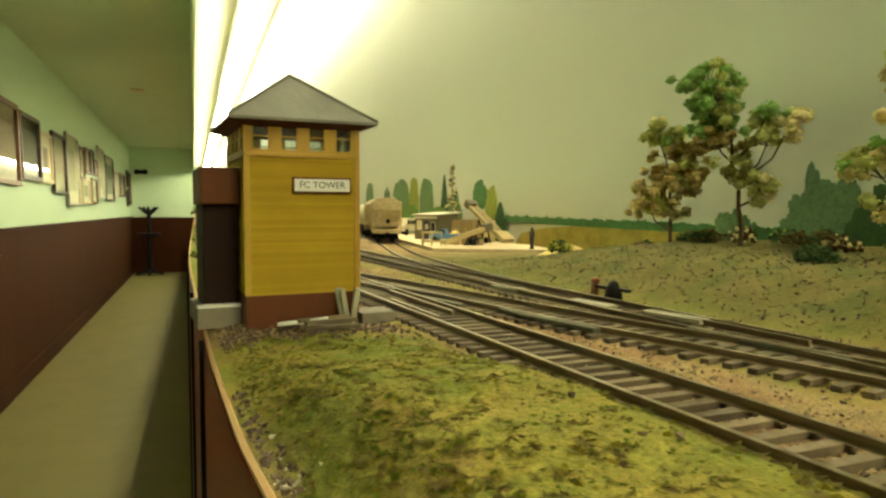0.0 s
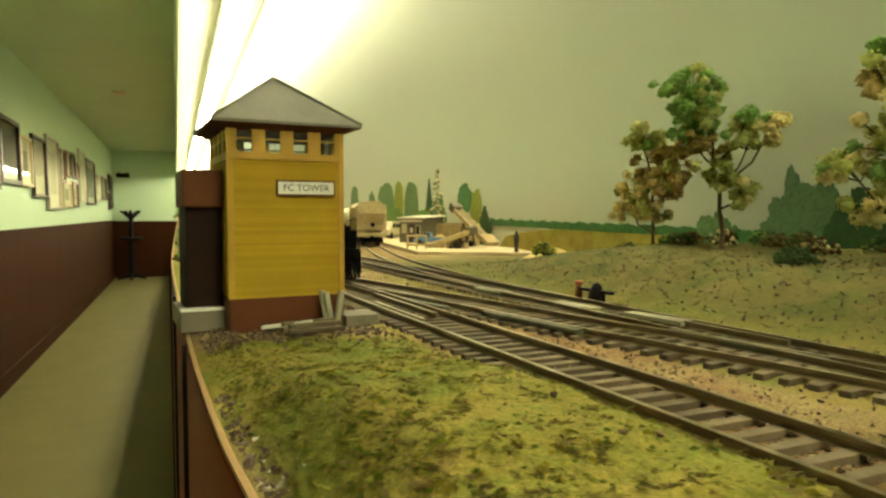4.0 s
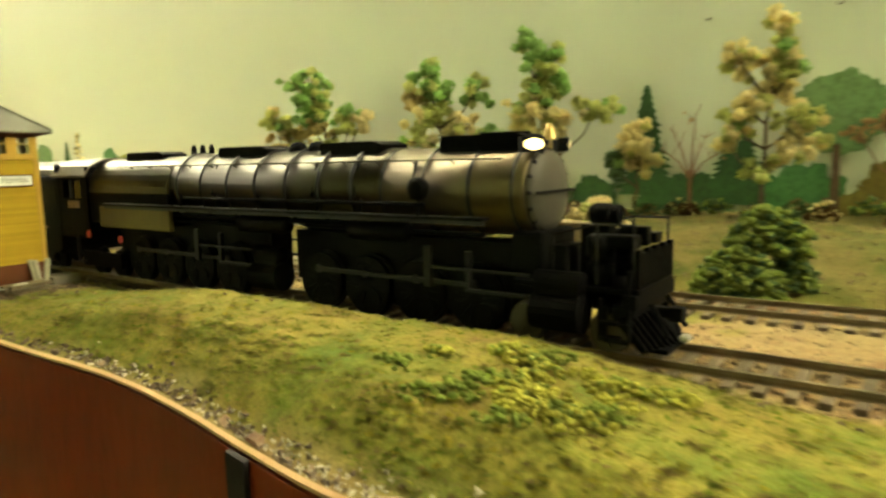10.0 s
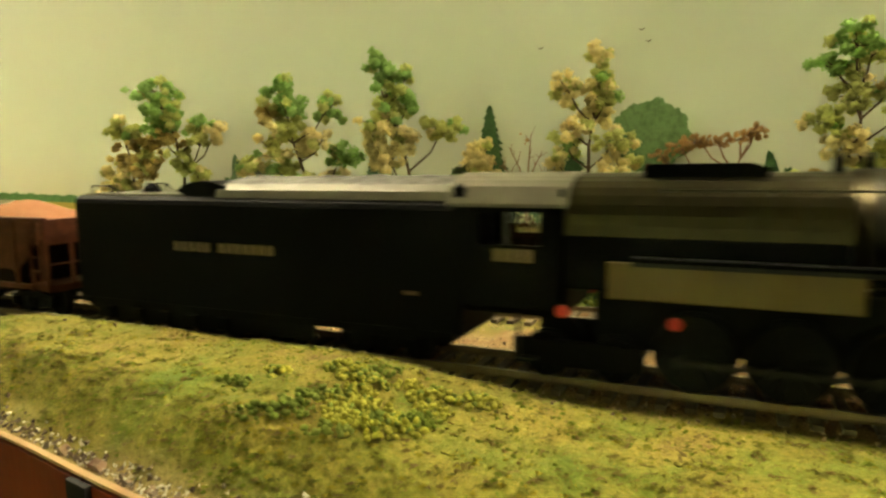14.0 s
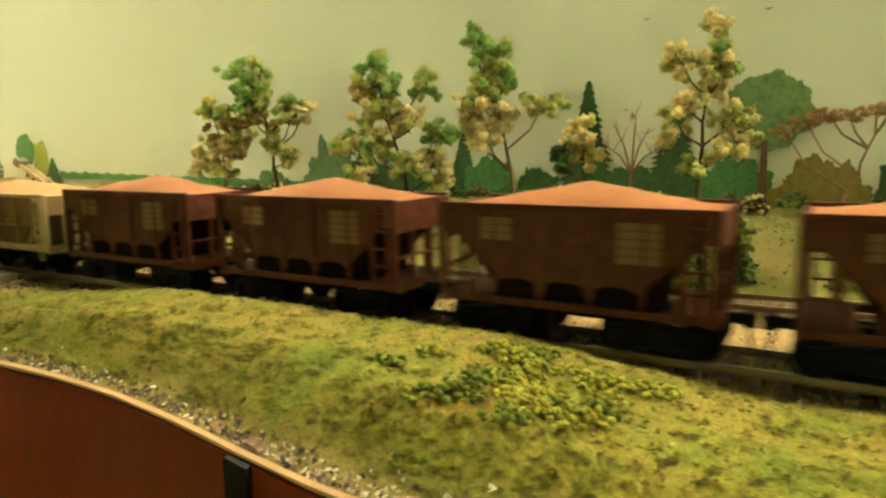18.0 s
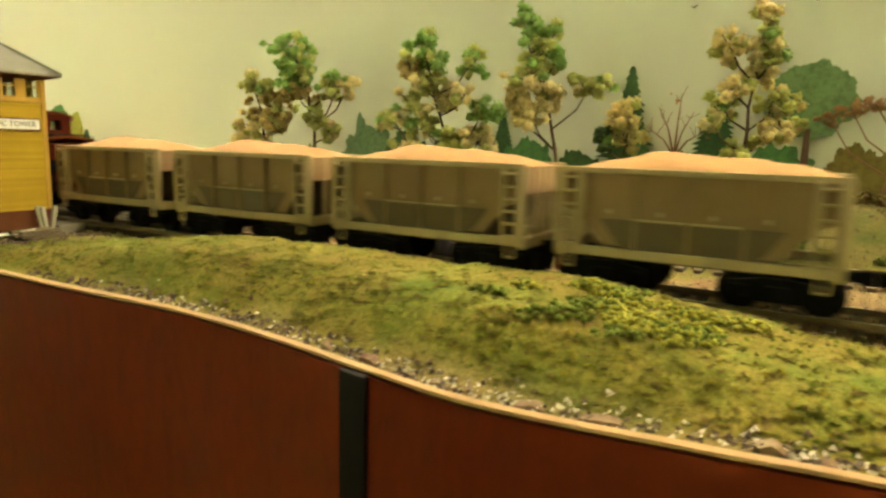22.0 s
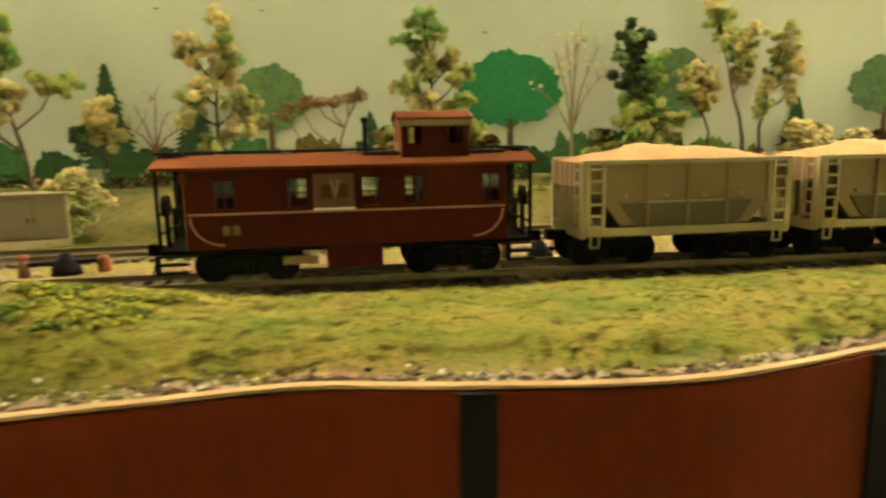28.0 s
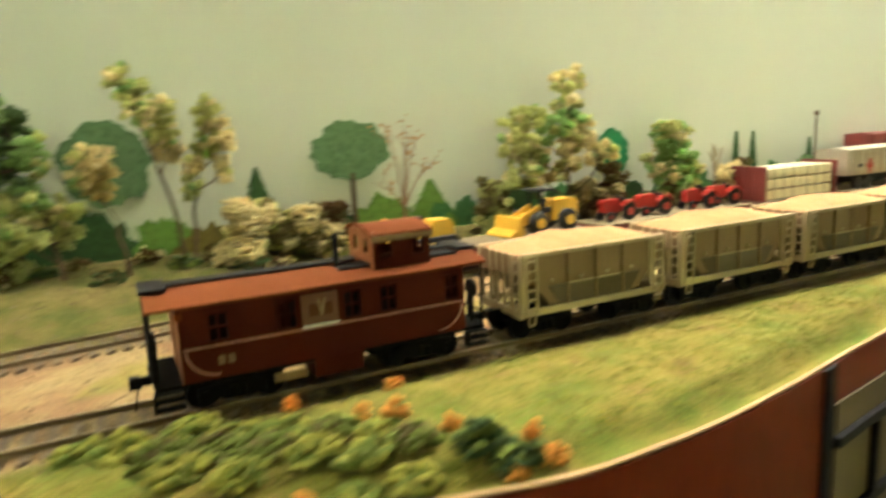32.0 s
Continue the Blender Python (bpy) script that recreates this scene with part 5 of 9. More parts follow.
            tube(bm, (x, s * 0.0136 * math.cos(a), zc + 0.0136 * math.sin(a)), (x, s * 0.0158 * math.cos(a), zc + 0.0158 * math.sin(a)), 0.0003, n=5)
        tube(bm, (-0.2400, s * 0.0129, zc + 0.0092), (-0.0450, s * 0.0129, zc + 0.0092), 0.0003, n=5)
        part("boiler_handrail", bm, B, t)
        bm = bmesh.new()
        for k, (a, b, yy, z, r) in enumerate(((-0.2350, -0.1000, 0.0135, 0.0300, 0.0008), (-0.1900, -0.0700, 0.0148, 0.0370, 0.0006), (-0.2100, -0.1300, 0.0128, 0.0275, 0.0006), (-0.1200, -0.0500, 0.0146, 0.0290, 0.0007))):
            tube(bm, (a, s * yy, z), (b, s * yy, z), r, n=8)
        for x in (-0.1950, -0.1720, -0.1480, -0.1180, -0.0990, -0.0760):
            tube(bm, (x, s * 0.0139, zc - 0.002), (x, s * 0.0105, zc + 0.0090), 0.0005, n=6)
            tube(bm, (x + 0.003, s * 0.0139, zc - 0.002), (x + 0.003, s * 0.0145, 0.0330), 0.0005, n=6)
        part("piping", bm, K, t)
        for a, b, z in ((-0.1560, -0.1290, 0.0285), (-0.1010, -0.0760, 0.0285)):
            part("air_tank", lathe(bmesh.new(), (a, s * 0.0140, z), (b, s * 0.0140, z), [(0, 0.0012), (0.05, 0.0030), (0.95, 0.0030), (1, 0.0012)], 14), K, t, smooth=True)
        part("ash_pan", boxes((-0.2510, -0.1970, s * 0.0158 - 0.0010, s * 0.0158 + 0.0010, 0.0235, 0.0325), bevel=0.0004), M["tan"], t, "dusty tan ash pan panel")
        part("feedwater_pump", lathe(bmesh.new(), (-0.0730, s * 0.0132, zc + 0.001), (-0.0730, s * 0.0158, zc + 0.001), [(0, 0.0034), (0.8, 0.0033), (1, 0.0020)], 16), K, t, smooth=True)
        # two engines: cylinders, guides, frames
        for xc in (-0.0275, -0.1400):
            bm = lathe(bmesh.new(), (xc - 0.0075, s * 0.0143, 0.0102), (xc + 0.0075, s * 0.0143, 0.0102), [(0, 0.0030), (0.04, 0.0050), (0.96, 0.0050), (1, 0.0030)], 18)
            lathe(bm, (xc - 0.0070, s * 0.0138, 0.0178), (xc + 0.0070, s * 0.0138, 0.0178), [(0, 0.0018), (0.04, 0.0030), (0.96, 0.0030), (1, 0.0018)], 14)
            box(bm, xc - 0.0060, xc + 0.0060, s * 0.0125 - 0.0040, s * 0.0125 + 0.0030, 0.0090, 0.0190)
            part("cylinder", bm, K, t, smooth=False)
            part("crosshead_guide", boxes((xc - 0.0290, xc - 0.0075, s * 0.0143 - 0.0006, s * 0.0143 + 0.0006, 0.0126, 0.0136), (xc - 0.0290, xc - 0.0275, s * 0.0140 - 0.0008, s * 0.0140 + 0.0008, 0.0126, 0.0240)), M["steel"], t)
            part("valve_gear", boxes((xc - 0.0420, xc - 0.0080, s * 0.0152 - 0.0004, s * 0.0152 + 0.0004, 0.0186, 0.0194), (xc - 0.0430, xc - 0.0405, s * 0.0150 - 0.0006, s * 0.0150 + 0.0006, 0.0130, 0.0250)), M["steel"], t)
        part("cab_step", boxes((-0.2740, -0.2690, s * 0.0160 - 0.0012, s * 0.0160 + 0.0012, 0.0060, 0.0066), (-0.2740, -0.2734, s * 0.0160 - 0.0008, s * 0.0160 + 0.0008, 0.0060, 0.0180)), M["steel"], t)
        part("valve_handle", lathe(bmesh.new(), (-0.2620, s * 0.0165, 0.0195), (-0.2620, s * 0.0172, 0.0195), [(0, 0.0017), (1, 0.0017)], 12), M["red"], t, "red valve wheel")
        part("valve_handle", lathe(bmesh.new(), (-0.2350, s * 0.0165, 0.0185), (-0.2350, s * 0.0172, 0.0185), [(0, 0.0016), (1, 0.0016)], 12), M["red"], t, "red valve wheel")
    part("engine_frame", boxes((-0.2560, -0.1500, -0.0050, 0.0050, 0.0085, 0.0260), (-0.1360, -0.0300, -0.0050, 0.0050, 0.0085, 0.0260)), M["frame"], t)
    for k, xs in enumerate(((-0.0560, -0.0770, -0.0980, -0.1190), (-0.1680, -0.1890, -0.2100, -0.2310))):
        for x in xs:
            wheelset(t, x, 0.0097, 15, name="driving_wheelset")
        for s in (-1, 1):
            bm = bmesh.new()
            for x in xs:
                lathe(bm, (x - xs[0], -0.0004, 0), (x - xs[0], 0.0005, 0), [(0, 0.0014), (1, 0.0014)], 10)
            box(bm, xs[-1] - xs[0], 0, -0.0003, 0.0003, -0.0007, 0.0007)
            rod = part("side_rod", bm, M["steel"], t)
            rod.matrix_basis = pose(xs[0], s * 0.0112, 0.0097)
            rod["mid"] = xs[0]
            rod["side"] = s
    for x in (-0.0160, -0.0395):
        wheelset(t, x, 0.0052, 8, name="pilot_wheelset", paint=M["wheeltan"])
    for x in (-0.2500, -0.2680):
        wheelset(t, x, 0.0060, 8, name="trailing_wheelset")
    part("trailing_truck", boxes((-0.2760, -0.2420, -0.0135, -0.0118, 0.0040, 0.0110), (-0.2760, -0.2420, 0.0118, 0.0135, 0.0040, 0.0110), bevel=0.0004), M["frame"], t)
    # cab
    ca, cb, W = -0.2890, -0.2620, 0.0160
    cab = part("cab", boxes((ca, cb, -W, -W + 0.001, 0.0180, 0.0355), (ca, cb, W - 0.001, W, 0.0180, 0.0355), (ca, ca + 0.0045, -W, -W + 0.001, 0.0355, 0.0450), (ca, ca + 0.0045, W - 0.001, W, 0.0355, 0.0450), (cb - 0.0060, cb, -W, -W + 0.001, 0.0355, 0.0450), (cb - 0.0060, cb, W - 0.001, W, 0.0355, 0.0450), (ca, cb, -W, -W + 0.001, 0.0440, 0.0462), (ca, cb, W - 0.001, W, 0.0440, 0.0462), (cb - 0.001, cb, -W, W, 0.0180, 0.0500), (ca, cb, -W, W, 0.0175, 0.0190)), K, t)
    for s in (-1, 1):
        part("window_frame", boxes((ca + 0.0118, ca + 0.0124, s * W - 0.0006, s * W + 0.0006, 0.0355, 0.0440)), M["steel"], cab)
        part("pane", boxes((ca + 0.0124, cb - 0.0060, s * (W - 0.0005) - 0.0001, s * (W - 0.0005) + 0.0001, 0.0355, 0.0440)), M["glassclear"], cab)
        bm = bmesh.new()
        for i in range(4):
            box(bm, ca + 0.0085 + i * 0.0028, ca + 0.0085 + i * 0.0028 + 0.0021, s * W + s * 0.0002 - 0.0001, s * W + s * 0.0002 + 0.0001, 0.0312, 0.0345)
        part("number_bars", bm, M["gold"], cab, "gold number shapes")
    bm = bmesh.new()
    arch = [(-0.0172 + 0.0344 * i / 12, 0.0462 + 0.0078 * math.sqrt(max(0, 1 - (2 * i / 12 - 1) ** 2))) for i in range(13)]
    prism(bm, arch + [(y, z - 0.0009) for y, z in arch[::-1]], ca - 0.0045, cb + 0.0010, "x")
    part("cab_roof", bm, M["cabroof"], t, "khaki arched cab roof, lighter than the cab")
    RUN.append((t, 0.0))
    return t


def tender():
    t = thing("tender", "black tender with gold lettering bars and a coal load", "tender", at=pose(0, 0, RAIL))
    K, a, b, W = M["black"], -0.0735, 0.0735, 0.0163
    bm = bmesh.new()
    side = [(-W, 0.0105), (-W, 0.0440), (-W + 0.0006, 0.0455), (-W + 0.0022, 0.0468), (W - 0.0022, 0.0468), (W - 0.0006, 0.0455), (W, 0.0440), (W, 0.0105)]
    prism(bm, side, a, b, "x")
    part("body", bm, K, t)
    part("coal_bunker", prism(bmesh.new(), [(-0.0150, 0.0466), (-0.0140, 0.0490), (-0.0105, 0.0508), (0.0105, 0.0508), (0.0140, 0.0490), (0.0150, 0.0466)], -0.0100, b - 0.002, "x"), M["cabroof"], t, "khaki bunker sides, the overhead light painted in")
    bm = bmesh.new()
    rows = []
    for i in range(27):
        x = -0.0085 + i * 0.003
        rows.append([bm.verts.new((x, -0.0110 + 0.022 * j / 12, 0.0504 + 0.0026 * (1 - (j / 6 - 1) ** 2) + fbm(x * 500, j * 1.3) * 0.0008)) for j in range(13)])
    for r0, r1 in zip(rows, rows[1:]):
        for j in range(12):
            bm.faces.new((r0[j], r1[j], r1[j + 1], r0[j + 1]))
    part("coal_load", bm, M["coal"], t, "heaped dull coal")
    bm = bmesh.new()
    prism(bm, [(-0.0100 - 0.013, 0.0468)] + [(-0.0165 + 0.0120 * math.cos(q), 0.0468 + 0.0050 * math.sin(q)) for q in [math.pi - math.pi * i / 8 for i in range(9)]][1:-1] + [(-0.0040, 0.0468)], -0.0135, 0.0135)
    part("bunker_bulkhead", bm, K, t)
    part("water_deck", boxes((a + 0.002, -0.0240, -0.0135, 0.0135, 0.0466, 0.0474)), M["cabroof"], t)
    bm = bmesh.new()
    for s in (-1, 1):
        for x in (a + 0.004, a + 0.014):
            tube(bm, (x, s * 0.0120, 0.0470), (x, s * 0.0120, 0.0500), 0.0003, n=5)
        tube(bm, (a + 0.004, s * 0.0120, 0.0500), (a + 0.014, s * 0.0120, 0.0500), 0.0003, n=5)
        tube(bm, (a + 0.014, s * 0.0120, 0.0500), (a + 0.018, s * 0.0120, 0.0472), 0.0003, n=5)
    part("deck_rail", bm, M["steel"], t)
    part("water_hatch", lathe(bmesh.new(), (a + 0.020, 0, 0.0472), (a + 0.020, 0, 0.0506), [(0, 0.0034), (0.5, 0.0030), (1, 0.0012)], 12), K, t)
    for s in (-1, 1):
        for q in (-0.0270, -0.0238, -0.0206, -0.0174, -0.0142, -0.0080, -0.0048, -0.0016, 0.0016, 0.0048, 0.0080, 0.0112):
            part("lettering_bar", boxes((q, q + 0.0022, s * W + s * 0.0002 - 0.0001, s * W + s * 0.0002 + 0.0001, 0.0292, 0.0322)), M["gold"], t, "pale gold lettering bar")
        part("data_mark", boxes((0.0580, 0.0625, s * W + s * 0.0002 - 0.0001, s * W + s * 0.0002 + 0.0001, 0.0205, 0.0216)), M["stencil"], t)
        part("side_sill", boxes((a, b, s * 0.0155 - 0.0010, s * 0.0155 + 0.0010, 0.0088, 0.0108)), K, t)
        bm = bmesh.new()
        prism(bm, [(-0.0700, 0.0030), (-0.0700, 0.0090), (0.0250, 0.0090), (0.0250, 0.0030)], s * 0.0128 - 0.0006, s * 0.0128 + 0.0006)
        for x in (-0.0620, -0.0490, -0.0360, -0.0230, -0.0100):
            box(bm, x - 0.0020, x + 0.0020, s * 0.0135 - 0.0014, s * 0.0135 + 0.0010, 0.0034, 0.0074)
        part("pedestal_frame", bm, M["frame"], t)
        part("apron", prism(bmesh.new(), [(b, 0.0105), (b, 0.0500), (b + 0.0012, 0.0515), (b + 0.0030, 0.0500), (b + 0.0030, 0.0300), (b + 0.0015, 0.0105)], s * 0.0150 - 0.0012, s * 0.0150 + 0.0010), K, t)
    for x in (-0.0620, -0.0490, -0.0360, -0.0230, -0.0100):
        wheelset(t, x, 0.0052)
    truck(t, 0.0480, "lead_truck", 0.0105)
    coupler(t, a + 0.0010, -1)
    part("floor", boxes((a, b, -0.0150, 0.0150, 0.0085, 0.0108)), M["frame"], t)
    return t


M["smokeboxside"] = mat("smokebox_grey_brown", (0.105, 0.082, 0.042), 0.33, 0.8, second=(0.085, 0.064, 0.032), scale=30, spec=0.4)
M["boilerband"] = mat("boiler_band_black", (0.006, 0.0055, 0.005), 0.35, spec=0.3)
M["brass"] = mat("dull_brass", (0.45, 0.32, 0.12), 0.35, 0.9)
# khaki on tops of black stock: overhead light is put into the colour
M["cabroof"] = mat("lit_khaki_top", (0.13, 0.115, 0.075), 0.40, 0.3, second=(0.065, 0.056, 0.04), scale=40)
M["coal"] = mat("coal", (0.035, 0.033, 0.028), 0.6, second=(0.08, 0.072, 0.055), scale=500, bump=0.8)

loco = locomotive()
tend = tender()
RUN.append((tend, -0.4385 + 0.0735))
first, car = brown_ore_car(0), brown_ore_car(1)
for k in range(4):
    o = (first, car)[k] if k < 2 else copy_thing(car, pose(0, 0, RAIL))
    RUN.append((o, -0.4530 - 0.0405 - 0.0895 * k))
car = grey_ore_car(0)
for k in range(4):
    o = car if k == 0 else copy_thing(car, pose(0, 0, RAIL))
    RUN.append((o, -0.8125 - 0.0378 - 0.0832 * k))
cab_car = caboose_car()
RUN.append((cab_car, -1.2105))

# ---- signal tower ----
def signal_tower():
    at = pose(-0.2925, -0.0472, 0, 0, 0, 1.5)
    t = thing("signal_tower", "two-storey mustard clapboard signal tower with a grey hip roof", "tower", at=at)
    X, Y, Z0, Z1, TOP = 0.0200, 0.0190, 1.1600, 1.1712, 1.2300
    part("plinth", boxes((-X - 0.0006, X + 0.0006, -Y - 0.0006, Y + 0.0006, Z0 - 0.002, Z1), bevel=0.0003), M["brown"], t, "dark oxide-brown base")
    # lapped boards, course by course
    sill, head = 1.2186, 1.2295
    def lapped(zs, ze, a, b, axis, side, mat_):
        n = max(1, round((ze - zs) / 0.00085))
        h = (ze - zs) / n
        for i in range(n):
            bm = bmesh.new()
            z = zs + i * h
            prof = [(side * (b - 0.0010), z), (side * (b + 0.00025), z), (side * (b + 0.00005), z + h), (side * (b - 0.0010), z + h)]
            prism(bm, prof, -a, a, axis)
            part("clapboard", bm, mat_, t)
    for side in (-1, 1):
        lapped(Z1, sill, Y, X, "y", side, M["yellow"])
        lapped(Z1, sill, X, Y, "x", side, M["yellow"])
    for sx in (-1, 1):
        for sy in (-1, 1):
            part("corner_board", boxes((sx * X - 0.0010, sx * X + 0.0006 if sx > 0 else sx * X + 0.0010, sy * Y - 0.0010, sy * Y + 0.0010, Z1, TOP), bevel=0.0001) if sx > 0 else boxes((sx * X - 0.0006, sx * X + 0.0010, sy * Y - 0.0010, sy * Y + 0.0010, Z1, TOP), bevel=0.0001), M["ochre"], t)
    part("sill_band", boxes((-X - 0.0008, X + 0.0008, -Y - 0.0008, Y + 0.0008, sill - 0.0008, sill + 0.0006), bevel=0.0002), M["ochre"], t, "ochre sill band")
    part("head_band", boxes((-X - 0.0004, X + 0.0004, -Y - 0.0004, Y + 0.0004, head, TOP + 0.001)), M["ochre"], t)
    part("floor", boxes((-X + 0.001, X - 0.001, -Y + 0.001, Y - 0.001, sill - 0.0004, sill + 0.0002)), M["brown"], t)
    # window storey: posts, frames and panes all round
    for k in range(4):
        for axis, half, other in (("y", Y, X), ("x", X, Y)):
            w = 2 * half / 4
            c = -half + w * (k + 0.5)
            for side in (-1, 1):
                bm = bmesh.new()
                o0, o1 = side * other - 0.0008, side * other + 0.0003
                def put(a0, a1, z0, z1, d0=o0, d1=o1):
                    box(bm, *((min(d0, d1), max(d0, d1), a0, a1) if axis == "y" else (a0, a1, min(d0, d1), max(d0, d1))), z0, z1)
                put(c - w / 2, c - 0.0025, sill, head)
                put(c + 0.0025, c + w / 2, sill, head)
                put(c - 0.0025, c + 0.0025, sill, sill + 0.0018)
                put(c - 0.0025, c + 0.0025, head - 0.0008, head)
                put(c - 0.0025, c + 0.0025, 1.2245, 1.2250)
                f = part("window_frame", bm, M["ochre"], t)
                bm = bmesh.new()
                d = side * (other - 0.0004)
                put(c - 0.0025, c + 0.0025, sill + 0.0018, head - 0.0008, d - 0.0001, d + 0.0001)
                part("pane", bm, M["glassclear"], f)
    # hip roof with soffit and fascia edge
    R, APEX, EV = 0.0252, 1.2492, 1.2305
    bm = bmesh.new()
    base = [bm.verts.new((sx * R, sy * R, EV)) for sx, sy in ((-1, -1), (1, -1), (1, 1), (-1, 1))]
    low = [bm.verts.new((v.co.x, v.co.y, EV - 0.0010)) for v in base]
    inner = [bm.verts.new((sx * X * 0.96, sy * Y * 0.96, EV - 0.0030)) for sx, sy in ((-1, -1), (1, -1), (1, 1), (-1, 1))]
    top = bm.verts.new((0, 0, APEX))
    for i in range(4):
        j = (i + 1) % 4
        bm.faces.new((base[i], base[j], top))
        bm.faces.new((low[i], low[j], base[j], base[i]))
        f = bm.faces.new((inner[i], inner[j], low[j], low[i]))
        f.material_index = 1
    bm.faces.new(inner[::-1]).material_index = 1
    bmesh.ops.recalc_face_normals(bm, faces=bm.faces[:])
    part("roof", bm, [M["roofgrey"], M["brown"]], t, "grey felt hip roof")
    for sx, sy in ((-1, -1), (1, -1), (1, 1), (-1, 1)):
        part("hip_cap", tube(bmesh.new(), (sx * R, sy * R, EV + 0.0003), (0, 0, APEX + 0.0003), 0.0005, n=6), M["roofgrey"], t)
    part("finial", tube(bmesh.new(), (-0.006, 0.010, 1.238), (-0.006, 0.010, 1.2455), 0.0007, n=8), M["strip"], t, "thin dark flue")
    # sign on the wall
    s = part("sign_board", boxes((X + 0.0004, X + 0.0014, -0.0040, 0.0165, 1.2058, 1.2112), bevel=0.0002), M["brown"], t, "brown sign frame")
    part("sign_face", boxes((X + 0.0013, X + 0.0017, -0.0034, 0.0159, 1.2064, 1.2106)), M["white"], s, "white sign face")
    writing("sign_lettering", "FC TOWER", 0.0032, M["ink"], Matrix.Translation((X + 0.00175, 0.00625, 1.2085)) @ Matrix.Rotation(math.pi / 2, 4, "Z") @ Matrix.Rotation(math.pi / 2, 4, "X"), s, "dark lettering FC TOWER")
    # brown enclosed stair on the aisle side
    part("stair_upper_box", boxes((-0.021, 0.0075, -Y - 0.0135, -Y - 0.0004, 1.2020, 1.2148), bevel=0.0004), M["brown"], t, "oxide-brown upper landing box")
    part("stair_lower_box", boxes((-0.021, 0.0045, -Y - 0.0125, -Y - 0.0012, 1.1660, 1.2022), bevel=0.0003), M["browndark"], t, "dark brown stair casing")
    part("stair_slab", boxes((-0.024, 0.0080, -Y - 0.0150, -Y - 0.0004, 1.1590, 1.1662), bevel=0.0004), M["slabgrey"], t, "grey stone landing slab")
    part("stair_edge", boxes((0.0045, 0.0082, -Y - 0.0150, -Y - 0.0006, 1.1662, 1.1672)), M["white"], t, "pale step edge")
    return t


M["browndark"] = mat("dark_brown_paint", (0.018, 0.007, 0.003), 0.7, second=(0.013, 0.005, 0.002), scale=60, spec=0.15)
M["slabgrey"] = mat("grey_weathered_slab", (0.20, 0.17, 0.12), 0.85, second=(0.15, 0.13, 0.09), scale=80, bump=0.4)
signal_tower()
slab_ = tagged(link("stone_step", boxes((-0.2800, -0.2660, -0.0280, -0.0155, 1.1585, 1.1640), bevel=0.0004), [M["slabgrey"]]), "low brown-sided stone step beside the tower", "step")
# leaning pale sticks and scrap at the tower's foot
for k, (x, y, a, b) in enumerate(((-0.2665, -0.0345, 8, -6), (-0.2660, -0.0315, -5, 8), (-0.2668, -0.0330, 14, 4))):
    o = link("leaning_stick", boxes((-0.0006, 0.0006, -0.0010, 0.0010, 0, 0.0125), bevel=0.0002), M["plank"])
    o.matrix_basis = pose(x, y, 1.1608, a, b, 10 * k)
    tagged(o, "bleached wooden stick leaning at the tower's corner", "stick", "sticks at the tower")
o = link("broken_board", boxes((-0.0085, 0.0085, -0.0014, 0.0014, 0, 0.0011), bevel=0.0002), M["white"])
o.matrix_basis = pose(-0.2640, -0.0490, 1.1622, 0, -7, 60)
tagged(o, "broken white board lying on the cinders", "board")
pile = thing("tie_pile", "flat pile of dark old ties on the cinders", "pile", at=pose(-0.2600, -0.0420, 1.1612, 0, 0, 95))
for k in range(5):
    part("old_tie", boxes((-0.0090, 0.0090, -0.0012, 0.0012, 0, 0.0014), bevel=0.0002), M["tie"], pile).matrix_basis = pose(random.uniform(-0.001, 0.001), -0.005 + 0.0028 * k, 0.0014 * (k % 2), 0, 0, random.uniform(-8, 8))
stones(900, lambda: (rng.normal(-0.262, 0.012), rng.uniform(-0.076, -0.02)), 0.0008, STONE[1], "cinders", "dark cinders round the tower's foot")

# ---- plants ----
def ico(level=1):
    bm = bmesh.new()
    bmesh.ops.create_icosphere(bm, subdivisions=level, radius=1.0)
    v = np.array([q.co[:] for q in bm.verts])
    f = np.array([[q.index for q in p.verts] for p in bm.faces])
    bm.free()
    return v, f


ICO_V, ICO_F = ico(2)
ICO1_V, ICO1_F = ico(1)


def puffs(centres, radii, seed, fuzz=14, flat=0.85, fine=True):
    """Foam-like leaf clumps: lumpy balls with loose flakes. Returns vertices and faces."""
    r_ = np.random.default_rng(seed)
    V0, F0 = (ICO_V, ICO_F) if fine else (ICO1_V, ICO1_F)
    vs, fs, n = [], [], 0
    for c, r in zip(centres, radii):
        bump = 1 + r_.normal(0, 0.13, (len(V0), 1))
        low = 1 + 0.25 * np.sin(V0 @ r_.normal(0, 2.2, 3) + r_.uniform(0, 6))[:, None]
        p = V0 * bump * low * r * np.array([1, 1, flat]) + np.asarray(c)
        vs.append(p)
        fs += (F0 + n).tolist()
        n += len(p)
        if fuzz:
            d = r_.normal(size=(fuzz, 3))
            d /= np.linalg.norm(d, axis=1)[:, None]
            q = np.asarray(c) + d * r * r_.uniform(0.9, 1.35, (fuzz, 1)) * np.array([1, 1, flat])
            size = r * r_.uniform(0.12, 0.26, (fuzz, 1, 1))
            vs.append((q[:, None, :] + r_.normal(0, 1, (fuzz, 3, 3)) * size).reshape(-1, 3))
            fs += (np.arange(fuzz * 3).reshape(-1, 3) + n).tolist()
            n += fuzz * 3
    return np.concatenate(vs), fs


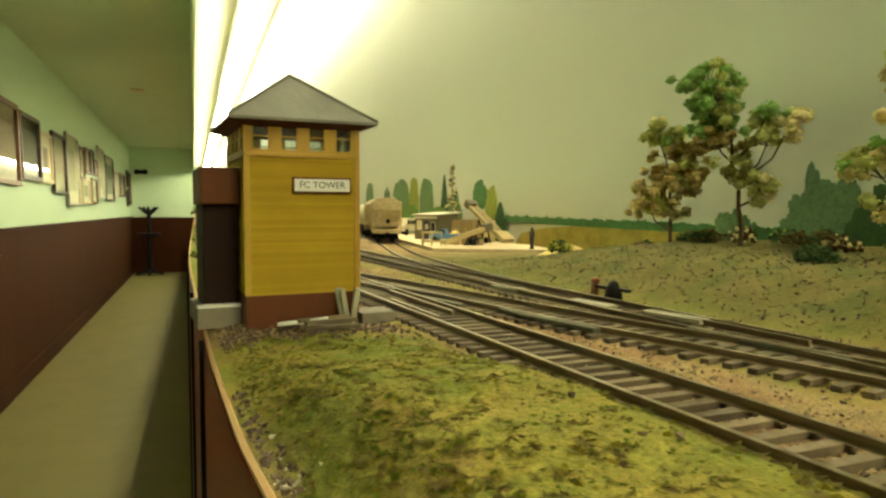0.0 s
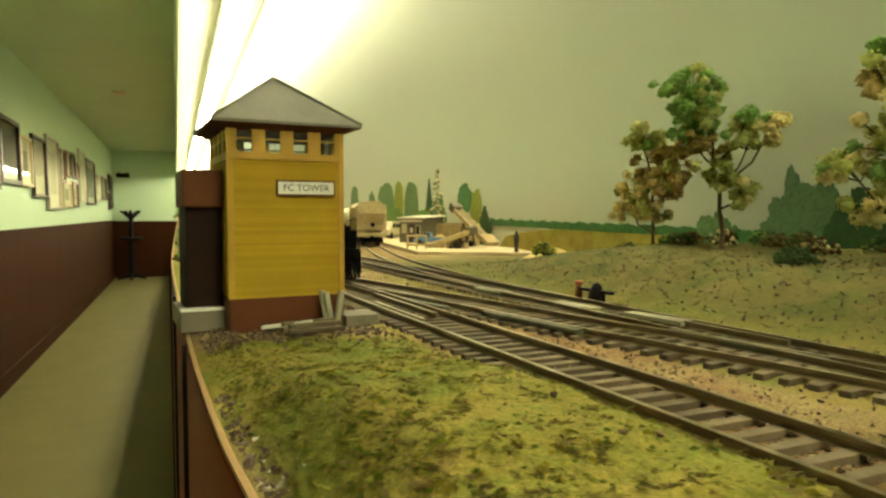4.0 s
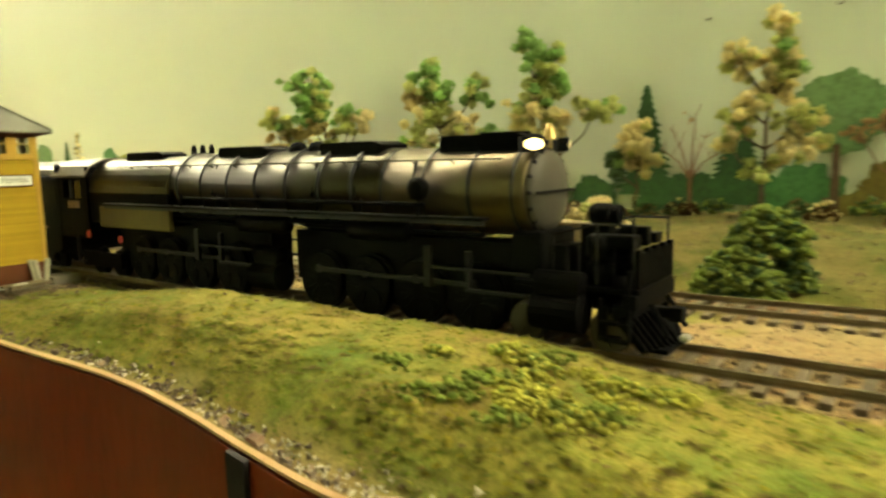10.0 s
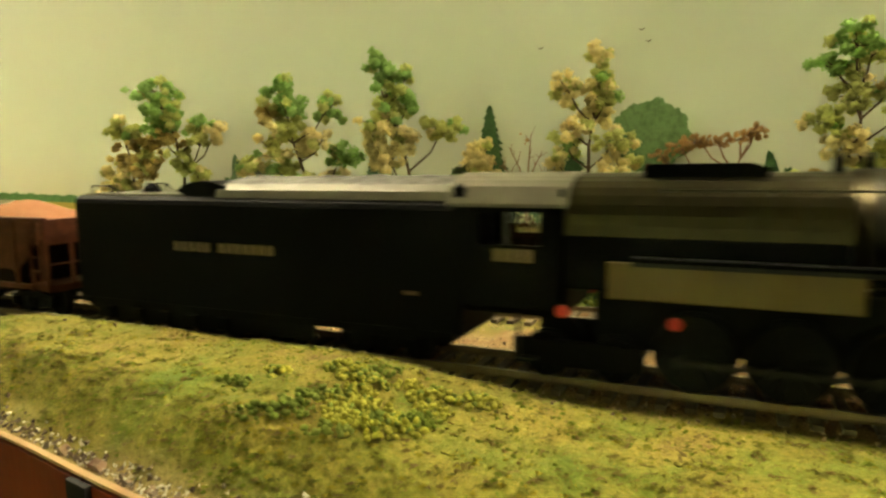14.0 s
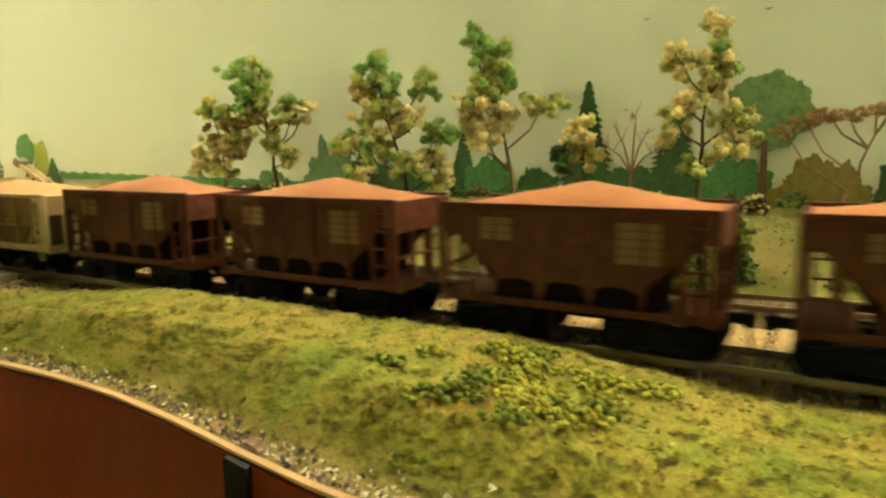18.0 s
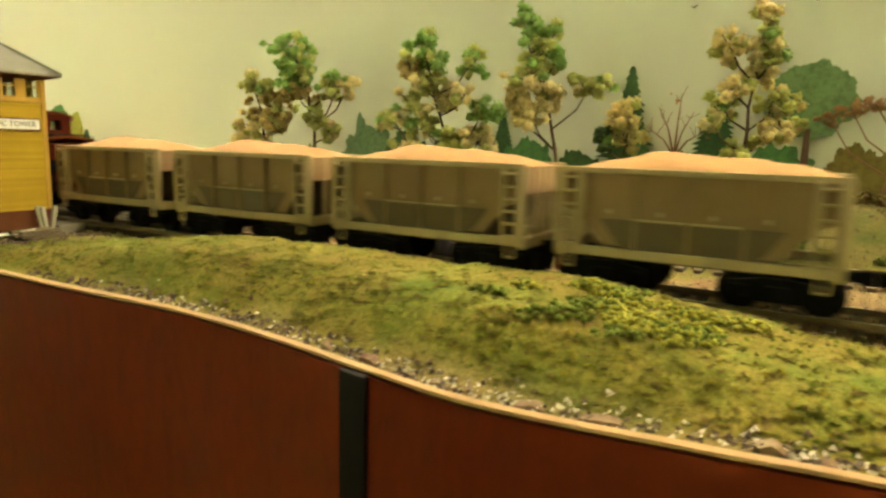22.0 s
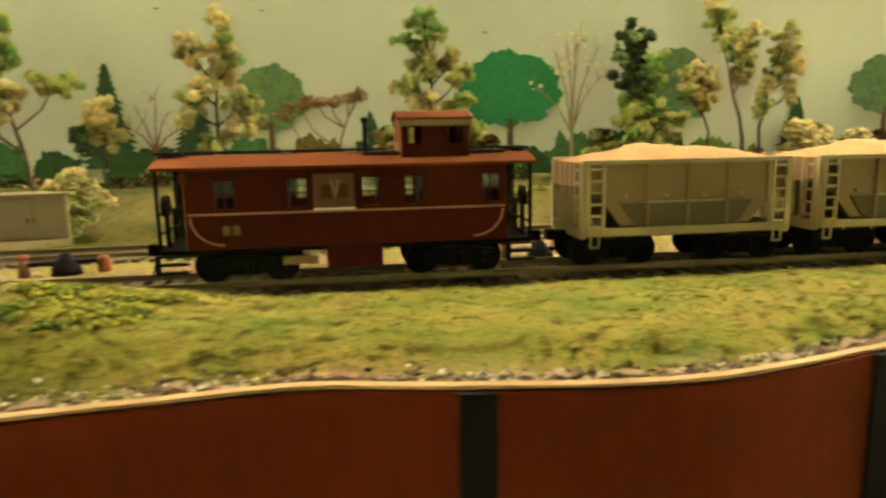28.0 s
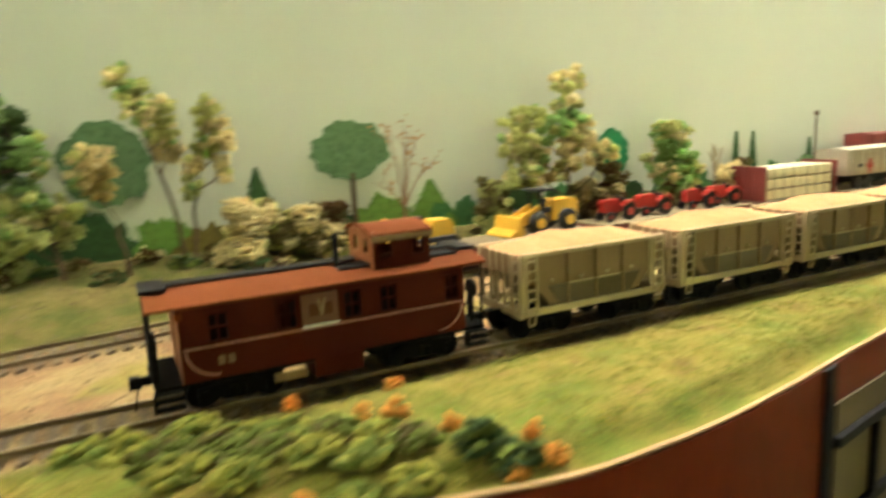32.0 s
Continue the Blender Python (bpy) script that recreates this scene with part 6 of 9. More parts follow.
def foliage(name, centres, radii, seed, material, parent, label="", fuzz=14, flat=0.85, fine=True):
    v, f = puffs(centres, radii, seed, fuzz, flat, fine)
    me = bpy.data.meshes.new(name)
    me.from_pydata(v.tolist(), [], f)
    me.polygons.foreach_set("use_smooth", [True] * len(me.polygons))
    me.materials.append(material)
    ob = new(name, me)
    ob.parent = parent
    if label:
        ob["label"] = label
    return ob


def leafmat(name, a, b, scale=350, isl=0.14):
    m = mat(name, a, 0.95, second=b, scale=scale, amount=0.8, island=isl, bump=1.0, bump_scale=1500, spec=0.05)
    return let_through(m, 0.5)


F = dict(
    green=leafmat("foam_green", (0.27, 0.46, 0.13), (0.39, 0.56, 0.20)),
    mid=leafmat("foam_sage", (0.50, 0.55, 0.18), (0.64, 0.62, 0.25)),
    cream=leafmat("foam_cream", (0.86, 0.75, 0.42), (0.74, 0.63, 0.31), isl=0.1),
    tan=leafmat("foam_tan", (0.50, 0.37, 0.14), (0.60, 0.48, 0.20)),
    dark=leafmat("foam_dark_green", (0.06, 0.11, 0.040), (0.11, 0.16, 0.06)),
    olive=leafmat("lichen_olive", (0.15, 0.135, 0.045), (0.23, 0.19, 0.075)),
    brown=leafmat("lichen_brown", (0.15, 0.09, 0.035), (0.10, 0.06, 0.025)),
    rust=leafmat("foam_rust", (0.42, 0.22, 0.095), (0.52, 0.34, 0.16)),
    lime=leafmat("lichen_yellow_green", (0.38, 0.38, 0.060), (0.49, 0.45, 0.09)),
    bush=leafmat("lichen_green", (0.17, 0.24, 0.048), (0.27, 0.31, 0.070)),
    orange=leafmat("flower_orange", (0.72, 0.30, 0.045), (0.80, 0.42, 0.08), isl=0.2),
    bark=mat("brown_bark", (0.085, 0.05, 0.028), 0.9, second=(0.14, 0.085, 0.05), scale=200, bump=0.8),
    redbark=mat("reddish_bark", (0.22, 0.10, 0.06), 0.9, second=(0.30, 0.16, 0.09), scale=200),
    palebark=mat("pale_twigs", (0.34, 0.27, 0.15), 0.9, second=(0.25, 0.19, 0.10), scale=200),
)


def skeleton(rn, h, half, lean=0.0, low=0.35, limbs=7):
    """Trunk and limbs as tapered bars, and the tips where leaves sit."""
    bars, tips = [], []
    p = np.array([0.0, 0.0, -0.003])
    n = 7
    spine = [p]
    for i in range(n):
        p = p + np.array([lean * h / n + rn.normal(0, 0.04) * h / n, rn.normal(0, 0.06) * h / n, h * 0.94 / n])
        spine.append(p)
    for i in range(n):
        r0, r1 = 0.0016 * (1 - 0.8 * i / n), 0.0016 * (1 - 0.8 * (i + 1) / n)
        bars.append((spine[i], spine[i + 1], r0 * h / 0.1 * 0.8 + 0.0002, r1 * h / 0.1 * 0.8 + 0.0002))
    tips.append(spine[-1])
    for k in range(limbs):
        u = low + (0.95 - low) * (k + rn.uniform(0, 0.8)) / limbs
        base = spine[int(u * n)] + (spine[min(n, int(u * n) + 1)] - spine[int(u * n)]) * (u * n - int(u * n))
        a = rn.uniform(0, 2 * math.pi)
        reach = half * rn.uniform(0.55, 1.0) * (1.15 - 0.75 * (u - low) / (1 - low))
        end = base + np.array([math.cos(a) * reach, math.sin(a) * reach * 0.55, rn.uniform(0.05, 0.28) * h])
        end[2] = min(end[2], h)
        mid = (base + end) / 2 + np.array([0, 0, -0.03 * h])
        bars += [(base, mid, 0.0007, 0.0005), (mid, end, 0.0005, 0.0003)]
        tips += [end, mid * 0.35 + end * 0.65]
        e2 = mid + np.array([rn.normal(0, 0.5) * reach, rn.normal(0, 0.3) * reach, rn.uniform(0.0, 0.12) * h])
        bars.append((mid, e2, 0.0004, 0.0002))
        tips.append(e2)
    return bars, tips


def trunk_mesh(bars, n=6):
    bm = bmesh.new()
    for a, b, r0, r1 in bars:
        tube(bm, a, b, r0, r1, n)
    return bm


def tree(x, z1, half, seed, label, mix=("green", "mid", "cream"), y=None, off=0.04, z0=None, lean=0.0, low=0.35, limbs=7, dense=1.0, puff=0.0047, bark="bark", cream_low=True):
    rn = np.random.default_rng(seed)
    y = backdrop_y(x) - off if y is None else y
    z0 = land(x, y) if z0 is None else z0
    t = thing("tree", label, "tree", "model trees", at=pose(x, y, z0))
    h = z1 - z0
    bars, tips = skeleton(rn, h * 0.95, half * 1.08, lean, low * 0.6, int(limbs * 1.5))
    part("trunk", trunk_mesh(bars), F[bark], t)
    groups = {m: ([], []) for m in mix}
    for tip in tips:
        level = (tip[2] / h - low) / (1 - low)
        for _ in range(3):
            # one sponge clump: many crumbs of one colour round a middle
            c0 = tip + rn.normal(0, 1, 3) * np.array([0.0062, 0.0046, 0.0062]) * (half / 0.03) ** 0.5
            size = puff * rn.uniform(0.75, 1.25)
            pick = rn.random() * 0.62 + (0.36 * (1 - level) if cream_low else 0.2)
            m = mix[min(len(mix) - 1, int(pick * len(mix)))]
            c0[2] = min(c0[2], h - size * 0.6)
            for _ in range(int(24 * dense)):
                d = rn.normal(0, 1, 3)
                d *= rn.uniform(0.35, 1.0) ** 0.5 / np.linalg.norm(d)
                groups[m][0].append(c0 + d * size * np.array([1.15, 1.0, 0.85]))
                groups[m][1].append(size * rn.uniform(0.24, 0.40))
    names = dict(green="green foam leaves", mid="sage foam leaves", cream="cream foam leaves", rust="rust-coloured leaves", olive="olive leaves", dark="dark green leaves")
    for m, (c, r) in groups.items():
        if c:
            foliage("crown", c, r, seed + len(c), F[m], t, names.get(m, ""), fuzz=5, fine=False)
    return t


def bare_tree(x, z1, half, seed, label, bark, leaves=None, off=0.04, count=9, umbrella=False, share=0.5):
    rn = np.random.default_rng(seed)
    y = backdrop_y(x) - off
    z0 = land(x, y)
    h = z1 - z0
    t = thing("bare_tree", label, "tree", "model trees", at=pose(x, y, z0))
    bars, tips = [], []
    root = np.array([0, 0, -0.003])
    fork = np.array([0, 0, h * 0.28])
    bars.append((root, fork, 0.0014, 0.001))
    for k in range(count):
        a = -1.0 + 2.0 * k / (count - 1) + rn.normal(0, 0.12)
        end = np.array([a * half, rn.normal(0, 0.25) * half, h * (rn.uniform(0.86, 1.0) if umbrella else rn.uniform(0.65, 1.0) * (1.05 - 0.25 * abs(a)))])
        mid = fork + (end - fork) * 0.5 + np.array([-a * half * 0.12, 0, 0.02 * h])
        bars += [(fork, mid, 0.0008, 0.0005), (mid, end, 0.0005, 0.0002)]
        tips.append(end)
        for _ in range(4):
            s = mid + (end - mid) * rn.uniform(0.1, 0.9)
            e = s + np.array([rn.normal(0, 0.16) * half, rn.normal(0, 0.16) * half, rn.uniform(0.02, 0.12) * h])
            bars.append((s, e, 0.0003, 0.00015))
            tips.append(e)
    part("trunk", trunk_mesh(bars, 5), F[bark], t)
    if leaves:
        c, r = [], []
        for tip in tips:
            if rn.random() > share:
                continue
            for _ in range(5 if umbrella else 3):
                q = tip + rn.normal(0, 1, 3) * np.array([0.003, 0.0025, 0.0012 if umbrella else 0.003])
                c.append(q)
                r.append(rn.uniform(0.0006, 0.0014))
        if c:
            foliage("leaves", c, r, seed + 5, F[leaves], t, fuzz=8, fine=False)
    return t


def shrub(x, y, w, h, seed, mats, label, n=16, category="bush", puff=0.0026, group="bushes on the layout", z=None, name="bush"):
    rn = np.random.default_rng(seed)
    t = thing(name, label, category, group, at=pose(x, y, land(x, y) if z is None else z))
    for i, m in enumerate(mats):
        k = 4 * n if i == 0 else max(8, 2 * n)
        a, u = rn.uniform(0, 6.28, k), rn.uniform(0, 1, k) ** 0.6
        c = np.stack([np.cos(a) * u * w, np.sin(a) * u * w * 0.7, rn.uniform(0.1, 0.9, k) * h * (1.05 - 0.6 * u * u)], 1)
        foliage("leaves", c, puff * rn.uniform(0.32, 0.62, k), seed + i, F[m], t, fuzz=5, fine=False)
    return t


def foam_tree(x, y, seed, label, boughs, puff=0.0040, bark="bark", flat=False):
    """A wire-trunk tree whose boughs carry round foam clumps. boughs: millimetres beside and above the root, half width, half height, foam."""
    rn = np.random.default_rng(seed)
    z0 = land(x, y)
    t = thing("tree", label, "tree", "model trees", at=pose(x, y, z0))
    lift = 1.1785 - z0
    spots = [(np.array([a / 1000, 0.0, b / 1000 + lift]), c / 1000, d / 1000, m) for a, b, c, d, m in boughs]
    top = max(spots, key=lambda q: q[0][2])[0]
    bars, groups = [], {}
    # the stem climbs in a soft curve to the highest bough
    stem = [np.array([top[0] * u ** 1.5, 0.002 * math.sin(u * 5 + seed), -0.003 + (top[2] + 0.003) * u]) + rn.normal(0, 1, 3) * np.array([0.0008, 0.0008, 0]) * min(1, 3 * u) for u in np.linspace(0, 1, 9)]
    thick = 0.0007 + 0.008 * top[2]
    for i in range(8):
        bars.append((stem[i], stem[i + 1], thick * (1 - i / 9), thick * (1 - (i + 1) / 9)))
    for c, rx, rz, m in spots:
        c = c + np.array([0, rn.normal(0, 0.35) * rx, 0])
        start = min(stem[1:7], key=lambda p: abs((c[2] - p[2]) - 0.75 * abs(c[0] - p[0]) - 0.006))
        mid = start * 0.45 + c * 0.55 + np.array([0.1 * (c[0] - start[0]), 0, -0.12 * abs(c[0] - start[0])])
        bars += [(start, mid, 0.0007, 0.0005), (mid, c, 0.0005, 0.0003)]
        rx, rz = rx * 1.12 + 0.001, rz * 1.12 + 0.001
        n = max(4, int(2.3 * rx * rz / puff ** 2)) + 1
        where = groups.setdefault(m, ([], []))
        for k in range(n):
            a, u = 2.4 * k + rn.uniform(-0.5, 0.5), math.sqrt((k + 0.4) / n)
            p = c + np.array([math.cos(a) * u * rx, rn.normal(0, 0.4) * rx, math.sin(a) * u * rz])
            if k % 2 == 0:
                bars.append((mid * 0.3 + c * 0.7, p, 0.0003, 0.0002))
            mm = m
            if rn.random() < 0.22:
                mm = {"green": "mid", "mid": "green" if rn.random() < 0.4 else "cream", "cream": "mid", "tan": "mid", "dark": "green"}.get(m, m)
            where = groups.setdefault(mm, ([], []))
            r = puff * rn.uniform(0.75, 1.2)
            if flat:
                r *= 0.7
            where[0].append(p)
            where[1].append(r * 0.86)
            # crumbs on the clump's skin
            for _ in range(22):
                d = rn.normal(0, 1, 3)
                d /= np.linalg.norm(d)
                where[0].append(p + d * r * rn.uniform(0.78, 1.0) * np.array([1, 1, 0.9]))
                where[1].append(r * rn.uniform(0.14, 0.27))
    part("trunk", trunk_mesh(bars, 6), F[bark], t)
    names = dict(green="green foam leaves", mid="sage foam leaves", cream="cream foam leaves", rust="rust-coloured leaves", tan="tan foam leaves", dark="dark green foam leaves")
    for m, (c, r) in groups.items():
        foliage("crown", c, r, seed + len(c), F[m], t, names[m], fuzz=2, fine=False)
    return t


G_, S_, C_, T_, D_, R_ = "green", "mid", "cream", "tan", "dark", "rust"
TWO = "foam-leaved model tree, green above and cream below"
foam_tree(-0.3750, 0.2110, 11, "small cream-leaved model tree beside a taller one", ((-5, 69, 12, 7, S_), (-3, 53, 17, 9, T_), (-18, 39, 13, 8, C_), (12, 41, 14, 7, T_), (-28, 25, 14, 6, C_), (1, 24, 10, 5, C_), (-17, 76, 3, 6, C_)))
foam_tree(-0.3180, 0.2080, 12, TWO + ", forked", ((-24, 99, 15, 7, G_), (-21, 86, 17, 9, G_), (-22, 72, 16, 6, G_), (-20, 62, 13, 5, T_), (15, 72, 8, 5, G_), (29, 67, 6, 7, C_), (15, 60, 7, 4, S_), (-2, 45, 9, 8, S_), (12, 34, 6, 7, S_)))
foam_tree(-0.1800, 0.1750, 13, TWO + " on the slope", ((-23, 90, 9, 6, G_), (-20, 78, 12, 5, G_), (-31, 75, 5, 7, T_), (13, 76, 7, 8, G_), (-18, 64, 10, 6, S_), (-30, 51, 9, 7, S_), (-8, 55, 8, 7, C_), (10, 57, 5, 6, C_), (23, 47, 10, 6, G_), (-42, 40, 8, 5, S_), (-22, 38, 10, 7, S_), (-31, 25, 9, 5, C_), (0, 28, 10, 6, S_), (22, 30, 9, 7, C_), (22, 15, 6, 6, C_)))
foam_tree(-0.1100, 0.1860, 14, TWO + " and leaning a little", ((-26, 102, 5, 5, G_), (-19, 92, 6, 6, G_), (-6, 94, 4, 3, G_), (-20, 79, 7, 6, S_), (-6, 77, 4, 7, G_), (-22, 68, 10, 6, S_), (-31, 55, 6, 8, C_), (-12, 59, 9, 4, C_), (-20, 45, 10, 7, C_), (-5, 52, 3, 4, C_), (15, 62, 12, 5, S_)))
foam_tree(-0.0790, 0.2090, 15, "small cream-leaved tree on a dark trunk", ((3, 47, 8, 6, C_), (-2, 41, 7, 5, C_), (5, 33, 8, 7, C_), (-11, 31, 4, 6, D_)))
bare_tree(-0.0490, 1.2500, 0.017, 16, "bare reddish twig tree with a few leaves", "redbark", "rust", off=0.031, count=5, share=0.3)
foam_tree(-0.0100, 0.2010, 17, "tall narrow cream and sage foam tree", ((4, 100, 5, 4, C_), (7, 88, 3, 9, S_), (-11, 81, 7, 8, C_), (3, 81, 8, 4, C_), (10, 78, 4, 6, S_), (2, 67, 7, 8, C_), (-8, 60, 7, 4, C_), (-14, 51, 7, 6, S_), (-17, 41, 3, 3, C_), (14, 53, 10, 5, S_), (18, 41, 8, 5, C_), (10, 35, 6, 4, C_), (-3, 27, 7, 3, S_)), puff=0.0037)
foam_tree(0.0560, 0.2110, 18, "flat-topped tan umbrella tree on thin trunks", ((-27, 44, 5, 2, R_), (-18, 49, 7, 2, R_), (-8, 52, 8, 2, R_), (1, 51, 6, 2, R_), (12, 53, 7, 2, R_), (19, 56, 5, 3, R_)), puff=0.0022, bark="redbark", flat=True)
foam_tree(0.1230, 0.2000, 19, "tall green and sage foam tree with cream low boughs", ((-7, 97, 9, 6, G_), (1, 92, 6, 4, S_), (-15, 86, 10, 3, G_), (-7, 74, 9, 8, S_), (9, 77, 5, 3, T_), (14, 67, 8, 6, S_), (-18, 60, 8, 4, S_), (14, 49, 7, 5, S_), (-9, 47, 8, 7, C_), (6, 39, 7, 5, S_), (22, 31, 10, 5, S_), (-24, 29, 13, 5, T_)), puff=0.0032)
bare_tree(0.2060, 1.2830, 0.020, 20, "bare pale twig tree with sparse buds", "palebark", "cream", off=0.035, count=7)
foam_tree(0.2590, 0.1740, 21, "dense dark green foam tree, sage below", ((-16, 88, 8, 6, D_), (-17, 76, 10, 8, D_), (-19, 62, 10, 9, D_), (-5, 67, 6, 9, G_), (-14, 48, 11, 5, G_), (-20, 38, 9, 6, S_), (-2, 38, 12, 6, S_), (-14, 26, 9, 4, S_), (4, 25, 5, 5, S_)), puff=0.0034)
foam_tree(0.2910, 0.1700, 22, "leaning thin tree with a cream and tan crown", ((-12, 63, 9, 6, C_), (-9, 52, 7, 8, T_), (-18, 55, 3, 7, S_)), puff=0.0030)
foam_tree(0.3220, 0.1840, 23, "leaning yellow-green foam tree", ((-24, 106, 5, 6, S_), (-16, 97, 8, 6, S_), (-11, 87, 12, 6, S_), (-5, 77, 8, 6, S_), (-3, 66, 6, 6, C_)), puff=0.0031)
foam_tree(0.3260, 0.1780, 24, "cream and sage foam tree with drooping limbs", ((14, 86, 5, 6, S_), (19, 76, 7, 6, C_), (22, 68, 6, 4, C_), (11, 65, 4, 6, S_), (20, 54, 3, 7, C_), (4, 56, 4, 4, C_), (2, 44, 3, 6, S_)), puff=0.0029)
tree(0.3560, 1.2130, 0.011, 25, "small pale cream-leaved foam tree", ("cream",), off=0.03, low=0.2, limbs=5)
bare_tree(0.4560, 1.2620, 0.022, 26, "bare red-twigged tree with rusty leaves", "redbark", "rust", off=0.022, count=6)
foam_tree(0.5800, 0.1620, 27, "big sage and cream foam tree", ((3, 94, 10, 12, C_), (4, 78, 10, 7, S_), (-29, 74, 13, 6, S_), (-43, 67, 8, 7, S_), (-11, 67, 13, 7, G_), (12, 62, 9, 9, C_), (-35, 52, 14, 11, S_), (3, 47, 12, 10, C_), (29, 45, 9, 7, C_), (-37, 34, 15, 8, S_), (-9, 34, 11, 5, T_)))
tree(0.6850, 1.2430, 0.020, 28, "sage-green foam-leaved model tree", ("mid", "green", "cream"), off=0.02, low=0.2, limbs=8)
bare_tree(0.7350, 1.2420, 0.009, 29, "thin bare pale twig tree", "palebark", None, off=0.02, count=5)
tree(-0.0620, 1.1960, 0.009, 30, "small cream and green sapling beside the cabinet", ("cream", "mid"), y=0.112, low=0.4, limbs=4, puff=0.0034)
for k, x in enumerate((0.134, 0.150, 0.372, 0.392, 0.405, 0.520, 0.600, 0.618, 0.70, 0.735, 0.76, 0.23, 0.10)):
    tree(x, land(x, 0.2) + random.uniform(0.024, 0.038), 0.012, 40 + k, "low tan and olive foam bush tree", (("cream", "olive"), ("olive", "brown", "cream"), ("olive", "mid"))[k % 3], off=0.018 + 0.012 * (k % 2), low=0.15, limbs=5, puff=0.0040)
# far group beyond the tower: autumn trees
for k, (x, off, z1, half, mix) in enumerate(((-1.05, 0.24, 1.245, 0.035, ("green", "olive", "rust")), (-1.35, 0.18, 1.265, 0.05, ("rust", "olive", "brown")), (-1.6, 0.30, 1.265, 0.05, ("green", "olive", "mid")), (-1.85, 0.16, 1.29, 0.06, ("rust", "brown", "cream")), (-2.2, 0.26, 1.29, 0.07, ("green", "olive", "cream")), (-2.6, 0.14, 1.31, 0.08, ("rust", "olive", "mid")), (-3.1, 0.30, 1.31, 0.08, ("green", "olive", "mid")))):
    tree(x, z1, half, 60 + k, "autumn foam tree beside the far tracks", mix, off=off, low=0.2, limbs=9, puff=0.005)
for k in range(10):
    shrub(-0.62 - 0.11 * k, fascia_y(-0.62 - 0.11 * k) + 0.012 + 0.004 * (k % 3), 0.016, 0.012, 300 + k, ("bush", "olive"), "dark green lichen bush on the far bank", 10, puff=0.004)

# lichen hedge along the foot of the backdrop
for k in range(78):
    x = -0.44 + k * 0.0176 + random.uniform(-0.004, 0.004)
    y = backdrop_y(x) - random.uniform(0.012, 0.05)
    shrub(x, y, random.uniform(0.007, 0.011), random.uniform(0.006, 0.012), 100 + k, (("olive", "brown"), ("dark", "olive"), ("brown", "cream"), ("dark", "bush"))[k % 4], ("olive lichen bush", "dark green lichen bush", "brown lichen bush", "dark lichen bush")[k % 4] + " at the foot of the backdrop", 11)
shrub(0.0030, 0.0900, 0.0160, 0.021, 400, ("bush", "dark"), "dense green lichen shrub beside the track", 95, puff=0.0030)
shrub(0.0110, 0.1020, 0.0150, 0.021, 403, ("bush", "dark"), "dense green lichen shrub on the slope behind another", 90, puff=0.0030, z=land(0.011, 0.102) + 0.013)
for x, y, w in ((0.0040, 0.1040, 0.009), (0.0180, 0.1040, 0.009)):
    shrub(x, y, w, 0.018, 404, ("dark", "bush"), "dark green lichen shrub under a larger one", 40, puff=0.0030)
shrub(-0.4120, 0.1500, 0.010, 0.009, 401, ("lime", "dark"), "yellow-green lichen bush beside the yard", 22)
shrub(-0.2380, 0.1640, 0.010, 0.008, 402, ("dark",), "dark green round bush on the slope", 22)
for k, (x, y) in enumerate(((-0.1480, 0.118), (-0.1350, 0.128), (-0.1050, 0.130), (0.1750, 0.150), (0.1900, 0.158), (0.1620, 0.146), (0.0560, 0.105), (-0.1750, 0.140), (-0.0560, 0.104), (-0.0700, 0.103))):
    shrub(x, y, 0.006, 0.0035, 410 + k, (("bush", "olive"), ("lime", "olive"))[int(0.15 < x)], "low green weeds on the slope", 9, puff=0.0016)
for x, y in ((-0.1405, 0.123), (-0.1050, 0.098)):
    shrub(x, y, 0.002, 0.003, int(500 + x * 100), ("orange",), "orange flowering plant on the slope", 5, puff=0.0017, name="flower")

# flowering hedge on the front bank
HEDGE = ((0.270, -0.026), (0.280, -0.034), (0.288, -0.044), (0.297, -0.036), (0.292, -0.055), (0.303, -0.049), (0.310, -0.041), (0.306, -0.063), (0.316, -0.055), (0.322, -0.047), (0.326, -0.063), (0.334, -0.054), (0.337, -0.070), (0.345, -0.062), (0.352, -0.070), (0.330, -0.079), (0.346, -0.081), (0.366, -0.081), (0.374, -0.086), (0.300, -0.026))
for k, (x, y) in enumerate(HEDGE):
    shrub(x, y, 0.0075, 0.0070 if k != 17 else 0.0125, 520 + k, (("bush", "lime"), ("lime", "bush"), ("bush", "olive"))[k % 3] if k not in (17, 18) else ("dark", "bush"), "green lichen hedge bush on the front bank", 15, puff=0.0028, group="hedge on the front bank")
BLOSSOM = ((0.297, -0.022), (0.318, -0.077), (0.329, -0.025), (0.354, -0.051), (0.362, -0.030), (0.365, -0.066), (0.382, -0.082), (0.384, -0.089), (0.372, -0.090), (0.345, -0.046))
for k, (x, y) in enumerate(BLOSSOM):
    big = k in (1, 3, 7)
    shrub(x, y, 0.0038 if big else 0.0026, 0.0075 if k == 1 else 0.0058, 560 + k, ("orange",), "orange blossom clump in the front hedge", 10 if big else 6, puff=0.0026 if big else 0.0020, group="orange blossoms", name="flower", category="flower")
for k in range(30):
    shrub(rng.normal(0.002, 0.016), rng.uniform(-0.076, -0.036), 0.0055, 0.0022, 580 + k, (("lime",), ("lime", "bush"), ("bush",))[k % 3], "leafy yellow-green tuft on the front bank", 7, puff=0.0015)


